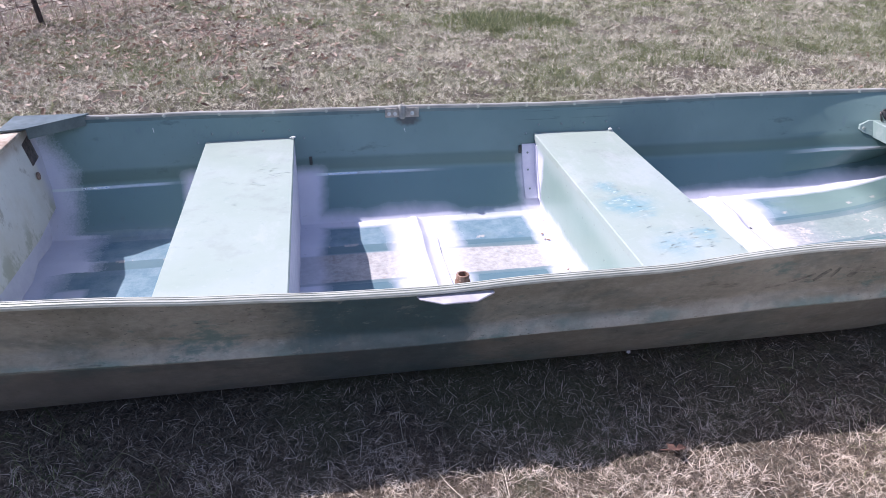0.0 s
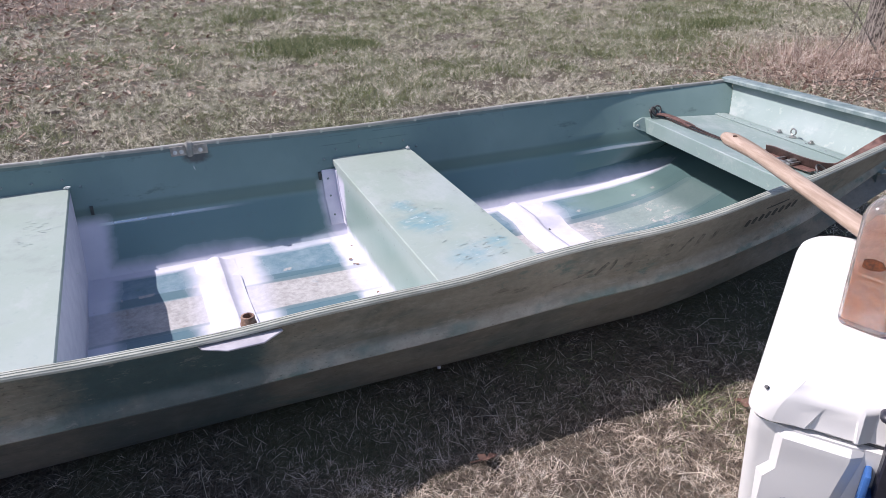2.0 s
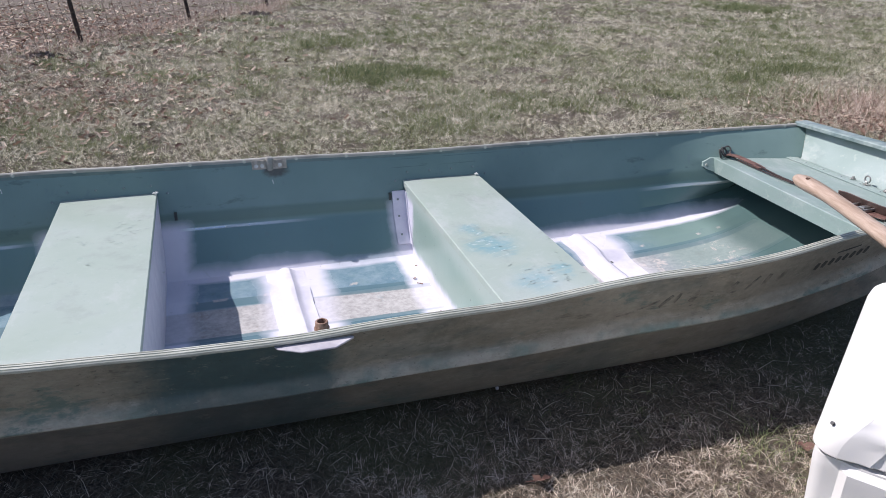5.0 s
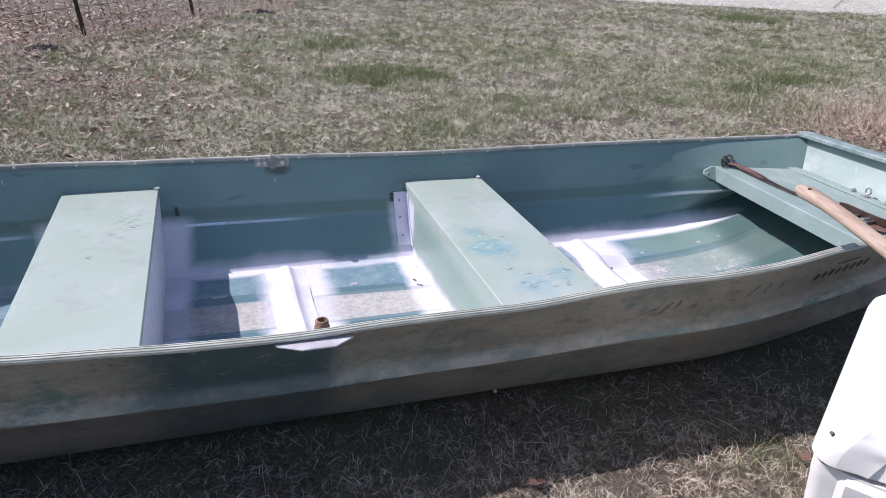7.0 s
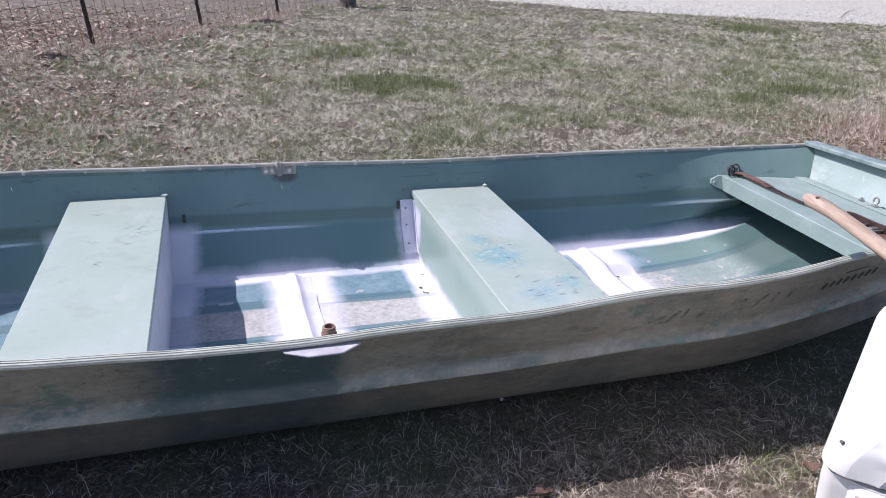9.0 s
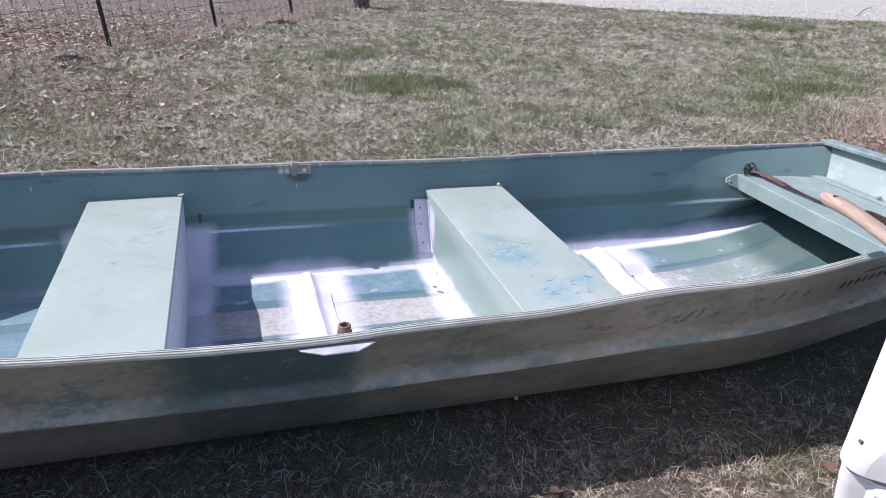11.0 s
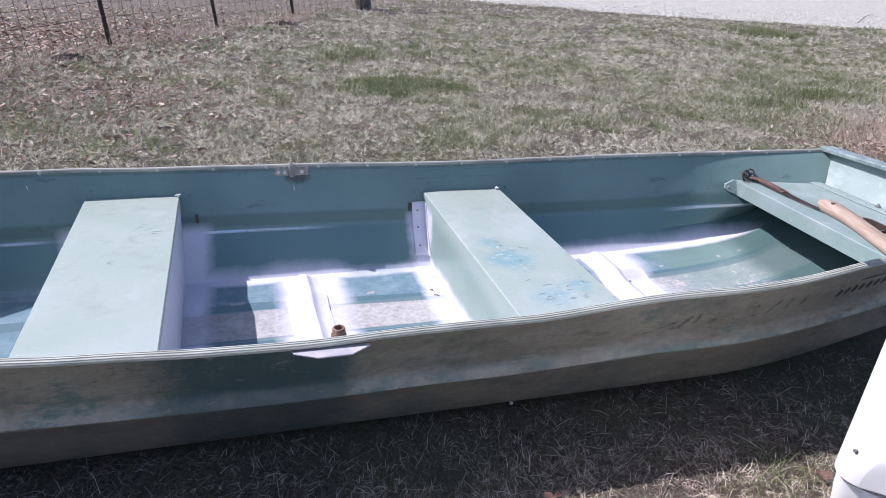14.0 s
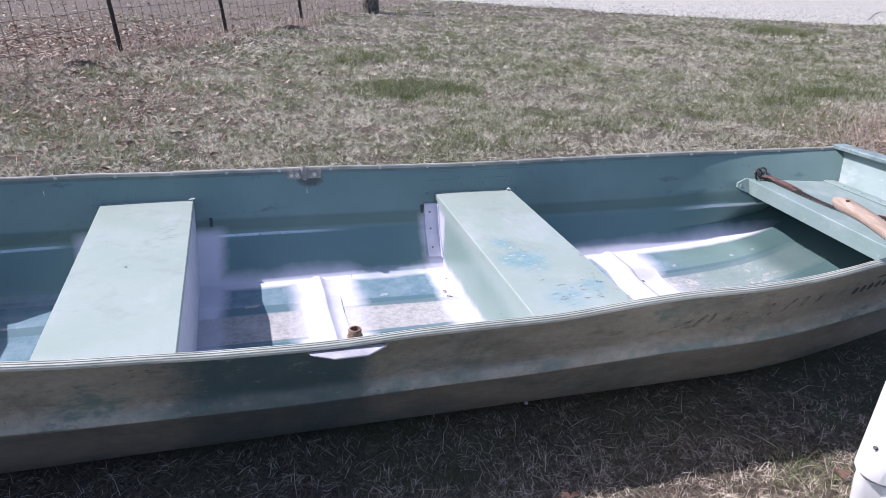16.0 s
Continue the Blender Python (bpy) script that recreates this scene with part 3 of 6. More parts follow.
PLASTIC = cooler_plastic()
SCUFF = plain("scuffed_metal", (0.22, 0.275, 0.26), (0.34, 0.39, 0.365), 60, 0.5)
CLIP = plain("dark_clip_steel", (0.035, 0.032, 0.03), (0.10, 0.095, 0.09), 60, 0.45, 0.3, 0.2)
GASKET = plain("dark_gasket", (0.05, 0.05, 0.05), (0.09, 0.09, 0.09), 40, 0.7)
RUBBER = plain("black_rubber", (0.012, 0.012, 0.018), (0.03, 0.03, 0.042), 40, 0.38)
BLUE = plain("blue_plastic", (0.030, 0.10, 0.30), (0.05, 0.15, 0.38), 30, 0.4)
NAVY = plain("navy_print", (0.012, 0.014, 0.04), (0.02, 0.022, 0.055), 30, 0.45)
GLASS = frosted_glass()
AMBER = hazy_liquid()
PRINT = plain("cream_print", (0.42, 0.28, 0.20), (0.52, 0.37, 0.28), 50, 0.6)
LABEL = plain("brown_label", (0.030, 0.014, 0.010), (0.22, 0.065, 0.02), 60, 0.5)
CAP = plain("black_cap", (0.015, 0.014, 0.014), (0.05, 0.045, 0.042), 60, 0.45)
WAX = plain("torn_seal", (0.45, 0.40, 0.30), (0.72, 0.68, 0.58), 50, 0.7)
COB = plain("corn_cob", (0.56, 0.44, 0.30), (0.76, 0.66, 0.50), 90, 0.7, 0.0, 0.6)
CHAR = plain("charred_inside", (0.03, 0.018, 0.012), (0.12, 0.06, 0.035), 60, 0.9)
BRACKET = plain("worn_bracket", (0.22, 0.20, 0.17), (0.42, 0.39, 0.34), 50, 0.5, 0.2, 0.3)
SCREW = plain("bright_screw", (0.52, 0.52, 0.50), (0.70, 0.70, 0.67), 60, 0.4, 0.3, 0.2)
PALE_WOOD = plain("pale_wood", (0.60, 0.42, 0.24), (0.76, 0.60, 0.40), 40, 0.5)
GROUND, GRAVEL, BARK = ground_mat(), gravel_mat(), bark_mat()
POST = plain("rusty_post", (0.022, 0.018, 0.016), (0.075, 0.05, 0.04), 30, 0.75)
WIRE = plain("fence_wire", (0.10, 0.07, 0.055), (0.22, 0.16, 0.13), 40, 0.6, 0.4)
LEAF = plain("dry_leaf", (0.085, 0.042, 0.034), (0.20, 0.115, 0.088), 35, 0.75, 0.0, 0.5)
STRAW = grass_mat("straw", ((0.0, (0.17, 0.155, 0.088)), (1.0, (0.92, 0.87, 0.72)), (0.35, (0.45, 0.415, 0.295)), (0.70, (0.72, 0.680, 0.530))),
                  greens=((0.0, (0.095, 0.120, 0.040)), (1.0, (0.52, 0.535, 0.325)), (0.5, (0.25, 0.275, 0.115))))
# copy of the straw recoloured for the boat's shadow: warmer, with dark spots
FRONT_STRAW = grass_mat("shaded_straw", ((0.0, (0.120, 0.094, 0.064)), (1.0, (0.93, 0.83, 0.71)), (0.32, (0.40, 0.322, 0.245)), (0.70, (0.75, 0.655, 0.545))), dark_spots=0.80)
PALE_STRAW = grass_mat("pale_straw", ((0.0, (0.42, 0.37, 0.27)), (1.0, (0.86, 0.80, 0.66)), (0.5, (0.66, 0.60, 0.47))))
GREEN = grass_mat("green_blades", ((0.0, (0.060, 0.086, 0.030)), (1.0, (0.34, 0.36, 0.18)), (0.5, (0.140, 0.172, 0.070))))
BRUSH = grass_mat("dry_brush", ((0.0, (0.16, 0.095, 0.070)), (1.0, (0.84, 0.74, 0.64)), (0.5, (0.47, 0.355, 0.285))))


# ---- building helpers ----
def mesh_of(bm, name, mats, smooth=None):
    me = bpy.data.meshes.new(name)
    bmesh.ops.recalc_face_normals(bm, faces=bm.faces)
    bm.to_mesh(me)
    bm.free()
    for m in mats if isinstance(mats, (list, tuple)) else [mats]:
        me.materials.append(m)
    if smooth is not None:
        for p in me.polygons:
            p.use_smooth = True
        me.set_sharp_from_angle(angle=radians(smooth))
    return me


def part(name, bm, material, parent, label="", smooth=35):
    ob = new(name, mesh_of(bm, name, material, smooth))
    ob.parent = parent
    return tagged(ob, label)


def empty(name, label, category, group="", kind="", at=None):
    ob = new(name)
    ob.empty_display_size = 0.1
    if at is not None:
        ob.matrix_world = at
    return tagged(ob, label, category, group, kind)


def box(bm, lo, hi, bevel=0.0, m=None):
    c = [(a + b) / 2 for a, b in zip(lo, hi)]
    s = [b - a for a, b in zip(lo, hi)]
    mm = Matrix.Translation(c) @ Matrix.Diagonal((*s, 1))
    r = bmesh.ops.create_cube(bm, size=1, matrix=(m @ mm) if m else mm)
    if bevel:
        es = list({e for v in r["verts"] for e in v.link_edges})
        bmesh.ops.bevel(bm, geom=es, offset=bevel, segments=2, affect="EDGES", profile=0.5)
    return bm


def tube(bm, points, radii, sides=8, caps=True):
    """A round bar along points; radii is one number or one per point."""
    pts = [Vector(p) for p in points]
    if isinstance(radii, (int, float)):
        radii = [radii] * len(pts)
    up, rings = None, []
    for i, p in enumerate(pts):
        d = (pts[min(i + 1, len(pts) - 1)] - pts[max(i - 1, 0)]).normalized()
        if up is None:
            up = d.orthogonal().normalized()
        up = (up - d * up.dot(d)).normalized()
        side = d.cross(up)
        rings.append([bm.verts.new(p + radii[i] * (math.cos(a) * up + math.sin(a) * side)) for a in (k * math.tau / sides for k in range(sides))])
    for a, b in zip(rings, rings[1:]):
        for k in range(sides):
            bm.faces.new((a[k], a[(k + 1) % sides], b[(k + 1) % sides], b[k]))
    if caps:
        bm.faces.new(rings[0][::-1]), bm.faces.new(rings[-1])
    return bm


def lathe(bm, profile, sides=24, m=None):
    """Turns (radius, z) points about z; radius 0 closes an end."""
    m = m or Matrix()
    rings = []
    for r, z in profile:
        if r <= 0:
            rings.append([bm.verts.new(m @ Vector((0, 0, z)))])
        else:
            rings.append([bm.verts.new(m @ Vector((r * math.cos(k * math.tau / sides), r * math.sin(k * math.tau / sides), z))) for k in range(sides)])
    for a, b in zip(rings, rings[1:]):
        for k in range(sides):
            j = (k + 1) % sides
            if len(a) == 1 and len(b) > 1:
                bm.faces.new((a[0], b[j], b[k]))
            elif len(b) == 1 and len(a) > 1:
                bm.faces.new((a[k], a[j], b[0]))
            elif len(a) > 1:
                bm.faces.new((a[k], a[j], b[j], b[k]))
    return bm


def loft(bm, rings, closed=True, caps=True):
    rows = [[bm.verts.new(p) for p in r] for r in rings]
    n = len(rows[0])
    for a, b in zip(rows, rows[1:]):
        for k in range(n if closed else n - 1):
            bm.faces.new((a[k], a[(k + 1) % n], b[(k + 1) % n], b[k]))
    if caps and closed:
        bm.faces.new(rows[0][::-1]), bm.faces.new(rows[-1])
    return bm


def prism(bm, outline, z0, z1, m=None, bevel=0.0):
    """An outline in x, y, raised from z0 to z1."""
    m = m or Matrix()
    lo = [bm.verts.new(m @ Vector((x, y, z0))) for x, y in outline]
    hi = [bm.verts.new(m @ Vector((x, y, z1))) for x, y in outline]
    n = len(lo)
    fs = [bm.faces.new(lo[::-1]), bm.faces.new(hi)]
    fs += [bm.faces.new((lo[k], lo[(k + 1) % n], hi[(k + 1) % n], hi[k])) for k in range(n)]
    if bevel:
        bmesh.ops.bevel(bm, geom=list({e for f in fs for e in f.edges}), offset=bevel, segments=1, affect="EDGES")
    return bm


def smooth_step(a, b, v):
    t = min(1.0, max(0.0, (v - a) / (b - a)))
    return t * t * (3 - 2 * t)


# ---- ground, road ----
def ground_height(x, y):
    far = smooth_step(3.0, 9.0, math.hypot(x - 0.4, y))
    return 0.012 * far * noise.noise((x * 0.9, y * 0.9, 0.3)) - 0.004


def build_ground():
    xs = sorted({round(v, 3) for v in np.concatenate([np.linspace(-9, 15, 97), [-700, -250, -90, -40, -20, -13, 22, 32, 60, 120, 300, 700]])})
    ys = sorted({round(v, 3) for v in np.concatenate([np.linspace(-5, 18, 93), [-700, -250, -90, -40, -18, -9, 24, 36, 60, 120, 300, 700]])})
    bm = bmesh.new()
    grid = [[bm.verts.new((x, y, ground_height(x, y) if abs(x) < 40 and abs(y) < 40 else 0.0)) for x in xs] for y in ys]
    for a, b in zip(grid, grid[1:]):
        for k in range(len(xs) - 1):
            bm.faces.new((a[k], a[k + 1], b[k + 1], b[k]))
    ob = new("ground", mesh_of(bm, "ground", GROUND, 60))
    tagged(ob, "dry winter lawn of matted straw-coloured thatch and soil", "ground", kind="structure")


ROAD_EDGE = [(-60, 34), (-16, 24.5), (-6, 20.5), (0.0, 18.2), (4.3, 14.7), (6.5, 13.0), (8.2, 11.2), (11.3, 9.6), (16, 8.4), (30, 6.5), (60, 4)]


def road_y(x):
    for (x0, y0), (x1, y1) in zip(ROAD_EDGE, ROAD_EDGE[1:]):
        if x0 <= x <= x1:
            return y0 + (y1 - y0) * (x - x0) / (x1 - x0)
    return 99.0


def build_road():
    bm = bmesh.new()
    xs = np.concatenate([np.linspace(-60, -8, 14), np.linspace(-6, 14, 81), np.linspace(16, 60, 12)])
    rows = []
    for x in xs:
        e = road_y(x) + 0.22 * noise.noise((x * 1.3, 7.1, 0)) + 0.1 * noise.noise((x * 4.7, 3.1, 0))
        rows.append([bm.verts.new((x + 0.35 * d, e + d, 0.012 if d > 0 else -0.02)) for d in (-0.08, 0.06, 1.5, 6.0, 14.0)])
    for a, b in zip(rows, rows[1:]):
        for k in range(4):
            bm.faces.new((a[k], b[k], b[k + 1], a[k + 1]))
    ob = new("road", mesh_of(bm, "road", GRAVEL, 60))
    tagged(ob, "pale grey gravel drive beyond the lawn", "road", kind="structure")


build_ground()
build_road()


# ---- jon boat ----
STERN, BOW = -1.285, 2.205


def half_width(x):
    return 0.612 - 0.012 * smooth_step(-0.6, -1.3, x) - 0.165 * smooth_step(0.95, 2.75, x) * 1.38


def sheer(x, side):
    """Height of the top edge; the near side sags round the oarlock."""
    if side > 0:
        return 0.402 + 0.014 * smooth_step(0.0, -1.2, x) - 0.013 * smooth_step(-0.1, 0.7, x) + 0.048 * (max(0.0, x - 0.8) / 1.4) ** 1.5
    sag = 0.030 * smooth_step(-0.9, -0.05, x) * (1 - smooth_step(0.0, 1.1, x))
    wave = 0.004 * math.sin(x * 10.0) * smooth_step(-0.3, 0.1, x) * (1 - smooth_step(1.4, 1.8, x))
    return 0.402 + 0.012 * smooth_step(-0.5, -1.1, x) - sag + wave + 0.058 * (max(0.0, x - 0.9) / 1.25) ** 1.7


def keel(x):
    return 0.012 + 0.10 * max(0.0, x - 1.08) ** 2 + 0.5 * max(0.0, x - 1.85) ** 2


def rake(x):
    return 0.62 * smooth_step(1.55, BOW, x)


def side_points(x, side):
    """One side of the section at x, from the gunwale down to the middle of the floor."""
    w, g, k = half_width(x), sheer(x, side), keel(x)
    b = 0.437 - 0.05 * smooth_step(1.3, 2.2, x)
    h = (g - k) / 0.39
    dent = 0.003 * noise.noise((x * 2.3, side * 4.0, 0.0)) + 0.0015 * noise.noise((x * 7.0, side * 4.0, 5.0))
    pts = [(w, g), (w - 0.022 + dent, k + 0.335 * h), (w - 0.047 + dent, k + 0.268 * h), (w - 0.054 + dent, k + 0.252 * h), (w - 0.054, k + 0.238 * h),
           (w - 0.047, k + 0.217 * h), (w - 0.046, k + 0.206 * h), (w - 0.055, k + 0.199 * h), (w - 0.066, k + 0.187 * h), (b + 0.052 + dent * 0.6, k + 0.085 * h),
           (b + 0.022, k + 0.040), (b + 0.008, k + 0.026), (b - 0.014, k + 0.020), (0.30, k + 0.024), (0.285, k + 0.021), (0.220, k + 0.002), (0.205, k)]
    if side > 0:
        pts[4:9] = [(w - 0.0580, k + 0.238 * h), (w - 0.0635, k + 0.217 * h), (w - 0.0660, k + 0.206 * h), (w - 0.0680, k + 0.199 * h), (w - 0.0715, k + 0.192 * h)]
        drop = 0.187 - 0.018 * smooth_step(-0.4, 1.0, x) + 0.1 * max(0.0, x - 1.08) ** 2 - (k + 0.195 * h)
        flare = 0.030 * smooth_step(1.60, 1.92, x)
        pts = [(y - (flare if 1 < i < 9 else flare * 0.4 if i == 1 else 0.0), z + (drop if 1 < i < 9 else 0.0)) for i, (y, z) in enumerate(pts)]
    else:
        lift = 0.026 * smooth_step(1.10, 1.65, x)
        pts = [(y - (0.3 * lift if 8 < i < 14 else 0.0), z + (lift * (0.45, 1, 1, 1, 0.8)[i - 9] if 8 < i < 14 else 0.0)) for i, (y, z) in enumerate(pts)]
    return [(side * y, z) for y, z in pts]


def section(x):
    far, near = side_points(x, 1), side_points(x, -1)
    k = keel(x)
    pts = far + [(0.055, k), (0.045, k - 0.001), (-0.03, k - 0.010), (-0.045, k - 0.010)] + near[::-1]
    g = sheer(x, 1)
    return [Vector((x + (0.16 * smooth_step(-1.0, STERN, x) - rake(x)) * max(0.0, g - z), y, z)) for y, z in pts]


def offset_out(pts, d):
    """The section moved outwards by the thickness of the sheet."""
    res = []
    for i, p in enumerate(pts):
        a, b = pts[max(0, i - 1)], pts[min(len(pts) - 1, i + 1)]
        t = (b - a)
        n = Vector((0, t.z, -t.y)).normalized()
        res.append(p + n * d)
    return res


def build_hull(boat):
    xs = list(np.linspace(STERN, 1.0, 28)) + list(np.linspace(1.06, BOW, 26))
    inner = [section(x) for x in xs]
    sign = 1 if offset_out(inner[5], 0.004)[0].y > inner[5][0].y else -1
    outer = [offset_out(s, 0.005 * sign) for s in inner]
    bm = bmesh.new()
    ri = [[bm.verts.new(p) for p in s] for s in inner]
    ro = [[bm.verts.new(p) for p in s] for s in outer]
    n = len(ri[0])
    for rows, idx in ((ri, 0), (ro, 1)):
        for a, b in zip(rows, rows[1:]):
            for k in range(n - 1):
                f = bm.faces.new((a[k], a[k + 1], b[k + 1], b[k]))
                f.material_index = idx
    for rows in (0, -1):
        for k in range(n - 1):
            bm.faces.new((ri[rows][k], ri[rows][k + 1], ro[rows][k + 1], ro[rows][k])).material_index = 1
    for k in (0, n - 1):
        for i in range(len(xs) - 1):
            bm.faces.new((ri[i][k], ri[i + 1][k], ro[i + 1][k], ro[i][k])).material_index = 1
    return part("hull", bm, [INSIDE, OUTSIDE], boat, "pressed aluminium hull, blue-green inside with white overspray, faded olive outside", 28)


def end_plate(x, thick, inset=0.0):
    """A plate that fills the section at x; thick is how far it goes towards +x."""
    s = section(x)
    top = min(s[0].z, s[-1].z)
    pts = [p + Vector((0, -inset if p.y > 0 else inset, 0)) for p in s]
    bm = bmesh.new()
    a = [bm.verts.new(p) for p in pts]
    b = [bm.verts.new(p + Vector((thick, 0, 0))) for p in pts]
    half = len(a) // 2
    for row in (a, b):
        for k in range(half - 1):
            bm.faces.new((row[k], row[k + 1], row[-2 - k], row[-1 - k]))
    n = len(a)
    for k in range(n):
        bm.faces.new((a[k], a[(k + 1) % n], b[(k + 1) % n], b[k]))
    return bm


def rail_ring(x, side):
    """The gunwale extrusion around the top edge at x: three ridges on the near side, a plain narrow cap on the far one."""
    w, g = half_width(x), sheer(x, side)
    if side < 0:
        shape = [(-0.009, -0.016), (-0.009, 0.003), (-0.006, 0.007), (-0.003, 0.007), (-0.0024, 0.0046), (-0.0010, 0.0046), (-0.0004, 0.007), (0.0036, 0.0065),
                 (0.0042, 0.0040), (0.0056, 0.0038), (0.0062, 0.0058), (0.0100, 0.0045), (0.0106, 0.0020), (0.0118, 0.0016), (0.0122, 0.0030), (0.0138, 0.0012), (0.0138, -0.003), (0.006, -0.004), (0.006, -0.009)]
    else:
        shape = [(-0.0075, -0.006), (-0.0075, 0.002), (-0.005, 0.005), (0.006, 0.005), (0.009, 0.002), (0.009, -0.016), (0.006, -0.016), (0.006, -0.006)]
    ripple = 0.0025 * noise.noise((x * 5.0, side * 3.0, 0))
    return [Vector((x, side * (w + a), g + b + ripple)) for a, b in shape]


def rivet_mesh(r=0.0042, h=0.0028):
    bm = bmesh.new()
    lathe(bm, [(r, -0.002), (r, h * 0.3), (r * 0.75, h * 0.8), (0, h)], 8)
    return mesh_of(bm, "rivet", RIVET, 50)


def rail_rivet_mesh():
    bm = bmesh.new()
    lathe(bm, [(0.0062, -0.003), (0.0062, 0.0008), (0.0042, 0.0022), (0, 0.0027)], 10)
    return mesh_of(bm, "rivet", ALU, 50)


RIVET_MESH, RAIL_RIVET = rivet_mesh(), rail_rivet_mesh()


def rivet(parent, at, normal, data=None):
    ob = new("rivet", data or RIVET_MESH)
    ob.parent = parent
    ob.matrix_local = Matrix.Translation(at) @ Vector(normal).to_track_quat("Z", "Y").to_matrix().to_4x4()


def wall_y(x, z, side):
    pts = side_points(x, side)
    for (y0, z0), (y1, z1) in zip(pts, pts[1:]):
        if z1 <= z <= z0:
            return y0 + (y1 - y0) * (z0 - z) / max(1e-6, z0 - z1)
    return pts[-1][0]


def below(x, top, inset=0.003):
    """The section at x, cut off at the height top, as a closed outline."""
    pts = [p for p in section(x) if p.z < top - 0.004]
    rows = [Vector((x, wall_y(x, top, 1), top))] + pts + [Vector((x, wall_y(x, top, -1), top))]
    return [Vector((x, p.y - math.copysign(inset, p.y), p.z - (0.003 if p.z < top - 0.2 else -0.001))) for p in rows]


def riser(x, top, thick, lean=0.0):
    a = below(x, top)
    bm = bmesh.new()
    rows = []
    for dx in (0.0, thick):
        rows.append([bm.verts.new(p + Vector((dx + lean * (top - p.z), 0, 0))) for p in a])
    n = len(a)
    for row in rows:
        for k in range(n // 2 - 1):
            bm.faces.new((row[k], row[k + 1], row[n - 2 - k], row[n - 1 - k]))
    for k in range(n):
        bm.faces.new((rows[0][k], rows[0][(k + 1) % n], rows[1][(k + 1) % n], rows[1][k]))
    return bm


def seat_top(x0, x1, z, lip, sag=0.003, ends=0.002, skew=0.0):
    """A pressed sheet between the sides with down-turned edges fore and aft."""
    bm = bmesh.new()
    across = 15
    prof = [(x0, z - lip), (x0, z - 0.010), (x0, z - 0.0022), (x0 + 0.0022, z)]
    prof += [(x0 + (x1 - x0) * t, z) for t in (0.15, 0.35, 0.5, 0.65, 0.85)]
    prof += [(x1 - 0.0022, z), (x1, z - 0.0022), (x1, z - 0.010), (x1, z - lip)]
    for off in (0.0, -0.003):
        rows = []
        for j in range(across):
            row = []
            for i, (x, zz) in enumerate(prof):
                f, nr = wall_y(x, max(zz, keel(x) + 0.05), 1) - ends, wall_y(x, max(zz, keel(x) + 0.05), -1) + ends
                y = nr + (f - nr) * j / (across - 1)
                dent = sag * noise.noise((x * 4, y * 3, z * 9)) if 3 < i < 9 else 0.0
                xx = x + (-off if i < 3 else off if i > len(prof) - 4 else 0.0) + skew * y
                row.append(bm.verts.new((xx, y, zz + dent + (off if 2 < i < len(prof) - 3 else 0.0))))
            rows.append(row)
        for a, b in zip(rows, rows[1:]):
            for k in range(len(prof) - 1):
                bm.faces.new((a[k], a[k + 1], b[k + 1], b[k]))
    return bm


def angle_bracket(boat, x, z0, z1, side, flip, mat):
    """A riveted strip that joins a riser to the side of the hull."""
    bm = bmesh.new()
    rows = []
    steps = [z0 + (z1 - z0) * t / 8 for t in range(9)]
    for z in steps:
        y = wall_y(x, z, side) - side * 0.003
        rows.append([(x, y, z), (x + flip * 0.052, y, z), (x + flip * 0.052, y - side * 0.004, z), (x + flip * 0.004, y - side * 0.004, z), (x + flip * 0.004, y - side * 0.03, z), (x, y - side * 0.03, z)])
    loft(bm, [[Vector(p) for p in r] for r in rows])
    b = part("angle_bracket", bm, mat, boat, "riveted strip under white primer", 20)
    for z in (z0 + 0.03, (z0 + z1) / 2, z1 - 0.03):
        rivet(b, (x + flip * 0.032, wall_y(x, z, side) - side * 0.007, z), (0, -side, 0.3))


def scuffs(parent, z, clusters, seed):
    """Short curved scrapes, in clusters, in one thin mesh on a seat."""
    rng = random.Random(seed)
    bm = bmesh.new()
    for cx, cy, sx, sy, count in clusters:
        lean = rng.gauss(0.1, 0.15)
        for _ in range(count):
            x, y = rng.gauss(cx, sx), rng.gauss(cy, sy)
            x = min(max(x, cx - 2 * sx), cx + 2 * sx)
            a, L, w = lean + rng.gauss(0, 0.3), rng.uniform(0.008, 0.026), rng.uniform(0.0005, 0.0013)
            bow = rng.uniform(-0.4, 0.4) * L
            ca, sa = math.cos(a), math.sin(a)
            mid = [(0.0, 0.0), (0.3 * L, bow * 0.8), (0.7 * L, bow), (L, bow * 0.3)]
            lo = [bm.verts.new((x + u * ca - (v - k) * sa, y + u * sa + (v - k) * ca, z)) for (u, v), k in zip(mid, (0, w, w, 0.0003))]
            hi = [bm.verts.new((x + u * ca - (v + k) * sa, y + u * sa + (v + k) * ca, z)) for (u, v), k in zip(mid, (0.0003, w, w, 0.0003))]
            for k in range(3):
                bm.faces.new((lo[k], lo[k + 1], hi[k + 1], hi[k]))
    p = part("scuff_marks", bm, SCUFF, parent, "short dark scrapes in the paint")
    tagged(p, kind="stuff")


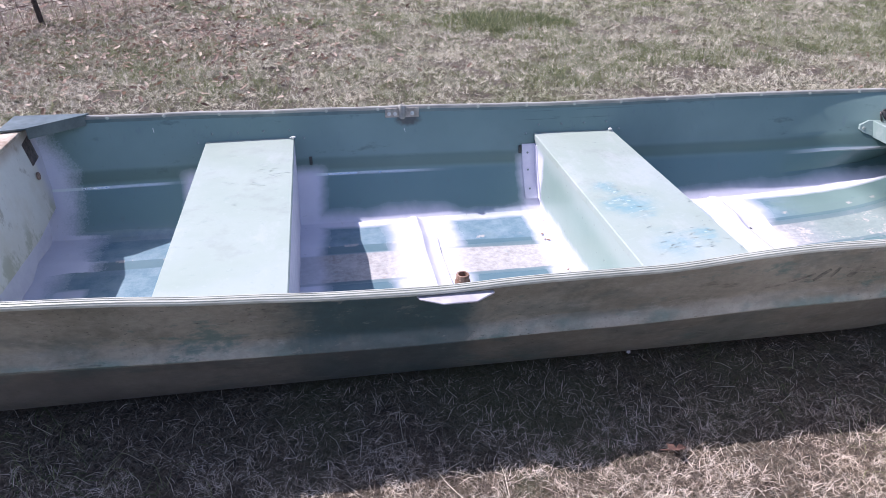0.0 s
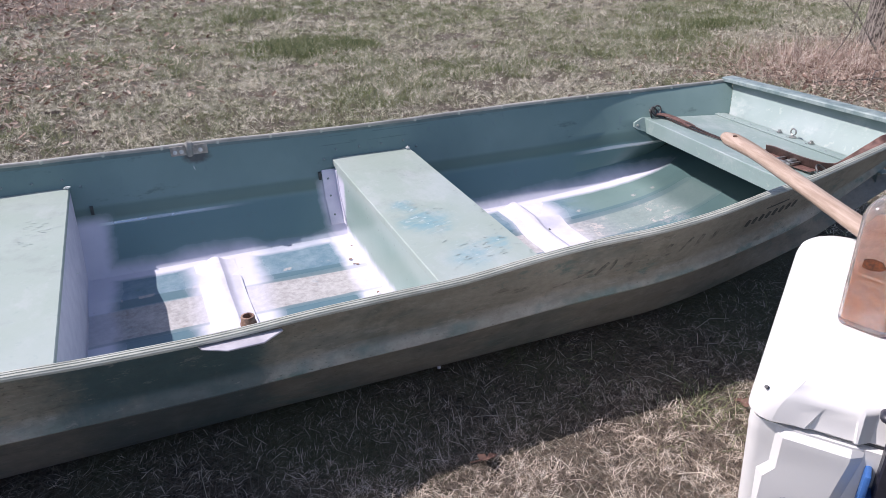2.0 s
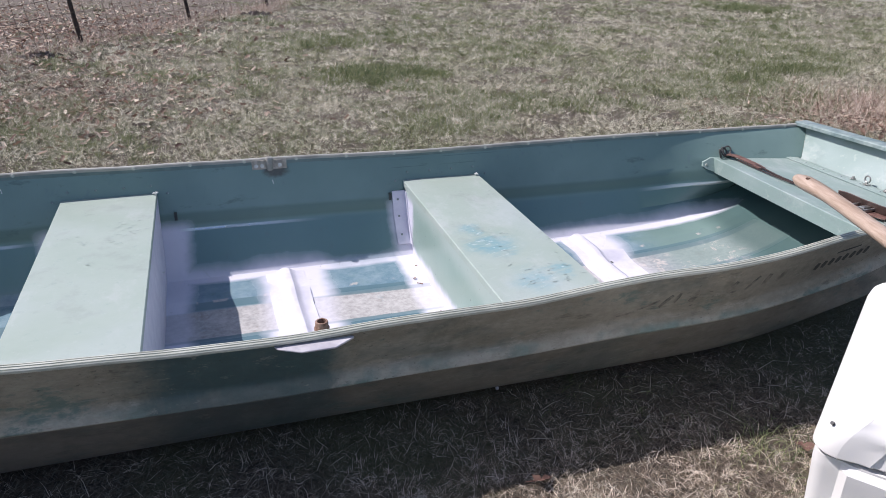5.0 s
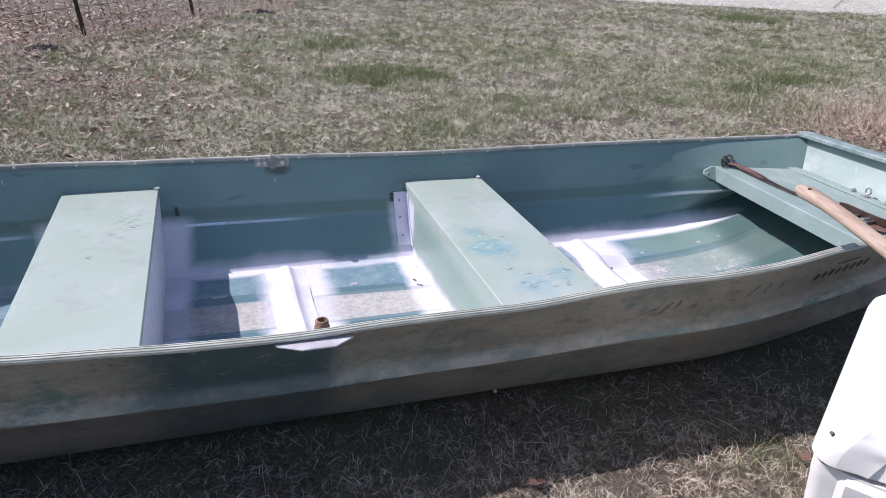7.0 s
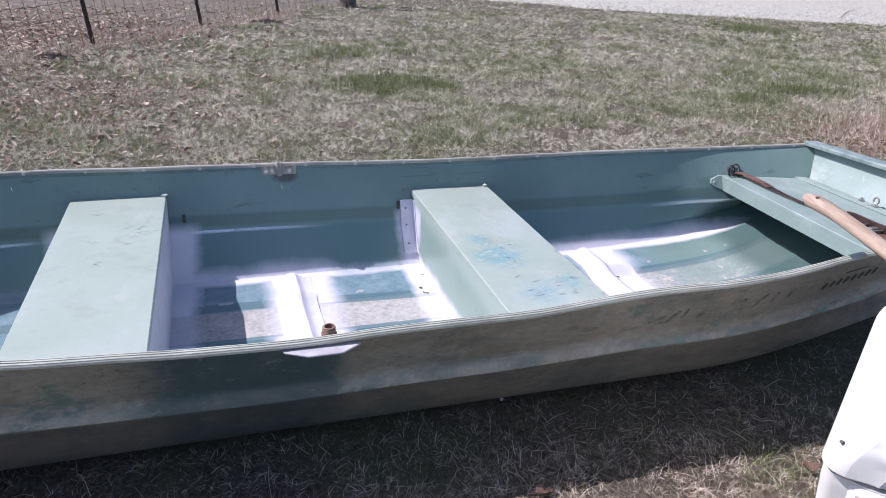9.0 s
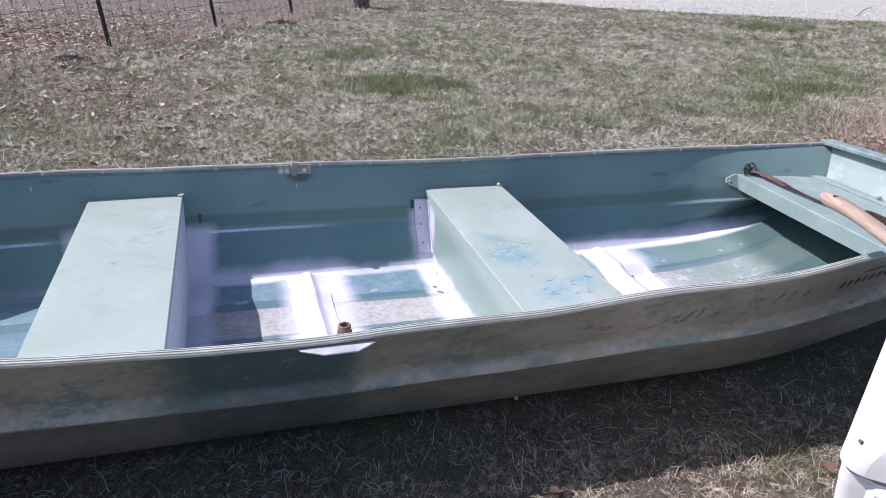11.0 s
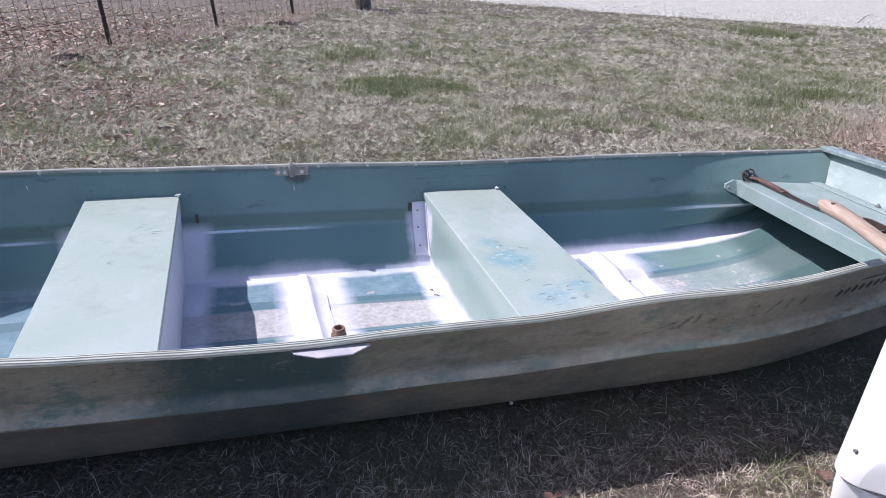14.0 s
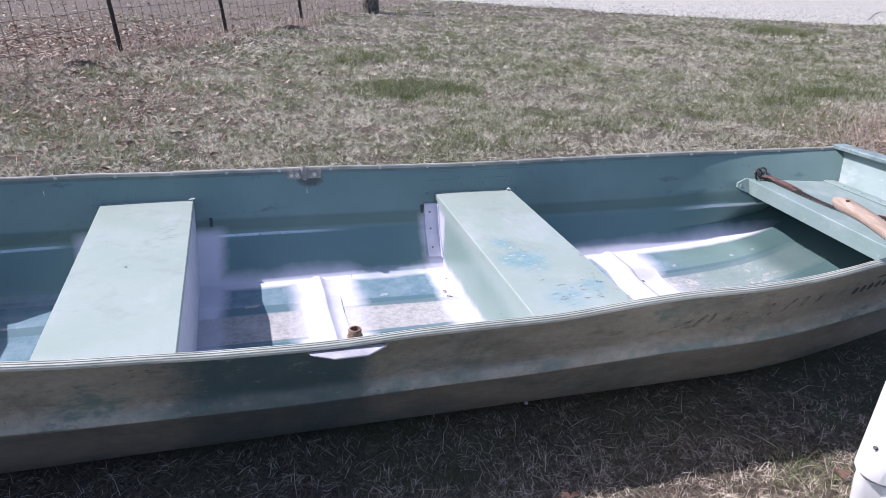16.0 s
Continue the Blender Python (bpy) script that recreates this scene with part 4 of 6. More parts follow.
def build_boat():
    boat = empty("jon_boat", "flat-bottomed green aluminium boat with worn paint lying on dry grass", "boat")
    build_hull(boat)
    # transom board and bow panel
    part("transom_sheet", end_plate(STERN + 0.002, 0.004, 0.001), PRIMER, boat, "aluminium transom under primer", 20)
    bm = bmesh.new()
    slope = lambda z: STERN + 0.008 + 0.16 * (0.41 - z)
    rows = []
    for dx in (0.0, 0.034):
        rows.append([Vector((slope(z) + dx, y, z)) for y, z in ((0.585, 0.405), (0.572, 0.26), (0.50, 0.135), (0.30, 0.115), (-0.30, 0.115), (-0.50, 0.135), (-0.572, 0.26), (-0.585, 0.405))])
    loft(bm, rows)
    bmesh.ops.bevel(bm, geom=bm.edges[:], offset=0.003, segments=2, affect="EDGES")
    t = part("transom_board", bm, TRANSOM, boat, "cream painted wooden board, stained and flaking", 30)
    bm = bmesh.new()
    box(bm, (STERN - 0.006, -0.605, 0.406), (STERN + 0.052, 0.605, 0.420), 0.006)
    part("cap", bm, plain("worn_transom_cap", (0.28, 0.20, 0.14), (0.62, 0.56, 0.46), 18, 0.65), t, "worn brown cap")
    bm = bmesh.new()
    box(bm, (-0.0015, -0.032, -0.040), (0.0015, 0.032, 0.040), 0.0008, pose(STERN + 0.0535, 0.500, 0.343, 0, -9, 0) @ pose(0, 0, 0, 8, 0, 0))
    part("maker_plate", bm, plain("tarnished_plate", (0.05, 0.04, 0.04), (0.17, 0.13, 0.11), 60, 0.5, 0.3), t, "small tarnished metal plate")
    bm = bmesh.new()
    lathe(bm, [(0.013, 0), (0.013, 0.004), (0.006, 0.006), (0, 0.006)], 12, pose(STERN + 0.066, 0.475, 0.265, 0, 81, 0))
    part("bolt", bm, RUST, t)
    part("bow_panel", end_plate(BOW, 0.004, 0.001), DECK, boat, "pale green sloping bow sheet", 20)
    # gunwales
    xs = np.linspace(STERN, BOW, 70)
    for side, mat, text in ((-1, ALU, "ridged bare aluminium rail, slightly wavy"), (1, ALU_WORN, "weathered rail with rivets")):
        bm = bmesh.new()
        loft(bm, [rail_ring(x, side) for x in xs])
        rail = part("gunwale_rail", bm, mat, boat, text, 25)
        for i in range(19):
            x = STERN + 0.10 + i * 0.183
            w, g = half_width(x), sheer(x, side)
            rivet(rail, (x, side * (w - (0.0072 if side > 0 else 0.0092)), g - (0.002 if side > 0 else 0.006)), (0, -side, 0.6 if side > 0 else 0.1), RAIL_RIVET if side > 0 else None)
        if side > 0:
            bm = bmesh.new()
            rows = []
            for x in xs:
                w, g = half_width(x), sheer(x, 1)
                rows.append([Vector((x, w + a, g + b)) for a, b in ((-0.0022, -0.004), (-0.0068, -0.005), (-0.0072, -0.031), (-0.0026, -0.033))])
            loft(bm, rows)
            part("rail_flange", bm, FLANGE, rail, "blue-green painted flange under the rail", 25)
    # rail across the bow
    bm = bmesh.new()
    wb, gb = half_width(BOW), sheer(BOW, 1)
    prof = [(-0.045, -0.004), (-0.045, 0.008), (-0.040, 0.012), (0.014, 0.012), (0.020, 0.006), (0.020, -0.022), (0.008, -0.022), (0.008, -0.004)]
    gn = sheer(BOW, -1)
    loft(bm, [[Vector((BOW + a, y, gb + (gn - gb) * (0.5 - y / (2 * wb)) + b)) for a, b in prof] for y in np.linspace(-wb - 0.012, wb + 0.012, 9)])
    part("bow_rail", bm, plain("bow_rail_paint", (0.13, 0.19, 0.19), (0.31, 0.37, 0.355), 22, 0.45, 0.1, 0.2), boat, "green painted rail across the bow")
    # corner gussets at the stern
    for side in (1, -1):
        bm = bmesh.new()
        o = [(STERN - 0.01, side * 0.612), (STERN + 0.225, side * 0.606), (STERN + 0.215, side * 0.590), (STERN + 0.07, side * 0.47), (STERN - 0.01, side * 0.45)]
        prism(bm, o if side > 0 else o[::-1], 0.424, 0.429)
        o = [(STERN + 0.215, side * 0.590), (STERN + 0.211, side * 0.587), (STERN + 0.068, side * 0.474), (STERN + 0.07, side * 0.47)]
        prism(bm, o if side > 0 else o[::-1], 0.392, 0.4245)
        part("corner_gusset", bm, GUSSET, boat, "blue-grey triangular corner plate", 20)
    # benches
    SB0, SB1, MB0, MB1 = -0.686, -0.384, 0.487, 0.790
    s = part("stern_bench", seat_top(SB0, SB1, 0.317, 0.014, skew=-0.007), BENCH_PLAIN, boat, "pale green sheet-metal seat, scuffed")
    part("riser", riser(SB0 + 0.004, 0.311, 0.003), BENCH_PLAIN, s)
    part("riser", riser(SB1 - 0.007, 0.311, 0.003), PRIMER, s, "riser under white primer")
    m = part("middle_bench", seat_top(MB0, MB1, 0.290, 0.022), BENCH_WORN, boat, "pale green sheet-metal seat with blue scrapes and scratches")
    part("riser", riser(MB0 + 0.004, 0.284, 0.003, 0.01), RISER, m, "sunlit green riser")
    part("riser", riser(MB1 - 0.007, 0.284, 0.003), BENCH_PLAIN, m)
    for side in (1, -1):
        angle_bracket(boat, MB0 + 0.005, 0.075, 0.255, side, -1, PRIMER)
    for bench_part, x0, x1, up in ((s, SB0, SB1, 0.016), (m, MB0, MB1, -0.008)):
        for i in range(4):
            x = x0 + 0.02 + (x1 - x0 - 0.04) * i / 3
            rivet(bench_part, (x, wall_y(x, 0.328 + up, 1) - 0.002, 0.328 + up), (0, -1, 0.3))
        for x in (x0 - 0.03, x1 + 0.03):
            rivet(bench_part, (x, wall_y(x, 0.300 + up, 1) - 0.002, 0.300 + up), (0, -1, 0.3))
    for x in (SB1 + 0.048, MB0 - 0.055):
        bm = bmesh.new()
        y = wall_y(x, 0.236, 1)
        box(bm, (x - 0.005, y - 0.006, 0.222), (x + 0.005, y + 0.001, 0.252), 0.001)
        part("notch", bm, DARK, boat, "dark gap at the end of the seat support")
    # bow deck
    d = part("bow_deck", seat_top(1.762, 2.090, 0.318, 0.058, 0.002, 0.002, 0.04), DECK, boat, "pale green bow deck with down-turned front lip")
    bm = bmesh.new()
    tab = [(1.785, 0.318), (1.768, 0.317), (1.738, 0.300), (1.735, 0.284), (1.748, 0.274), (1.785, 0.262)]
    for off in (0.002, 0.016):
        bm.faces.new([bm.verts.new((x, wall_y(x, z, 1) - off, z)) for x, z in (tab if off > 0.005 else tab[::-1])])
    vs = list(bm.verts)
    for k in range(6):
        bm.faces.new((vs[5 - k], vs[5 - (k + 1) % 6], vs[6 + (k + 1) % 6], vs[6 + k]))
    tab_part = part("corner_tab", bm, DECK, d, "angled end tab bolted to the side")
    rivet(tab_part, (1.750, wall_y(1.75, 0.290, 1) - 0.016, 0.290), (0, -1, 0.3), RAIL_RIVET)
    for x, z in ((1.90, 0.345), (2.04, 0.345)):
        rivet(d, (x, wall_y(x, z, 1) - 0.001, z), (0, -1, 0.3), RAIL_RIVET)
    bm = bmesh.new()
    box(bm, (2.072, -0.42, 0.319), (2.118, 0.42, 0.3235), 0.001)
    part("joint_strip", bm, DECK, d, "riveted joint strip")
    for i in range(9):
        rivet(d, (2.09, -0.36 + i * 0.09, 0.3235), (-0.2, 0, 1))
    for y in (0.05, -0.10):
        bm = bmesh.new()
        lathe(bm, [(0.011, 0), (0.011, 0.002), (0.006, 0.004), (0.006, 0.009), (0, 0.010)], 12, pose(2.108, y, 0.326))
        part("bolt", bm, STEEL, d, "bright bolt with washer")
    bm = bmesh.new()
    lathe(bm, [(0.014, 0), (0.014, 0.002), (0, 0.003)], 12, pose(2.106, -0.015, 0.325))
    tube(bm, [(2.106 + 0.0, -0.015 + 0.012 * math.sin(a), 0.345 - 0.012 * math.cos(a)) for a in np.linspace(0, 5.6, 16)], 0.0032, 6)
    tube(bm, [(2.106, -0.015, 0.324), (2.106, -0.015, 0.334)], 0.0035, 6)
    part("eye_bolt", bm, STEEL, d, "galvanised eye bolt")
    # cross ribs on the floor
    for x, hole, wide in ((0.012, False, 0.064), (1.165, True, 0.125)):
        bm = bmesh.new()
        rows = []
        for y in np.linspace(0.425, -0.425, 23):
            k = keel(x + 0.06) + (0.020 if abs(y) > 0.285 else 0.020 * smooth_step(0.2, 0.285, abs(y)))
            sx = 0.018 * (0.425 - y)
            rows.append([Vector((x + sx + a, y, k + b)) for a, b in ((-0.07, 0.002), (-0.034, 0.004), (-0.022, 0.012), (-0.012, 0.019), (0.0, 0.021), (0.012, 0.019), (0.024, 0.010), (0.036, 0.004), (wide, 0.003), (wide, 0.0), (-0.07, -0.001))])
        loft(bm, rows)
        rib = part("floor_rib", bm, PRIMER, boat, "pressed cross rib sprayed with white primer", 25)
        if hole:
            bm = bmesh.new()
            prism(bm, [(-0.016, 0.004), (0.0, 0.0075), (0.016, 0.0), (0.0, -0.006)], 0, 0.0015, pose(1.205, 0.215, keel(1.2) + 0.0065, 0, 0, -70))
            part("tear", bm, DARK, rib, "dark torn slot")
            bm = bmesh.new()
            prism(bm, [(-0.015, 0.003), (0.0, 0.006), (0.015, 0.0), (0.0, -0.005)], 0, 0.0015, pose(1.245, 0.020, keel(1.2) + 0.0065, 0, 0, -60))
            part("tear", bm, DARK, rib, "dark torn slot")
    # rust chips in the primer beside the middle bench
    for x, y, size, turn in ((0.447, 0.262, 0.007, 20), (0.452, 0.240, 0.005, 70), (0.462, 0.236, 0.008, -30), (0.470, 0.030, 0.007, 40), (0.478, 0.352, 0.005, 10)):
        bm = bmesh.new()
        zf = keel(x) + (0.022 if y > 0.285 else 0.0025 + 0.020 * smooth_step(0.215, 0.285, y))
        prism(bm, [(-size, 0.1 * size), (-0.2 * size, 0.45 * size), (size, 0.2 * size), (0.5 * size, -0.4 * size), (-0.4 * size, -0.3 * size)], 0.0, 0.002, pose(x, y, zf, 0, 0, turn))
        part("rust_chip", bm, RUST, boat, "small dark rust chip")
    # oarlock on the far side
    w = half_width(0.0)
    bm = bmesh.new()
    lathe(bm, [(0.006, 0.360), (0.009, 0.361), (0.0125, 0.365), (0.0125, 0.408), (0.011, 0.411), (0.007, 0.411), (0.006, 0.37)], 20, pose(0, w - 0.008, 0))
    o = part("oarlock_socket", bm, ALU_WORN, boat, "worn metal oarlock sleeve with rust stains")
    for x0, x1 in ((-0.062, -0.011), (0.011, 0.060)):
        bm = bmesh.new()
        box(bm, (x0, w - 0.0135, 0.366), (x1, w - 0.0075, 0.401), 0.0014)
        part("plate", bm, BRACKET, o, "screwed bracket plate")
    for x in (-0.047, -0.026, 0.036):
        bm = bmesh.new()
        lathe(bm, [(0.0072, 0), (0.0072, 0.0015), (0.0045, 0.003), (0, 0.0034)], 12, pose(x, w - 0.0132, 0.381, 90, 0, 0))
        part("screw", bm, SCREW, o)
    # oarlock on the near side: sleeve inside, bent plate outside
    bm = bmesh.new()
    g = sheer(0.0, -1)
    lathe(bm, [(0.0165, g - 0.05), (0.0170, g - 0.002), (0.0148, g + 0.001), (0.0146, g + 0.012), (0.0135, g + 0.014), (0.0102, g + 0.014), (0.0098, g + 0.011), (0.0105, g - 0.03)], 24, pose(0.002, -(w - 0.032), 0))
    o = part("oarlock_socket", bm, RUST, boat, "rusty tube socket inside the rail")
    bm = bmesh.new()
    prism(bm, [(-0.105, -(w + 0.006)), (0.062, -(w + 0.006)), (0.064, -(w + 0.016)), (0.020, -(w + 0.046)), (-0.052, -(w + 0.046)), (-0.100, -(w + 0.020))], g - 0.0125, g - 0.0085, pose(0, 0, 0), 0.001)
    part("bent_plate", bm, PLATE, o, "bent bare metal plate below the rail")
    # scrapes on the two seats
    scuffs(s, 0.3186, ((-0.473, 0.263, 0.03, 0.035, 17), (-0.626, 0.248, 0.016, 0.015, 4), (-0.586, 0.185, 0.012, 0.02, 4), (-0.519, 0.181, 0.018, 0.012, 4), (-0.495, 0.13, 0.012, 0.012, 3), (-0.553, 0.031, 0.006, 0.004, 2), (-0.615, 0.42, 0.02, 0.01, 3), (-0.45, -0.05, 0.05, 0.12, 4)), 3)
    scuffs(m, 0.2916, ((0.575, 0.03, 0.03, 0.03, 9), (0.618, -0.03, 0.025, 0.02, 8), (0.60, -0.12, 0.03, 0.04, 5), (0.624, -0.31, 0.04, 0.04, 13), (0.625, -0.39, 0.03, 0.03, 4), (0.718, -0.31, 0.02, 0.04, 6), (0.755, -0.224, 0.012, 0.03, 4), (0.77, -0.10, 0.008, 0.03, 4), (0.751, 0.138, 0.012, 0.03, 3), (0.701, -0.376, 0.01, 0.01, 2), (0.547, -0.389, 0.02, 0.012, 2), (0.587, 0.425, 0.04, 0.03, 6), (0.700, 0.470, 0.03, 0.02, 6), (0.73, 0.30, 0.02, 0.05, 7), (0.66, 0.22, 0.03, 0.05, 5), (0.54, 0.24, 0.02, 0.05, 5), (0.76, -0.40, 0.02, 0.02, 3)), 5)
    # torn white flecks on the bench corners and drips on the side
    rng = random.Random(4)
    for x, y, z in ((SB1 - 0.008, 0.566, 0.320), (MB1 - 0.012, 0.560, 0.292)):
        bm = bmesh.new()
        for k in range(7):
            a = rng.uniform(0, math.tau)
            q = Vector((x, y, z))
            tube(bm, [q, q + Vector((0.006 * math.cos(a), 0.004 * math.sin(a), 0.004)), q + Vector((0.011 * math.cos(a), 0.007 * math.sin(a), rng.uniform(-0.002, 0.010)))], [0.0036, 0.0034, 0.0016], 6)
        part("white_fleck", bm, FLECK, boat, "torn white sealant")
    for x, z0, z1 in ((0.004, 0.332, 0.318), (-0.86, 0.372, 0.358)):
        bm = bmesh.new()
        tube(bm, [(x + 0.001 * k, wall_y(x, z0 + (z1 - z0) * k / 3, 1) - 0.002, z0 + (z1 - z0) * k / 3) for k in range(4)], [0.0006, 0.0014, 0.0008, 0.0013], 5)
        part("paint_drip", bm, FLECK, boat, "thin pale drip")
    # painted marks on the near side
    def on_side(x, z, off):
        y = wall_y(x, z, -1)
        return Vector((x, y - 0.0053 - off, z))

    def stroke(bm, x0, z0, x1, z1, width):
        d = Vector((x1 - x0, z1 - z0)).normalized()
        nx, nz = -d.y * width / 2, d.x * width / 2
        steps = 4
        a, b = [], []
        for i in range(steps + 1):
            t = i / steps
            x, z = x0 + (x1 - x0) * t, z0 + (z1 - z0) * t
            k = 1.0 - 0.3 * abs(2 * t - 1)
            a.append(bm.verts.new(on_side(x + nx * k, z + nz * k, 0.0012)))
            b.append(bm.verts.new(on_side(x - nx * k, z - nz * k, 0.0012)))
        for i in range(steps):
            bm.faces.new((a[i], a[i + 1], b[i + 1], b[i]))

    for i in range(8):
        bm = bmesh.new()
        x = 1.380 + i * 0.0282
        z = 0.326 + i * 0.0024
        stroke(bm, x - 0.002, z - 0.012, x + 0.004, z + 0.012, 0.019)
        part("lettering_bar", bm, DARK, boat, "short dark painted bar")
    bm = bmesh.new()
    stroke(bm, 1.44, 0.362, 1.535, 0.370, 0.007)
    part("emblem", bm, DARK, boat, "thin dark painted emblem")
    for x, z0, z1, lean, wide in ((0.745, 0.276, 0.284, 0.05, 0.008), (0.80, 0.290, 0.312, 0.06, 0.010), (0.865, 0.288, 0.325, 0.03, 0.014), (0.905, 0.296, 0.330, 0.012, 0.013), (0.955, 0.292, 0.330, 0.018, 0.022), (1.02, 0.296, 0.301, 0.006, 0.009), (1.065, 0.304, 0.340, 0.022, 0.016),
                                  (1.075, 0.300, 0.306, 0.03, 0.008), (1.125, 0.302, 0.345, 0.034, 0.011), (1.185, 0.305, 0.345, 0.012, 0.020), (1.235, 0.308, 0.345, 0.02, 0.016)):
        bm = bmesh.new()
        stroke(bm, x, z0, x + lean, z1, wide)
        part("registration_bar", bm, FADED_MARK, boat, "faded brushed paint bar")
    return boat


build_boat()


# ---- cooler and what lies on it ----
CU, CV = Vector((0.80, 0.60, 0)), Vector((0.60, -0.80, 0))
COOLER = Matrix(((CV.x, CU.x, 0, 0.669), (CV.y, CU.y, 0, -1.273), (0, 0, 1, 0), (0, 0, 0, 1)))
LID = 0.505


def rounded(w0, w1, d0, d1, r, seg=4):
    pts = []
    for cx, cy, a0 in ((w1 - r, d0 + r, -90), (w1 - r, d1 - r, 0), (w0 + r, d1 - r, 90), (w0 + r, d0 + r, 180)):
        for k in range(seg + 1):
            a = radians(a0 + 90 * k / seg)
            pts.append((cx + r * math.cos(a), cy + r * math.sin(a)))
    return pts


def build_cooler():
    """x runs along the latched front, y to the back; the front left corner is the origin."""
    W, D = 0.84, 0.645
    c = empty("cooler", "white moulded hard cooler with black and blue latch, standing on grass", "cooler", at=COOLER)

    def shell(rows, columns):
        """Rings from below upwards; a column is (place along the front at z, how far in or out at z)."""
        rings = []
        for z, i, j, r in rows:
            ring = rounded(i - 0.005, W - i, i + j, D - i, r, 6)
            n = len(ring)
            ring = [Vector((x, y, z)) for x, y in ring]
            for k, (place, push) in enumerate(columns):
                x = max(place(z), i - 0.005 + r + 0.0004 * (k + 1))
                ring.append(Vector((x, i + j + push(z), z)))
            rings.append(ring)
        return loft(bmesh.new(), rings)

    def table(*pairs):
        """Straight lines between (z, value) pairs."""
        return lambda z: float(np.interp(z, [p[0] for p in pairs], [p[1] for p in pairs]))

    flat, still = table((0.0, 0.0)), lambda x: (lambda z: x)
    panel = table((0.105, 0.0), (0.125, -0.013), (0.404, -0.013), (0.414, -0.003))
    block = table((0.105, 0.0), (0.125, -0.016), (0.318, -0.016), (0.340, -0.013), (0.404, -0.013), (0.414, -0.003))
    lean = table((0.12, 0.112), (0.395, 0.152))
    body_columns = [(table((0.318, 0.030), (0.340, 0.046)), flat), (table((0.318, 0.042), (0.340, 0.058)), block), (table((0.318, 0.078), (0.340, 0.082)), block), (lean, panel), (lambda z: lean(z) + 0.016, flat),
                    (table((0.12, 0.232), (0.36, 0.256)), flat), (table((0.12, 0.248), (0.36, 0.272)), panel), (still(0.66), panel), (still(0.68), flat)]
    levels = (0.0, 0.012, 0.105, 0.125, 0.20, 0.26, 0.318, 0.340, 0.36, 0.385, 0.395, 0.404, 0.414, 0.418)
    bm = shell([(z, 0.040 if z < 0.01 else 0.030 - 0.054 * min(z, 0.385) if z < 0.39 else 0.008, 0.006, 0.022) for z in levels], body_columns)
    body = part("body", bm, PLASTIC, c, "", 18)
    bm = bmesh.new()
    loft(bm, [[Vector((x, y, z)) for x, y in rounded(i, W - i, i, D - i, 0.045)] for z, i in ((0.4185, 0.026), (0.4245, 0.026))])
    part("gasket", bm, GASKET, c, "dark seam below the lid")
    raised = table((0.425, 0.006), (0.430, 0.007), (0.452, 0.008), (0.466, 0.007), (0.472, 0.006), (0.479, 0.004), (0.486, 0.002), (0.494, 0.0))
    under = table((0.425, 0.010), (0.430, 0.012), (0.452, 0.0105), (0.466, 0.0085), (0.472, 0.006), (0.479, 0.004), (0.486, 0.002), (0.494, 0.0))
    notch = table((0.425, 0.020), (0.430, 0.022), (0.452, 0.022), (0.466, 0.020), (0.472, 0.018), (0.479, 0.012), (0.486, 0.005), (0.494, 0.0))
    lid_columns = [(table((0.430, 0.034), (0.486, 0.046)), flat), (table((0.430, 0.068), (0.486, 0.064)), raised), (table((0.430, 0.084), (0.466, 0.101)), raised), (table((0.430, 0.089), (0.466, 0.104)), under), (table((0.430, 0.150), (0.472, 0.146)), under), (table((0.430, 0.153), (0.472, 0.149)), raised), (still(0.156), raised), (still(0.172), notch),
                   (still(0.248), notch), (still(0.256), raised), (table((0.430, 0.270), (0.472, 0.290)), raised), (table((0.430, 0.278), (0.472, 0.295)), under), (table((0.430, 0.44), (0.472, 0.425)), under), (table((0.430, 0.452), (0.472, 0.430)), raised), (still(0.52), raised), (still(0.54), flat)]
    bm = shell(((0.425, 0.005, 0.0, 0.038), (0.428, 0.002, 0.0, 0.040), (0.430, 0.002, 0.0, 0.040), (0.452, 0.004, 0.0, 0.042), (0.466, 0.0072, 0.0012, 0.045), (0.472, 0.009, 0.002, 0.046), (0.479, 0.012, 0.005, 0.048), (0.486, 0.017, 0.010, 0.050),
                (0.494, 0.024, 0.018, 0.052), (LID - 0.005, 0.031, 0.030, 0.056), (LID - 0.0015, 0.042, 0.055, 0.060), (LID, 0.060, 0.085, 0.065)), lid_columns)
    lid = part("lid", bm, PLASTIC, c, "white domed lid", 28)
    # latch
    latch = new("latch", mesh_of(prism(bmesh.new(), [(0.190, 0.020), (0.228, 0.020), (0.226, -0.008), (0.192, -0.008)], 0.345, 0.482, None, 0.003), "latch", RUBBER, 30))
    latch.parent = c
    tagged(latch, "black rubber T-latch strap")
    bm = bmesh.new()
    rings = []
    for x, h, d in ((0.172, 0.004, 0.008), (0.175, 0.007, 0.013), (0.182, 0.009, 0.017), (0.209, 0.010, 0.019), (0.236, 0.009, 0.017), (0.243, 0.007, 0.013), (0.246, 0.004, 0.008)):
        rings.append([Vector((x, d * math.cos(a) + 0.010, 0.489 + h * math.sin(a) + 0.25 * (0.05 ** 2 - (x - 0.21) ** 2))) for a in (k * math.tau / 12 for k in range(12))])
    loft(bm, rings)
    part("handle", bm, RUBBER, latch, "black rubber T-shaped handle", 50)
    bm = bmesh.new()
    for x0, x1, z0, z1 in ((0.174, 0.184, 0.30, 0.392), (0.234, 0.244, 0.30, 0.392), (0.174, 0.244, 0.30, 0.350)):
        box(bm, (x0, -0.014, z0), (x1, 0.030, z1), 0.004)
    part("catch", bm, BLUE, latch, "blue plastic catch")
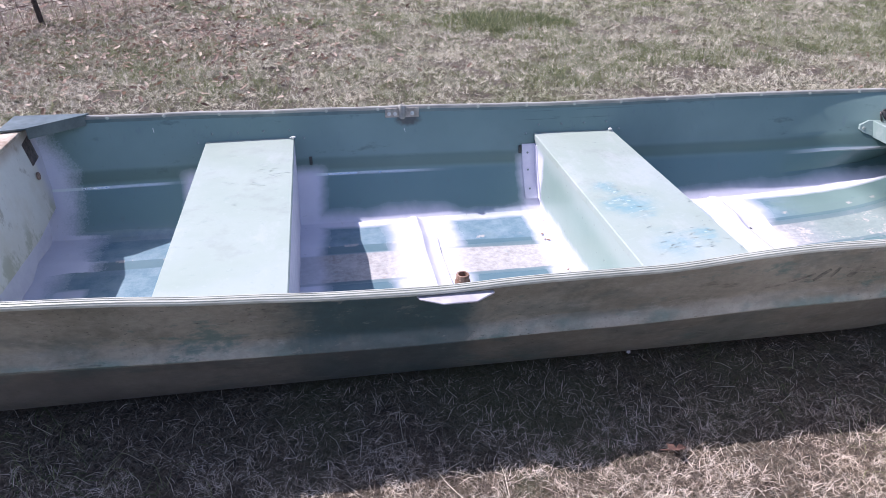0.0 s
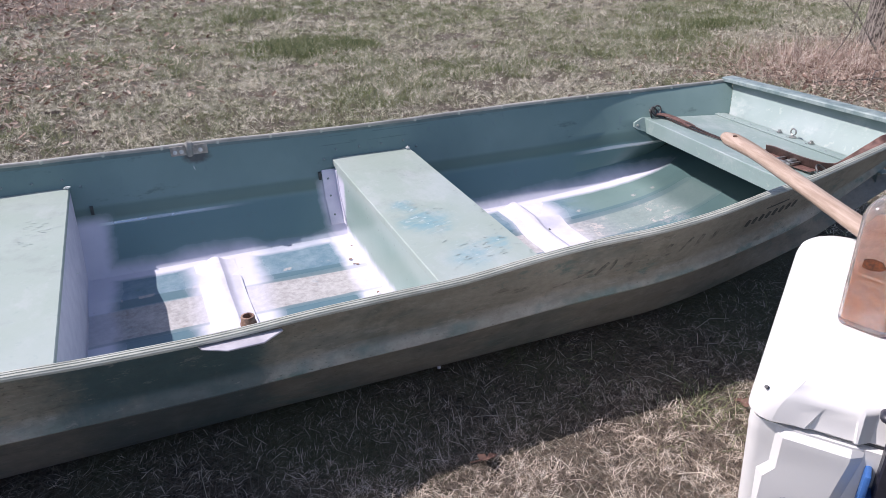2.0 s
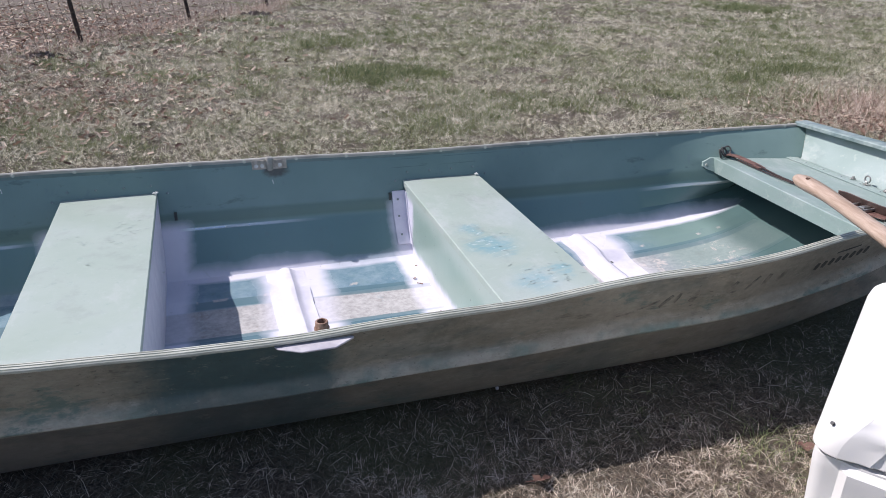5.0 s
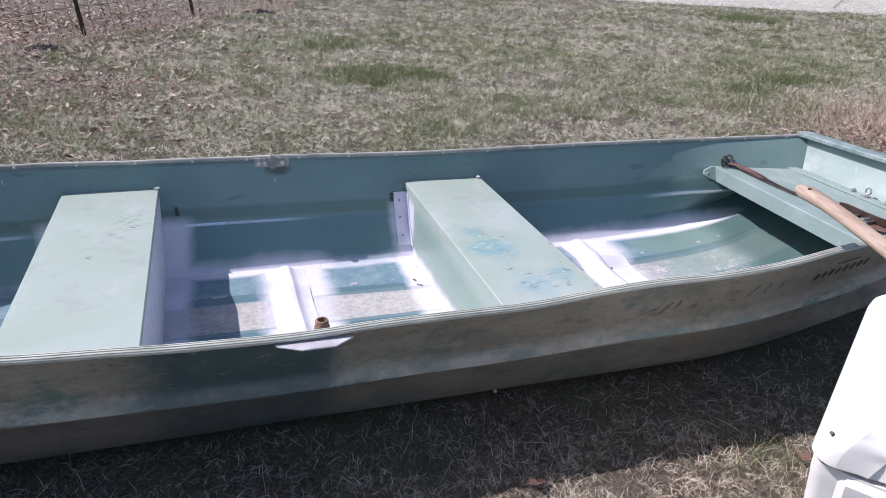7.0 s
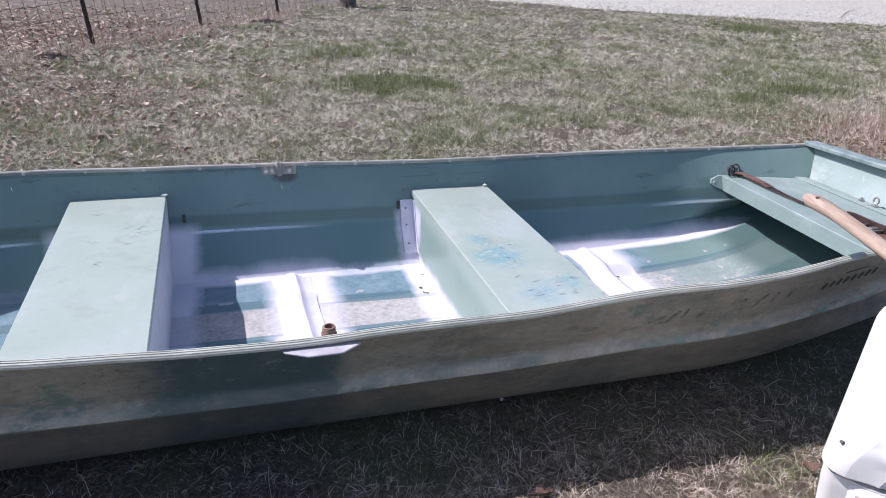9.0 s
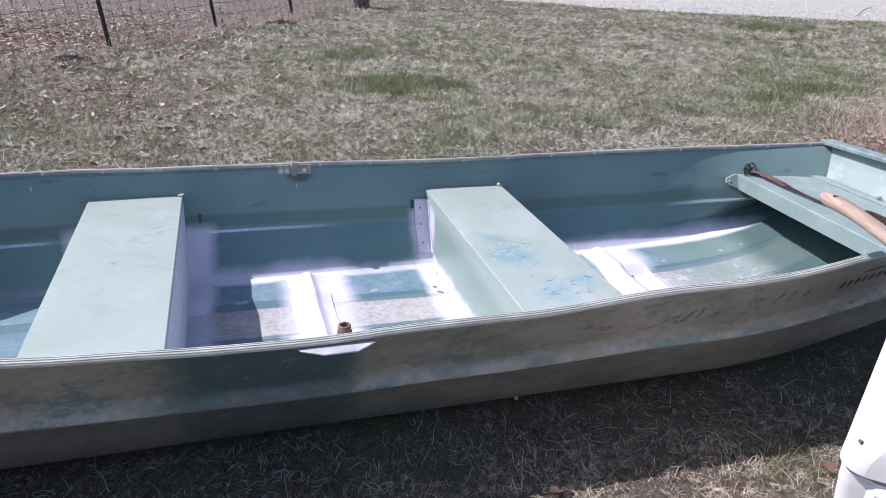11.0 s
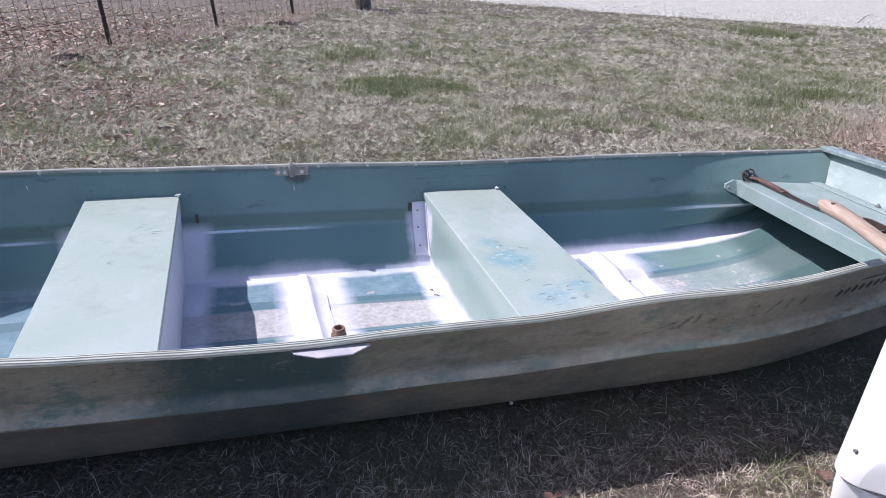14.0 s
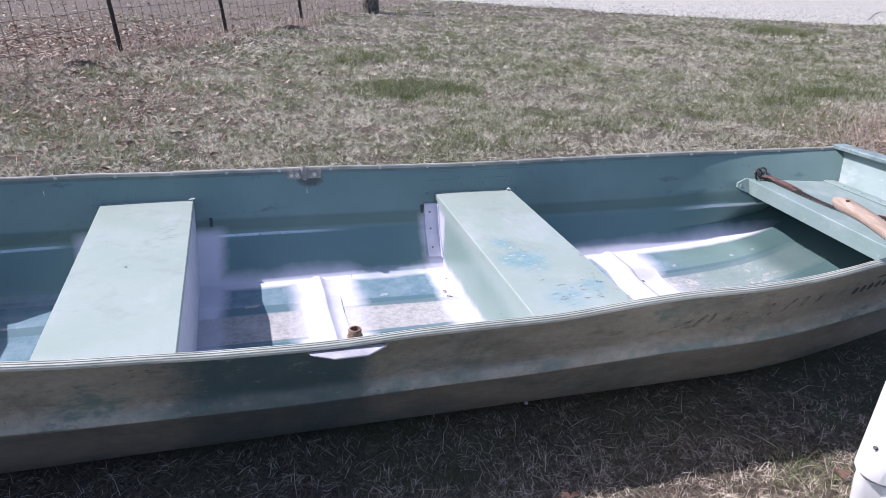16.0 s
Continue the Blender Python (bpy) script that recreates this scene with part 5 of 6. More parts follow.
    # badge, and the tie-down hole in the corner tab
    tilt = pose(0.094, 0.030 - 0.054 * 0.255 + 0.006 - 0.0198, 0.255, 87, 0, 0) @ Matrix.Scale(0.84, 4)
    bm = bmesh.new()
    lathe(bm, [(0.042, 0), (0.042, 0.002), (0.030, 0.0025), (0.030, 0.001), (0, 0.001)], 36, tilt)
    badge = part("badge", bm, NAVY, c, "round navy badge with white centre")
    bm = bmesh.new()
    lathe(bm, [(0.0295, 0), (0.0295, 0.002), (0, 0.0022)], 30, tilt)
    part("badge_centre", bm, PLASTIC, badge, "white centre")
    bm = bmesh.new()
    prism(bm, [(-0.02, -0.012), (0.012, -0.016), (0.02, 0.0), (0.006, 0.013), (-0.014, 0.010)], 0.002, 0.0032, tilt)
    part("badge_shape", bm, NAVY, badge, "plain navy shape")
    bm = bmesh.new()
    lathe(bm, [(0.0032, -0.008), (0.0032, 0.0002), (0.0024, 0.0004), (0, 0.0003)], 16, pose(0.0185, 0.0200, 0.4755, 40, -35, 0))
    part("tie_hole", bm, GASKET, lid, "small dark tie-down hole")
    return c


def build_bottle():
    at = pose(0.952, -1.238, LID + 0.001, 0, 0, -71)
    b = empty("glass_bottle", "dusty frosted square bottle with amber residue on the cooler lid", "bottle", at=at)
    def ring_at(h, power, z):
        """A rounded square of half-width h; power 2 is a circle."""
        res = []
        for k in range(40):
            a = k * math.tau / 40
            ca, sa = math.cos(a), math.sin(a)
            res.append(Vector((h * math.copysign(abs(ca) ** (2 / power), ca), h * math.copysign(abs(sa) ** (2 / power), sa), z)))
        return res

    outer = [(0.034, 7, 0.0), (0.0385, 7, 0.003), (0.0405, 7.5, 0.012), (0.0412, 7.5, 0.06), (0.0425, 7.5, 0.185), (0.0425, 7, 0.198), (0.0405, 6, 0.208), (0.036, 4.5, 0.216), (0.029, 3, 0.222), (0.0235, 2.4, 0.229), (0.0195, 2, 0.242), (0.0168, 2, 0.262), (0.0158, 2, 0.296)]
    rings = [ring_at(*o) for o in outer]
    inner = [ring_at(h - 0.0035, p, max(z, 0.010)) for h, p, z in outer[2:]]
    bm = bmesh.new()
    loft(bm, rings + inner[::-1], caps=False)
    bm.verts.ensure_lookup_table()
    bm.faces.new([bm.verts[k] for k in range(39, -1, -1)])
    last = len(bm.verts) - 40
    bm.faces.new([bm.verts[last + k] for k in range(40)])
    part("glass_body", bm, GLASS, b, "dusty clear glass", 40)
    bm = bmesh.new()
    loft(bm, [ring_at(h - 0.0045, p, z) for h, p, z in ((0.0405, 7.5, 0.0112), (0.0412, 7.5, 0.06), (0.0424, 7.5, 0.176), (0.0424, 7.5, 0.178))])
    part("liquid", bm, AMBER, b, "hazy amber liquid", 40)
    bm = bmesh.new()
    prof = [(0.0, 0.298), (0.0165, 0.298)]
    for k in range(5):
        prof += [(0.0195, 0.300 + k * 0.005), (0.0185, 0.3035 + k * 0.005)]
    prof += [(0.018, 0.327), (0.0, 0.327)]
    lathe(bm, prof, 24)
    cap = part("cap", bm, CAP, b, "black ribbed screw cap")
    bm = bmesh.new()
    prism(bm, [(0.012, 0.002), (0.006, 0.012), (-0.004, 0.010), (-0.012, 0.013), (-0.014, -0.003), (-0.005, -0.006), (-0.002, -0.013), (0.010, -0.009)], 0.327, 0.3305, None, 0.001)
    part("torn_seal", bm, WAX, cap, "torn pale seal")
    # printed face
    face = Matrix.Translation((0.003, -0.0416, 0.088)) @ pose(0, 0, 0, 89.2, 0, 0)
    cu = bpy.data.curves.new("word", "FONT")
    cu.body, cu.size, cu.align_x, cu.align_y = "HONEY", 0.0135, "CENTER", "CENTER"
    cu.extrude = 0.0003
    tmp = new("word", cu)
    me = bpy.data.meshes.new_from_object(tmp.evaluated_get(bpy.context.evaluated_depsgraph_get()))
    bpy.data.objects.remove(tmp)
    me.materials.clear()
    me.materials.append(PRINT)
    me.transform(face @ pose(0, 0, 0.0006))
    word = new("printed_word", me)
    word.parent = b
    tagged(word, "pale printed word HONEY")
    bm = bmesh.new()
    for i in range(7):
        box(bm, (-0.020 + i * 0.0058, 0.0100, 0.0002), (-0.0160 + i * 0.0058, 0.0138, 0.0009), 0, face)
    part("printed_bars", bm, PRINT, b, "small pale printed bars")
    bm = bmesh.new()
    prism(bm, [(-0.024, 0.026), (-0.010, 0.024), (0.004, 0.028), (0.012, 0.034), (0.004, 0.044), (-0.012, 0.045), (-0.023, 0.040)], 0.0002, 0.001, face)
    part("printed_patch", bm, LABEL, b, "dark orange-brown printed patch")
    return b


def build_pipe():
    p = empty("corn_cob_pipe", "corn-cob smoking pipe with black stem lying on the cooler lid", "pipe", at=pose(0.911, -1.410, LID + 0.001, 0, 0, -52) @ Matrix.Scale(1.12, 4))
    bm = bmesh.new()
    prof = [(0.0, 0.0), (0.0135, 0.0), (0.0155, 0.003)]
    for k in range(11):
        z = 0.004 + k * 0.0040
        prof += [(0.0172, z + 0.0012), (0.0163, z + 0.0032)]
    prof += [(0.0165, 0.050), (0.0150, 0.0515), (0.0110, 0.0515)]
    lathe(bm, prof, 26)
    part("bowl", bm, COB, p, "ribbed pale corn-cob bowl")
    bm = bmesh.new()
    lathe(bm, [(0.0112, 0.0510), (0.0105, 0.030), (0.004, 0.018), (0, 0.018)], 20)
    part("lining", bm, CHAR, p, "charred inside of the bowl")
    bm = bmesh.new()
    tube(bm, [(0.012, 0, 0.014), (0.03, 0, 0.013), (0.052, 0, 0.012)], [0.0062, 0.0060, 0.0068], 14)
    part("shank", bm, PALE_WOOD, p, "pale wooden shank")
    bm = bmesh.new()
    tube(bm, [(0.052, 0, 0.012), (0.08, 0, 0.0115), (0.11, 0, 0.010), (0.122, 0, 0.0095)], [0.0064, 0.0055, 0.0045, 0.0055], 14)
    part("stem", bm, RUBBER, p, "black stem")
    return p


def build_axe():
    """Local z runs down the handle from the head to the knob."""
    head_at, knob = Vector((1.112, -1.398, LID + 0.026)), Vector((1.372, -0.425, LID + 0.040))
    zaxis = (knob - head_at).normalized()
    xaxis = Vector((-0.97, 0.24, -0.03))
    xaxis = (xaxis - zaxis * xaxis.dot(zaxis)).normalized()
    yaxis = zaxis.cross(xaxis)
    m = Matrix((xaxis, yaxis, zaxis)).transposed().to_4x4()
    m.translation = head_at
    a = empty("axe", "old axe with pale wooden handle resting on the cooler", "axe", at=m)
    length = (knob - head_at).length
    bm = bmesh.new()
    rings = []
    for t in np.linspace(0.20, 1.0, 26):
        z = length * t
        w = 0.0270 - 0.005 * smooth_step(0.2, 0.6, t) + 0.005 * smooth_step(0.80, 0.95, t) - 0.011 * smooth_step(0.965, 1.0, t)
        th = 0.0200 - 0.003 * smooth_step(0.2, 0.6, t) + 0.002 * smooth_step(0.85, 0.96, t) - 0.007 * smooth_step(0.965, 1.0, t)
        bend = 0.010 * math.sin(t * 5.2) + 0.010 * smooth_step(0.85, 1.0, t)
        rings.append([Vector((bend + w * math.cos(k), th * math.sin(k), z)) for k in (j * math.tau / 14 for j in range(14))])
    loft(bm, rings)
    part("handle", bm, WOOD, a, "pale worn wooden handle", 60)
    bm = bmesh.new()
    lathe(bm, [(0.0058, -0.002), (0.0058, 0.0006), (0.0, 0.0002)], 14, pose(0.004, 0.0185, length * 0.945, -90, 0, 0))
    part("handle_hole", bm, CHAR, a, "dark drilled hole")
    bm = bmesh.new()
    rings = []
    for t in np.linspace(-0.045, 0.205, 14):
        z = length * t
        w = 0.0245 + 0.003 * noise.noise((t * 40, 1, 0))
        rings.append([Vector((0.010 * math.sin(t * 5.2) + (w + 0.004 * noise.noise((t * 30, j * 1.7, 3))) * math.cos(k), 0.017 * math.sin(k) + 0.003 * noise.noise((t * 22, j * 2.3, 9)), z)) for j, k in enumerate(j * math.tau / 12 for j in range(12))])
    loft(bm, rings)
    part("shoulder", bm, WOOD_SPLIT, a, "dark split wood near the head", 40)
    bm = bmesh.new()
    prism(bm, [(-0.002, 0.095), (0.003, 0.10), (0.005, 0.14), (0.003, 0.185), (-0.001, 0.165), (-0.004, 0.14)], 0.003, 0.0055, Matrix(((1, 0, 0, 0), (0, 0, 1, 0.0175), (0, -1, 0, 0.31), (0, 0, 0, 1))))
    part("peeled_sliver", bm, WAX, a, "pale torn sliver of wood")
    bm = bmesh.new()
    rings = []
    for x, h, t, off in ((-0.062, 0.030, 0.016, 0.0), (-0.050, 0.034, 0.019, 0.0), (-0.02, 0.033, 0.025, 0.0), (0.02, 0.032, 0.025, 0.0), (0.045, 0.034, 0.018, 0.002), (0.07, 0.041, 0.013, 0.004), (0.098, 0.048, 0.008, 0.006), (0.116, 0.053, 0.002, 0.008)):
        w = 0.0012 * noise.noise((x * 60, 0, 0))
        rings.append([Vector((x - (0.006 if abs(s) > 0.8 and x > 0.1 else 0), yy * t + w, off + s * h)) for yy, s in ((-1, -0.85), (-0.7, -1), (0.7, -1), (1, -0.85), (1, 0.85), (0.7, 1), (-0.7, 1), (-1, 0.85))])
    loft(bm, rings)
    part("axe_head", bm, FORGED, a, "pitted grey-brown forged head", 35)
    return a


def build_strap():
    """A leather strap that crosses the bow deck and hangs over the rail."""
    s = empty("leather_strap", "brown leather strap with steel buckles lying across the bow deck", "strap")
    def band(name, pts, width, mat, label, thick=0.0035, tilt=0.0):
        bm = bmesh.new()
        P = [Vector(p) for p in pts]
        fine = []
        for i in range(len(P) - 1):
            p0, p1, p2, p3 = P[max(0, i - 1)], P[i], P[i + 1], P[min(len(P) - 1, i + 2)]
            for k in range(6):
                t = k / 6
                fine.append(0.5 * ((2 * p1) + (p2 - p0) * t + (2 * p0 - 5 * p1 + 4 * p2 - p3) * t * t + (3 * p1 - p0 - 3 * p2 + p3) * t ** 3))
        fine.append(P[-1])
        rings = []
        for i, p in enumerate(fine):
            d = (fine[min(i + 1, len(fine) - 1)] - fine[max(0, i - 1)]).normalized()
            side = d.cross(Vector((math.sin(tilt), 0, math.cos(tilt)))).normalized()
            up = side.cross(d)
            rings.append([p + side * a * width / 2 + up * b * thick / 2 for a, b in ((-1, -1), (1, -1), (1, 1), (-1, 1))])
        loft(bm, rings)
        return part(name, bm, mat, s, label, 40)

    z = 0.322
    band("strap_end", [(1.828, 0.425, z + 0.012), (1.842, 0.40, z + 0.014), (1.856, 0.36, z + 0.010), (1.862, 0.30, z + 0.006), (1.858, 0.25, z + 0.004)], 0.030, LEATHER, "folded brown strap end")
    band("cord", [(1.866, 0.30, z + 0.006), (1.856, 0.17, z + 0.003), (1.858, 0.05, z + 0.003), (1.88, -0.06, z + 0.004)], 0.010, LEATHER_DARK, "thin dark cord")
    band("cord", [(1.845, 0.44, z + 0.004), (1.838, 0.28, z + 0.003), (1.842, 0.12, z + 0.003), (1.862, -0.05, z + 0.004)], 0.005, LEATHER_DARK, "thin dark cord")
    band("belt", [(1.880, -0.11, z + 0.018), (1.887, -0.145, z + 0.020), (1.888, -0.22, z + 0.019), (1.900, -0.32, z + 0.020), (1.918, -0.37, z + 0.028), (1.932, -0.40, z + 0.058), (1.950, -0.432, z + 0.098), (2.007, -0.440, z + 0.128), (2.08, -0.447, z + 0.140), (2.16, -0.447, z + 0.142)], 0.032, LEATHER, "red-brown belt standing on edge along the rail", tilt=1.35)
    band("belt_lining", [(1.876, -0.115, z + 0.019), (1.883, -0.148, z + 0.021), (1.884, -0.22, z + 0.020), (1.896, -0.32, z + 0.021), (1.912, -0.365, z + 0.027)], 0.030, LEATHER_DARK, "black inner face of the belt", 0.003, 1.35)
    band("belt_loop", [(1.882, -0.10, z + 0.010), (1.878, -0.15, z + 0.006), (1.871, -0.22, z + 0.005), (1.870, -0.29, z + 0.006), (1.872, -0.33, z + 0.010)], 0.034, LEATHER, "brown belt with a buckle")
    def ring(centre, r, tilt, label, mat=STEEL):
        bm = bmesh.new()
        m = Matrix.Translation(centre) @ pose(0, 0, 0, *tilt)
        tube(bm, [m @ Vector((r * math.cos(a), 1.25 * r * math.sin(a), 0)) for a in np.linspace(0, math.tau, 19)], 0.0036, 6)
        part("buckle", bm, mat, s, label)
    ring((1.815, 0.430, z + 0.022), 0.016, (55, 0, 20), "dark steel clip", CLIP)
    ring((1.835, 0.440, z + 0.024), 0.015, (60, 20, -30), "dark steel clip", CLIP)
    ring((1.798, 0.432, z + 0.016), 0.014, (70, -20, 60), "dark steel clip", CLIP)
    ring((1.873, -0.355, z + 0.018), 0.019, (40, 0, 10), "dark steel ring buckle", CLIP)
    ring((1.872, -0.385, z + 0.012), 0.014, (10, 0, 10), "dark steel hook", CLIP)
    bm = bmesh.new()
    for x0, x1, y0, y1 in ((1.838, 1.896, -0.200, -0.192), (1.838, 1.896, -0.258, -0.250), (1.836, 1.844, -0.258, -0.192), (1.890, 1.898, -0.258, -0.192), (1.842, 1.892, -0.229, -0.221)):
        box(bm, (x0, y0, z + 0.010), (x1, y1, z + 0.018), 0.0015)
    box(bm, (1.852, -0.246, z + 0.014), (1.884, -0.226, z + 0.021), 0.002)
    part("buckle", bm, STEEL, s, "square steel buckle")
    return s


build_cooler()
build_bottle()
build_pipe()
build_axe()
build_strap()


# ---- fence ----
FENCE = [(-3.78, 2.52), (-2.50, 4.58), (-1.385, 6.56), (-0.315, 8.42), (0.815, 9.98), (2.15, 11.60)]


def build_fence():
    f = empty("wire_fence", "rusty woven-wire fence on dark steel posts", "fence")
    for i, (x, y) in enumerate(FENCE[:-1]):
        bm = bmesh.new()
        d = (Vector(FENCE[i + 1]) - Vector((x, y))).normalized()
        m = pose(x, y, -0.02, 0, -7, 0) @ pose(0, 0, 0, 0, 0, math.degrees(math.atan2(d.y, d.x)))
        lean = pose(0, 0, 0, 2.0 * noise.noise((i * 3.1, 0, 0)), 3 * noise.noise((0, i * 2.7, 0)), 0)
        m = m @ lean
        box(bm, (-0.022, -0.003, 0), (0.022, 0.003, 1.45), 0.001, m)
        box(bm, (-0.003, 0.003, 0), (0.003, 0.034, 1.45), 0.001, m)
        for k in range(24):
            box(bm, (-0.006, -0.009, 0.15 + k * 0.052), (0.006, -0.003, 0.165 + k * 0.052), 0, m)
        part("fence_post", bm, POST, f, "dark rusty steel T-post")
    bm = bmesh.new()
    x, y = FENCE[-1]
    tube(bm, [(x, y, -0.02), (x + 0.01, y, 0.5), (x, y + 0.01, 1.3), (x, y, 1.5)], [0.165, 0.135, 0.125, 0.12], 14)
    part("corner_post", bm, BARK, f, "weathered round wooden corner post", 50)
    heights = (0.03, 0.17, 0.31, 0.46, 0.62, 0.79, 0.96, 1.14)
    for (xa, ya), (xb, yb) in zip(FENCE, FENCE[1:]):
        a, b = Vector((xa, ya, 0)), Vector((xb, yb, 0))
        n = max(2, round((b - a).length / 0.165))
        for h in heights:
            bm = bmesh.new()
            pts = []
            for k in range(n + 1):
                t = k / n
                p = a.lerp(b, t)
                pts.append((p.x - 0.12 * h, p.y, h + 0.012 * noise.noise((p.x * 3, p.y * 3, h * 5)) - 0.02 * math.sin(math.pi * t)))
            tube(bm, pts, 0.0034, 4, False)
            part("line_wire", bm, WIRE, f)
        for k in range(1, n):
            bm = bmesh.new()
            p = a.lerp(b, k / n)
            sw = [0.015 * noise.noise((p.x * 7, h * 4, k)) for h in heights]
            tube(bm, [(p.x + s - 0.12 * h, p.y, h - 0.02 * math.sin(math.pi * k / n)) for s, h in zip(sw, heights)], 0.0032, 4, False)
            part("stay_wire", bm, WIRE, f)
    return f


build_fence()
for x, y in ((-4.3, 16.2), (-2.1, 16.6), (0.4, 17.3), (-6.2, 15.8)):
    bm = bmesh.new()
    box(bm, (x - 0.03, y - 0.03, -0.02), (x + 0.03, y + 0.03, 1.3), 0.006)
    ob = new("steel_post", mesh_of(bm, "steel_post", POST, 30))
    tagged(ob, "dark steel post by the gravel drive", "post", "far posts")


# ---- tree with two trunks ----
def build_tree(name, base, r, lean, height, seed, label):
    rng = random.Random(seed)
    t = empty(name, label, "tree", at=pose(base[0], base[1], 0))
    bm = bmesh.new()
    rings, sides = [], 56
    spine = []
    for k in range(70):
        h = height * (k / 69) ** 1.7
        c = Vector((lean[0] * h + 0.05 * math.sin(h * 0.9 + seed), lean[1] * h, h - 0.05))
        rad = r * (1 - 0.72 * h / height) + r * 0.45 * math.exp(-h / 0.16)
        spine.append((c, rad))
        ring = []
        for j in range(sides):
            a = j * math.tau / sides
            root = 0.14 * math.exp(-h / 0.2) * math.cos(a * 5 + seed) + 0.05 * math.cos(a * 3 + seed * 2 + h)
            bark = 0.06 * noise.noise((math.cos(a) * 6 + seed, math.sin(a) * 6, h * 2.2)) + 0.045 * noise.noise((math.cos(a) * 14, math.sin(a) * 14 + seed, h * 4))
            ring.append(c + Vector((math.cos(a), math.sin(a), 0)) * rad * (1 + root + bark))
        rings.append(ring)
    loft(bm, rings)
    part("trunk", bm, BARK, t, "furrowed grey-brown bark", 70)
    twigs = bmesh.new()
    for i in range(9):
        c, rad = spine[36 + 3 * i]
        a = rng.uniform(0, math.tau)
        d = Vector((math.cos(a), math.sin(a), rng.uniform(0.5, 1.1))).normalized()
        L = rng.uniform(1.4, 2.8)
        pts = [c + d * L * s + Vector((0, 0, 0.25 * s * s)) + Vector((rng.uniform(-1, 1), rng.uniform(-1, 1), 0)) * 0.08 * s for s in (0, 0.25, 0.5, 0.75, 1.0)]
        bm = bmesh.new()
        tube(bm, pts, [rad * 0.45, rad * 0.34, rad * 0.24, rad * 0.15, 0.012], 8)
        part("limb", bm, BARK, t)
        for k in range(26):
            p = pts[1 + k % 4]
            d2 = (d + Vector((rng.uniform(-1, 1), rng.uniform(-1, 1), rng.uniform(-0.3, 1)))).normalized()
            l2 = rng.uniform(0.4, 1.1)
            q = [p, p + d2 * l2 * 0.5 + Vector((0, 0, 0.03)), p + d2 * l2]
            tube(twigs, q, [0.011, 0.007, 0.003], 4, False)
            for j in range(3):
                d3 = (d2 + Vector((rng.uniform(-1, 1), rng.uniform(-1, 1), rng.uniform(-0.3, 0.8)))).normalized()
                tube(twigs, [q[1], q[1] + d3 * l2 * 0.5], [0.004, 0.0015], 3, False)
    crown = part("crown", twigs, BARK, t, "bare winter twigs", 60)
    tagged(crown, kind="stuff")
    return t


build_tree("tree", (5.475, 2.125), 0.180, (-0.03, 0.05), 6.5, 3, "bare tree trunk with furrowed bark beside dry brush")
build_tree("tree", (5.45, 1.70), 0.180, (0.06, -0.09), 6.8, 8, "bare tree trunk with sunlit furrowed bark")
build_tree("tree", (5.85, 1.02), 0.17, (0.05, -0.06), 6.0, 5, "dark shaded tree trunk behind the others")


# ---- grass, leaves, brush ----
RNG = np.random.default_rng(5)


def blades(name, x, y, length, width, lift, mat, label, category, droop=0.5):
    """Many bent blades in one mesh: five points each."""
    n = len(x)
    az = RNG.uniform(0, math.tau, n)
    dx, dy = np.cos(az), np.sin(az)
    z0 = np.full(n, -0.006)
    c1, s1 = np.cos(lift), np.sin(lift)
    c2, s2 = np.cos(lift - droop), np.sin(lift - droop)
    bend = RNG.normal(0.0, 0.3, n)
    ex, ey = np.cos(az + bend), np.sin(az + bend)
    h = length / 2
    p0 = np.stack([x, y, z0], 1)
    p1 = p0 + np.stack([dx * c1 * h, dy * c1 * h, s1 * h], 1)
    p2 = p1 + np.stack([ex * c2 * h, ey * c2 * h, s2 * h], 1)
    p2[:, 2] = np.maximum(p2[:, 2], 0.001)
    roll = RNG.uniform(-0.7, 0.7, n)
    side = np.stack([-dy * np.cos(roll), dx * np.cos(roll), np.sin(roll)], 1) * (width / 2)[:, None]
    v = np.stack([p0 - side, p0 + side, p1 - side * 0.8, p1 + side * 0.8, p2], 1).reshape(-1, 3)
    me = bpy.data.meshes.new(name)
    me.vertices.add(5 * n)
    me.vertices.foreach_set("co", v.astype(np.float32).ravel())
    base = (np.arange(n) * 5)[:, None]
    loops = np.concatenate([base + np.array([[0, 1, 3, 2]]), base + np.array([[2, 3, 4]])], 1).ravel()
    me.loops.add(7 * n)
    me.loops.foreach_set("vertex_index", loops.astype(np.int32))
    starts = (np.arange(n)[:, None] * 7 + np.array([[0, 4]])).ravel()
    me.polygons.add(2 * n)
    me.polygons.foreach_set("loop_start", starts.astype(np.int32))
    me.update(calc_edges=True)
    me.validate()
    me.materials.append(mat)
    return tagged(new(name, me), label, category, kind="stuff")


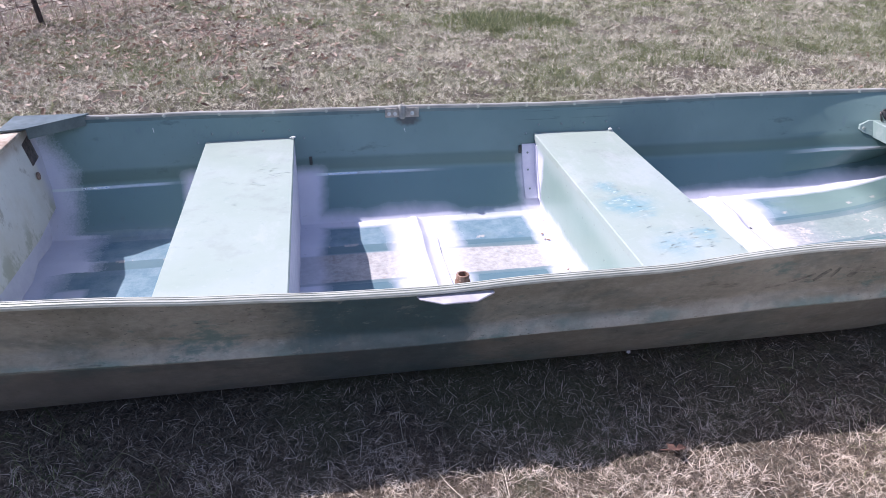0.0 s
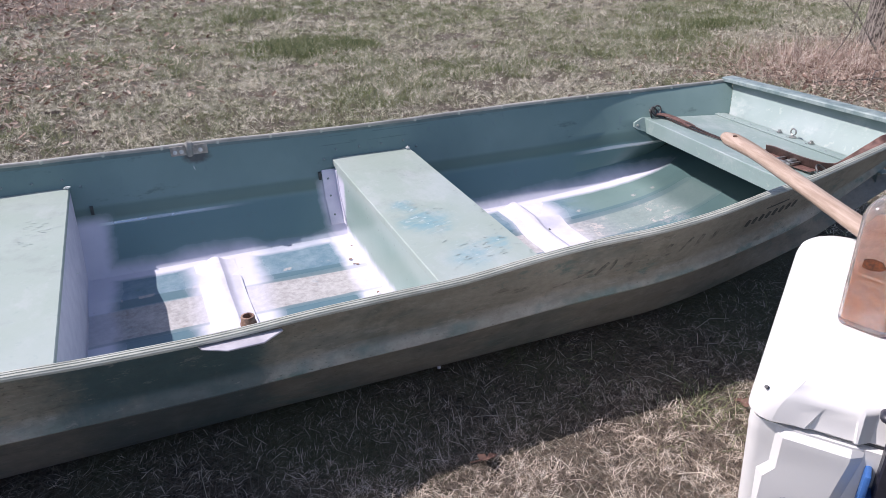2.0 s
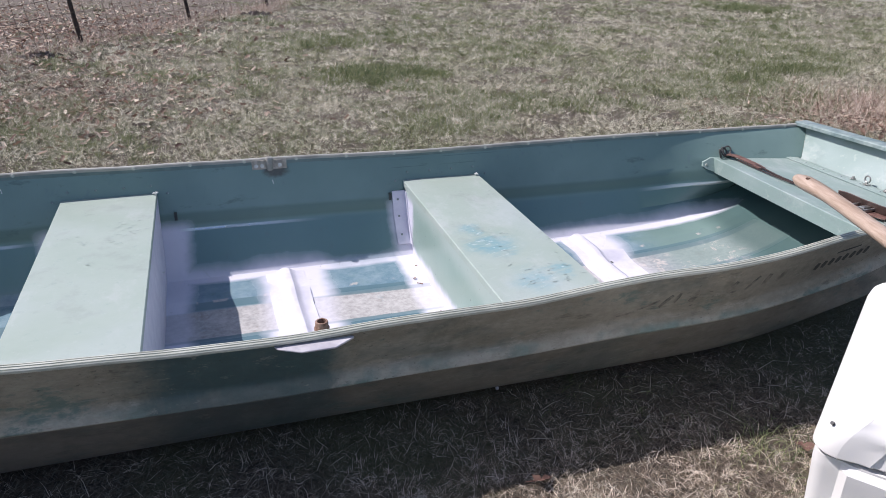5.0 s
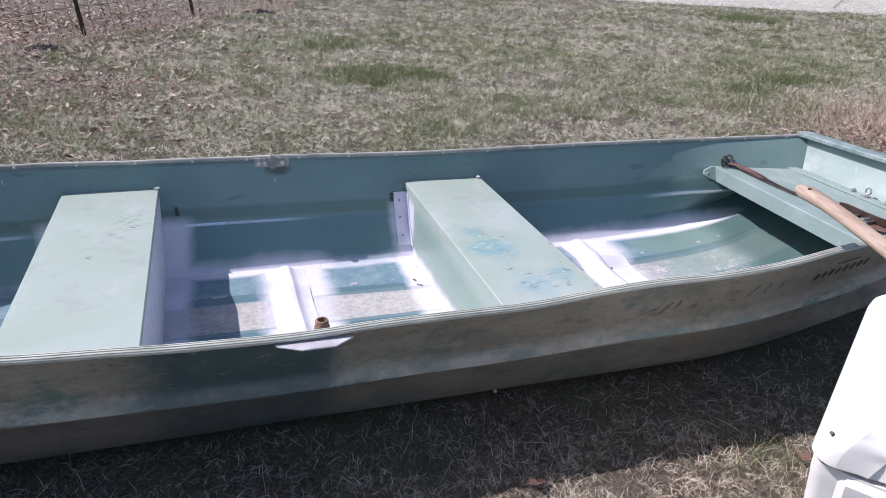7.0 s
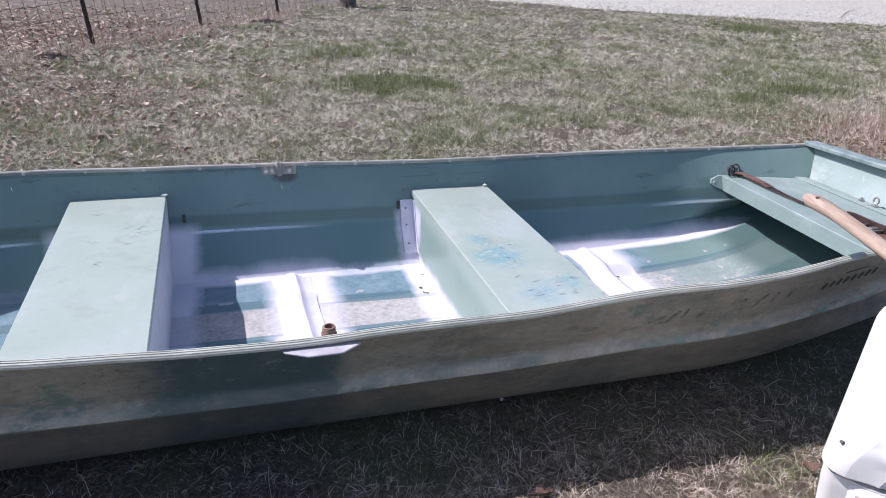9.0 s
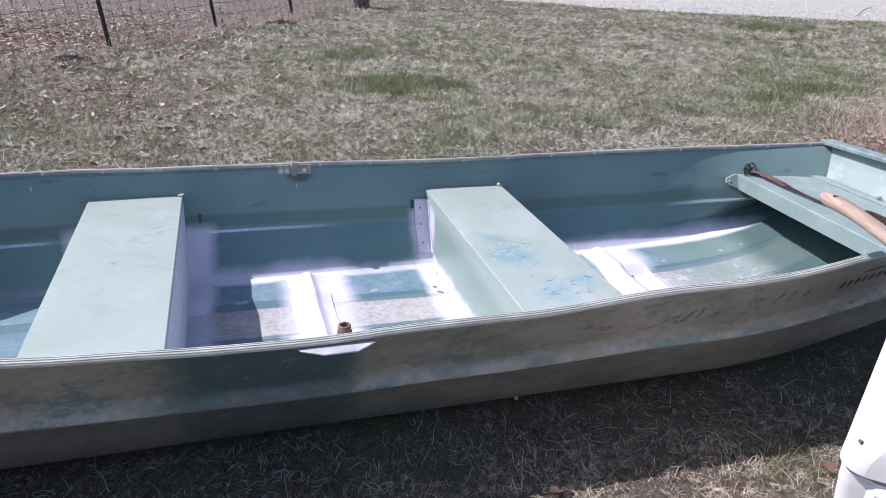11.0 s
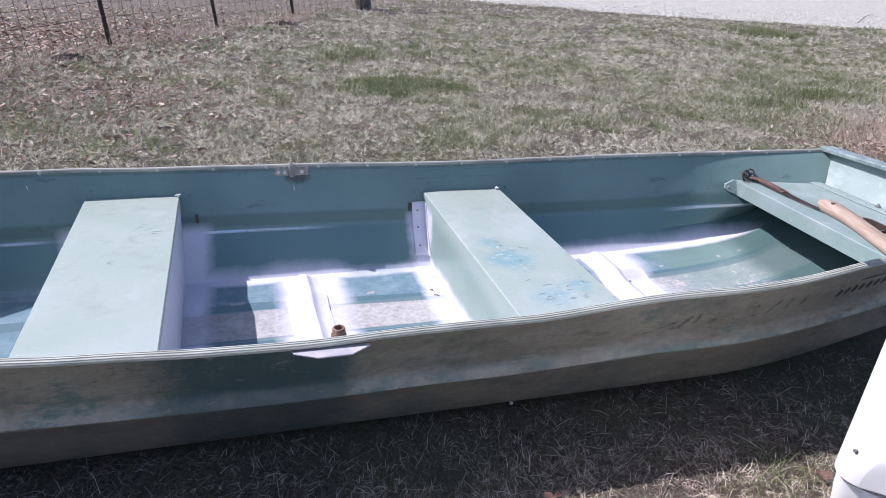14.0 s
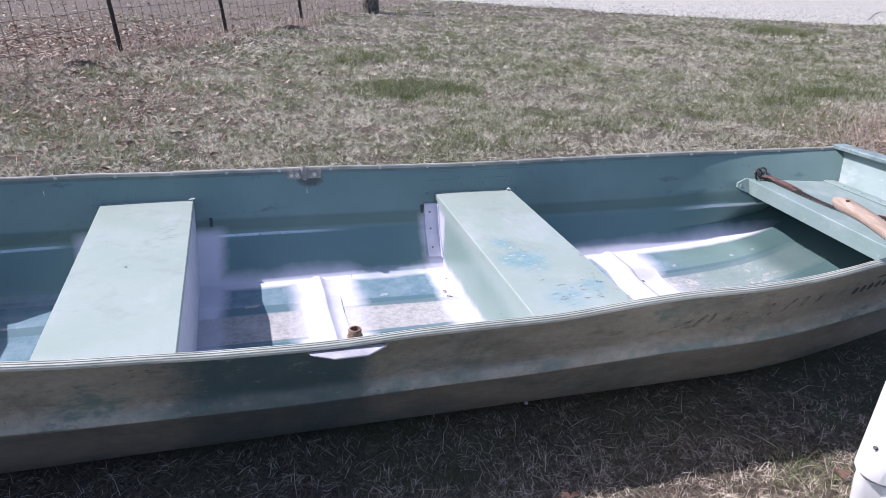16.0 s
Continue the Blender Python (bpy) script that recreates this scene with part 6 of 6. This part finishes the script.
def strands(name, x, y, az, length, width, lift, mat, label, category):
    """Many straight tapered blades in one mesh, three points each."""
    n = len(x)
    p0 = np.stack([x, y, np.full(n, -0.004)], 1)
    cl = np.cos(lift)
    p1 = p0 + np.stack([np.cos(az) * cl, np.sin(az) * cl, np.sin(lift)], 1) * length[:, None]
    roll = RNG.uniform(-0.9, 0.9, n)
    side = np.stack([-np.sin(az) * np.cos(roll), np.cos(az) * np.cos(roll), np.sin(roll)], 1) * (width / 2)[:, None]
    v = np.stack([p0 - side, p0 + side, p1], 1).reshape(-1, 3)
    me = bpy.data.meshes.new(name)
    me.vertices.add(3 * n)
    me.vertices.foreach_set("co", v.astype(np.float32).ravel())
    me.loops.add(3 * n)
    me.loops.foreach_set("vertex_index", np.arange(3 * n, dtype=np.int32))
    me.polygons.add(n)
    me.polygons.foreach_set("loop_start", np.arange(0, 3 * n, 3, dtype=np.int32))
    me.update(calc_edges=True)
    me.materials.append(mat)
    return tagged(new(name, me), label, category, kind="stuff")


def spread(count, x0, x1, y0, y1):
    return RNG.uniform(x0, x1, count), RNG.uniform(y0, y1, count)


def lawn_spread(count, y0, y1):
    """Points on the lawn behind the boat, which widens away from it."""
    y = y0 + (y1 - y0) * RNG.random(count) ** (0.85 if y0 < 3 else 0.95)
    a, b = -0.9 - 0.43 * (y + 2), 0.5 + 1.75 * (y + 2)
    return a + (b - a) * RNG.random(count), y


def free(x, y):
    """Where grass may stand: not under the boat's floor, in the cooler, on the road, thin by the trees and behind the fence."""
    ok = ~((np.abs(y) < 0.43) & (x > -1.27) & (x < 1.55))
    cx, cy = (x - 0.669) * 0.6 - (y + 1.273) * 0.8, (x - 0.669) * 0.8 + (y + 1.273) * 0.6
    ok &= ~((cx > 0.03) & (cx < 0.80) & (cy > 0.04) & (cy < 0.61))
    ex, ey = [p[0] for p in ROAD_EDGE], [p[1] for p in ROAD_EDGE]
    ok &= y < np.interp(x, ex, ey) + 0.05
    bare = np.exp(-(((x - 4.9) / 1.35) ** 2 + ((y - 1.3) / 0.85) ** 2))
    bare = np.maximum(bare, 0.92 * np.clip((y - 1.62 * x - 8.5) / 0.7, 0, 1))
    return ok & (RNG.random(len(x)) > 0.88 * bare)


MESH = RNG.random((512, 512))


def gaps(x, y, cell):
    """A smooth random field with the given grain, 0 to 1."""
    total = 0.0
    for size, share in ((cell, 0.6), (cell * 0.45, 0.4)):
        u, v = x / size + 37.3, y / size + 11.9
        i, j = np.floor(u).astype(int), np.floor(v).astype(int)
        fu, fv = u - i, v - j
        i, j, i1, j1 = i % 512, j % 512, (i + 1) % 512, (j + 1) % 512
        total = total + share * ((MESH[i, j] * (1 - fu) + MESH[i1, j] * fu) * (1 - fv) + (MESH[i, j1] * (1 - fu) + MESH[i1, j1] * fu) * fv)
    return total


def clumpy(x, y, scale, cut):
    v = np.sin(x * scale + 1.7 * np.sin(y * scale * 0.7)) + np.sin(y * scale * 1.3 + 1.9 * np.sin(x * scale * 0.6 + 1)) + 0.8 * np.sin((x + y) * scale * 2.3)
    return v + RNG.normal(0, 0.8, len(x)) > cut


def tufted(x, y, tx, ty, share, wide):
    """Gathers a share of the points round the tufts; blades of a tuft lean outwards."""
    n = len(x)
    pick = RNG.integers(0, len(tx), n)
    ox, oy = RNG.normal(0, wide, n), RNG.normal(0, wide, n)
    into = RNG.random(n) < share
    az = np.where(into, np.arctan2(oy, ox) + RNG.normal(0, 0.7, n), RNG.uniform(0, math.tau, n))
    return np.where(into, tx[pick] + ox, x), np.where(into, ty[pick] + oy, y), az


def lay(rows):
    return tuple(np.concatenate(v) for v in zip(*rows))


# the lawn behind the boat, finest near it
LAWN = ((350000, 0.42, 2.0, 0.036, 0.0022), (380000, 2.0, 4.0, 0.044, 0.0031), (360000, 4.0, 7.0, 0.048, 0.0050), (260000, 7.0, 11.0, 0.052, 0.0080), (110000, 11.0, 18.0, 0.060, 0.0120))
dry, fresh = [], []
for count, y0, y1, L, w in LAWN:
    px, py = lawn_spread(count, y0, y1)
    tx, ty = lawn_spread(count // 40, y0, y1)
    px, py, az = tufted(px, py, tx, ty, 0.6, 0.55 * L)
    keep = free(px, py) & (RNG.random(count) < np.clip((gaps(px, py, 0.075 + 0.014 * y0) - 0.38) / 0.10, 0.06, 1))
    px, py, az = px[keep], py[keep], az[keep]
    dry.append((px, py, az, L * np.minimum(RNG.lognormal(0, 0.45, len(px)), 2.2), w * RNG.uniform(0.5, 1.4, len(px)), np.abs(RNG.normal(0.30, 0.40, len(px)))))
    count = count // 6
    px, py = lawn_spread(count, y0, y1)
    tx, ty = lawn_spread(count // 22, y0, y1)
    patch = clumpy(tx, ty, 2.3, 0.3)
    px, py, az = tufted(px, py, tx[patch], ty[patch], 0.93, 0.8 * L)
    keep = free(px, py)
    px, py, az = px[keep], py[keep], az[keep]
    fresh.append((px, py, az, 1.15 * L * RNG.lognormal(0, 0.35, len(px)), w * RNG.uniform(0.6, 1.3, len(px)), RNG.uniform(0.2, 1.2 - 0.07 * y0, len(px))))
# rough grass all round, out to the sides and behind the camera
for count, x0, x1, y0, y1, L, w in ((150000, -6.0, 9.0, -5.5, -1.35, 0.05, 0.0050), (66000, -6.0, -1.30, -1.5, 0.8, 0.045, 0.0042), (60000, -7.0, -1.6, 0.4, 6.0, 0.048, 0.0050), (50000, 5.0, 10.0, -1.5, 4.0, 0.05, 0.005), (36000, 2.15, 5.5, -1.5, 0.6, 0.042, 0.0032)):
    px, py = spread(count, x0, x1, y0, y1)
    keep = free(px, py)
    px, py = px[keep], py[keep]
    dry.append((px, py, RNG.uniform(0, math.tau, len(px)), L * RNG.lognormal(0, 0.4, len(px)), np.full(len(px), w), np.abs(RNG.normal(0.3, 0.4, len(px)))))
strands("dry_grass", *lay(dry), STRAW, "matted dry straw-coloured lawn with faded green patches", "grass")
# thick green patches
for cx, cy, sx, sy, count, L in ((1.12, 4.20, 0.20, 0.20, 8000, 0.052), (1.62, 4.10, 0.10, 0.13, 2200, 0.052), (8.35, 8.45, 0.30, 0.34, 4500, 0.08), (4.95, 3.55, 0.30, 0.16, 2600, 0.09), (4.30, 3.25, 0.16, 0.10, 900, 0.08), (-1.20, 1.55, 0.30, 0.10, 1900, 0.06), (-0.5, 1.30, 0.18, 0.08, 700, 0.06), (2.1, 6.6, 0.8, 0.4, 3500, 0.045),
                                 (5.4, 4.4, 0.8, 0.5, 5500, 0.05), (7.6, 5.9, 1.3, 0.7, 4500, 0.05), (2.4, 2.75, 0.35, 0.12, 1600, 0.055), (1.4, 6.0, 0.5, 0.25, 2500, 0.06)):
    px, py = RNG.normal(cx, sx, count), RNG.normal(cy, sy, count)
    px, py, az = tufted(px, py, RNG.normal(cx, sx, count // 70), RNG.normal(cy, sy, count // 70), 0.8, 0.035)
    fresh.append((px, py, az, L * RNG.lognormal(0, 0.3, count), np.full(count, 0.0022 + 0.0005 * cy), RNG.uniform(0.5, 1.3, count)))
strands("green_grass", *lay(fresh), GREEN, "thin tufts of green spring grass", "grass")

# the thin matted grass in front of the boat and by the bow
front = []
for count, x0, x1, y0, y1, L, w in ((375000, -2.05, 2.85, -1.72, -0.36, 0.026, 0.0012), (45000, 2.2, 6.5, -1.6, 0.8, 0.042, 0.0022)):
    px, py = spread(count, x0, x1, y0, y1)
    tx, ty = spread(count // 30, x0, x1, y0, y1)
    px, py, az = tufted(px, py, tx, ty, 0.65, 0.8 * L)
    keep = free(px, py)
    keep &= RNG.random(count) < (0.20 + 0.80 * np.clip((-0.57 - py) / 0.26, 0, 1) + (px > 2.3)) * np.clip((gaps(px, py, 0.06) - 0.33) / 0.14, 0.12, 1)
    rim = np.minimum(np.minimum(px - x0, x1 - px) / 0.40, (py - y0) / 0.32)
    keep &= RNG.random(count) < rim + 0.5 * (gaps(px, py, 0.25) - 0.5)
    px, py = px[keep], py[keep]
    front.append((px, py, L * np.minimum(RNG.lognormal(0, 0.5, len(px)), 2.2), w * RNG.uniform(0.6, 1.4, len(px)), np.abs(RNG.normal(0.44, 0.36, len(px)))))
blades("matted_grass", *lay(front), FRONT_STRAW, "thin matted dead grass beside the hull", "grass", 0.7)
px, py = spread(9000, -1.9, 2.6, -1.45, -0.4)
keep = free(px, py) & clumpy(px, py, 3.1, 1.3)
px, py = np.concatenate([px[keep], RNG.normal(1.05, 0.10, 160)]), np.concatenate([py[keep], RNG.normal(-0.85, 0.05, 160)])
blades("green_sprouts", px, py, 0.05 * RNG.lognormal(0, 0.35, len(px)), np.full(len(px), 0.0019), RNG.uniform(0.3, 1.1, len(px)), GREEN, "sparse green blades in the dead grass", "grass", 0.7)

# long loose straws lying on the lawn in front of and behind the boat
sx, sy = np.concatenate([RNG.uniform(-1.8, 2.4, 1100), RNG.uniform(-2.5, 5.0, 1500)]), np.concatenate([-1.4 + 0.9 * RNG.random(1100) ** 1.3, RNG.uniform(0.7, 3.4, 1500)])
keep = free(sx, sy)
sx, sy = sx[keep], sy[keep]
blades("loose_straw", sx, sy, RNG.uniform(0.05, 0.12, len(sx)), np.where(sy < 0, 0.0017, 0.0022), RNG.uniform(0.02, 0.5, len(sx)), PALE_STRAW, "long loose pale straws on the lawn", "straw", 0.35)

# tall dry stems round the tree
n = 5200
bx, by = RNG.normal(4.55, 0.42, n), RNG.normal(1.90, 0.33, n)
fx = RNG.uniform(-3.2, 1.2, 2600)
fx, fy = np.concatenate([fx, RNG.normal(0.75, 0.12, 500)]), np.concatenate([1.62 * fx + 8.55 + RNG.normal(0, 0.16, 2600), RNG.normal(9.55, 0.14, 500)])
bx, by, n = np.concatenate([bx, fx]), np.concatenate([by, fy]), n + len(fx)
blades("dry_brush", bx, by, RNG.uniform(0.06, 0.24, n), np.full(n, 0.0034), np.abs(RNG.normal(0.5, 0.5, n)), BRUSH, "pinkish-brown dry weed stems by tree and fence", "brush", 0.35)


def leaf_litter():
    bm = bmesh.new()
    rng = random.Random(11)
    spots = [(rng.gauss(-1.3, 0.75), rng.gauss(3.9, 0.7), rng.uniform(0.010, 0.022)) for _ in range(420)]
    spots += [(rng.gauss(-2.2, 0.7), rng.gauss(3.3, 0.8), rng.uniform(0.010, 0.020)) for _ in range(500)]
    spots += [(rng.gauss(-2.0, 1.0), rng.gauss(7.3, 1.3), rng.uniform(0.016, 0.034)) for _ in range(650)]
    spots += [(rng.gauss(4.8, 0.8), rng.gauss(1.4, 0.55), rng.uniform(0.005, 0.014)) for _ in range(5200)]
    spots += [(rng.gauss(4.65, 0.5), rng.gauss(1.62, 0.3), rng.uniform(0.014, 0.026)) for _ in range(260)]
    spots += [(rng.gauss(-0.9, 0.65), rng.gauss(3.6, 0.75), rng.uniform(0.010, 0.024)) for _ in range(650)]
    spots += [(rng.gauss(-2.4, 1.3), rng.gauss(7.6, 1.6), rng.uniform(0.016, 0.034)) for _ in range(1700)]
    spots += [(rng.uniform(-2, 6), rng.uniform(0.7, 6.5), rng.uniform(0.010, 0.020)) for _ in range(60)]
    for x, y, s in spots:
        m = pose(x, y, 0.012 + rng.uniform(0, 0.02), rng.uniform(-35, 35), rng.uniform(-35, 35), rng.uniform(0, 360))
        o = [(-1.3, 0), (-0.5, 0.55), (0.2, 0.5), (0.9, 0.65), (1.4, 0.1), (0.7, -0.5), (0.0, -0.4), (-0.6, -0.6)]
        vs = [bm.verts.new(m @ Vector((a * s, b * s, 0.35 * s * b * b))) for a, b in o]
        mid = bm.verts.new(m @ Vector((0, 0, -0.12 * s)))
        for k in range(8):
            bm.faces.new((vs[k], vs[(k + 1) % 8], mid))
    me = mesh_of(bm, "leaf_litter", grass_mat("leaf_litter", ((0.0, (0.085, 0.045, 0.034)), (1.0, (0.78, 0.66, 0.54)), (0.55, (0.33, 0.215, 0.160))), 0.7))
    tagged(new("leaf_litter", me), "scattered curled brown leaves on the lawn", "leaves", kind="stuff")


leaf_litter()


def dry_leaf(x, y, s, turn, seed):
    rng = random.Random(seed)
    bm = bmesh.new()
    m = pose(x, y, 0.014, rng.uniform(-20, 20), rng.uniform(-20, 20), turn)
    ring = []
    for k in range(18):
        a = k * math.tau / 18
        r = s * (0.75 + 0.32 * math.cos(3 * a) + rng.uniform(-0.1, 0.1))
        ring.append(bm.verts.new(m @ Vector((1.25 * r * math.cos(a), 0.8 * r * math.sin(a), 0.4 * abs(r * math.sin(a)) + 0.004 * rng.uniform(-1, 1)))))
    mid = bm.verts.new(m @ Vector((0, 0, 0)))
    for k in range(18):
        bm.faces.new((ring[k], ring[(k + 1) % 18], mid))
    tube(bm, [m @ Vector((-s, 0, 0.002)), m @ Vector((-2.0 * s, 0.2 * s, 0.004))], 0.0012, 4)
    tagged(new("dry_leaf", mesh_of(bm, "dry_leaf", LEAF, 60)), "curled red-brown dry leaf on the grass", "leaf", "leaves on the grass")


for args in ((0.457, -0.795, 0.025, 20, 1), (0.335, -0.985, 0.012, 70, 2), (1.131, -0.876, 0.02, 110, 3), (2.48, 3.54, 0.035, 30, 4), (0.12, -0.93, 0.011, 140, 7)):
    dry_leaf(*args)

for i, pts in enumerate(([(4.15, 1.25, 0.02), (4.45, 1.45, 0.05), (4.75, 1.40, 0.04), (5.0, 1.55, 0.03)], [(3.9, 1.5, 0.015), (4.3, 1.35, 0.03), (4.8, 1.20, 0.02)], [(4.55, 1.9, 0.02), (4.62, 1.85, 0.22), (4.60, 1.80, 0.45)], [(4.9, 1.75, 0.0), (4.8, 1.95, 0.3), (4.7, 2.15, 0.5)])):
    bm = bmesh.new()
    tube(bm, pts, [0.006, 0.005, 0.004, 0.003][:len(pts)], 6)
    tagged(new("twig", mesh_of(bm, "twig", BARK, 60)), "thin bare grey twig", "twig", "twigs by the tree")
bm = bmesh.new()
bmesh.ops.create_icosphere(bm, subdivisions=1, radius=0.006, matrix=pose(0.492, -0.425, 0.012))
tagged(new("pebble", mesh_of(bm, "pebble", PRIMER, 60)), "tiny white pebble at the edge of the hull", "pebble")


# ---- loose stones along the gravel drive, debris by the fence ----
def gravel_stones():
    bm = bmesh.new()
    rng = random.Random(21)
    for _ in range(4500):
        x = rng.uniform(-1.0, 15.0)
        y = road_y(x) + abs(rng.gauss(0.0, 2.0)) - 0.12
        r = rng.uniform(0.010, 0.030)
        m = pose(x, y, 0.012, rng.uniform(0, 360), rng.uniform(0, 360), 0)
        top = [m @ Vector((r * rng.uniform(0.7, 1.2) * a, r * rng.uniform(0.6, 1.1) * b, r * 0.7 * c)) for a, b, c in ((1, 0, 0), (-1, 0, 0), (0, 1, 0), (0, -1, 0), (0, 0, 1), (0, 0, -1))]
        vs = [bm.verts.new(p) for p in top]
        for a, b in ((0, 2), (2, 1), (1, 3), (3, 0)):
            bm.faces.new((vs[a], vs[b], vs[4])), bm.faces.new((vs[b], vs[a], vs[5]))
    me = mesh_of(bm, "gravel_stones", grass_mat("gravel_stone", ((0.0, (0.34, 0.33, 0.29)), (1.0, (0.72, 0.71, 0.65)), (0.5, (0.54, 0.53, 0.47))), through_light=0))
    tagged(new("gravel_stones", me), "loose pale stones along the drive", "gravel", kind="stuff")


gravel_stones()


def debris(x, y, size, seed):
    """A low heap of folded leaves, each one a bent six-sided sheet."""
    rng = random.Random(seed)
    bm = bmesh.new()
    for _ in range(90):
        r, a = abs(rng.gauss(0, 0.62)), rng.uniform(0, math.tau)
        px, py = x + 1.5 * size * r * math.cos(a), y + 0.9 * size * r * math.sin(a)
        h = max(0.012, size * 0.5 * (1 - 0.7 * r) * rng.random())
        s = size * rng.uniform(0.16, 0.34)
        m = pose(px, py, h, rng.uniform(-70, 70), rng.uniform(-70, 70), rng.uniform(0, 360))
        rim = [bm.verts.new(m @ Vector((1.5 * s * math.cos(k * 1.047), s * math.sin(k * 1.047) * rng.uniform(0.7, 1.2), 0.6 * s * abs(math.sin(k * 1.047)) + rng.uniform(-0.1, 0.1) * s))) for k in range(6)]
        mid = bm.verts.new(m @ Vector((0, 0, 0)))
        for k in range(6):
            bm.faces.new((rim[k], rim[(k + 1) % 6], mid))
    ob = new("debris", mesh_of(bm, "debris", plain("damp_debris", (0.075, 0.058, 0.055), (0.34, 0.27, 0.235), 25, 0.8, 0.0, 0.8), 20))
    tagged(ob, "dark crumpled heap of wet leaves on the lawn", "debris", "heaps of wet leaves")


debris(-1.66, 5.72, 0.085, 2)
debris(0.55, 8.9, 0.085, 5)
# three small heaps added in place of dark bare patches in the lawn
debris(-0.90, 2.64, 0.030, 7)
debris(-0.62, 2.85, 0.022, 8)
debris(2.70, 3.02, 0.026, 9)
bm = bmesh.new()
tube(bm, [(12.0, 10.4, 0.03), (13.0, 11.3, 0.06), (14.2, 12.3, 0.05)], [0.010, 0.009, 0.006], 6)
tagged(new("twig", mesh_of(bm, "twig", BARK, 60)), "bare stick lying on the gravel", "twig", "twigs by the tree")
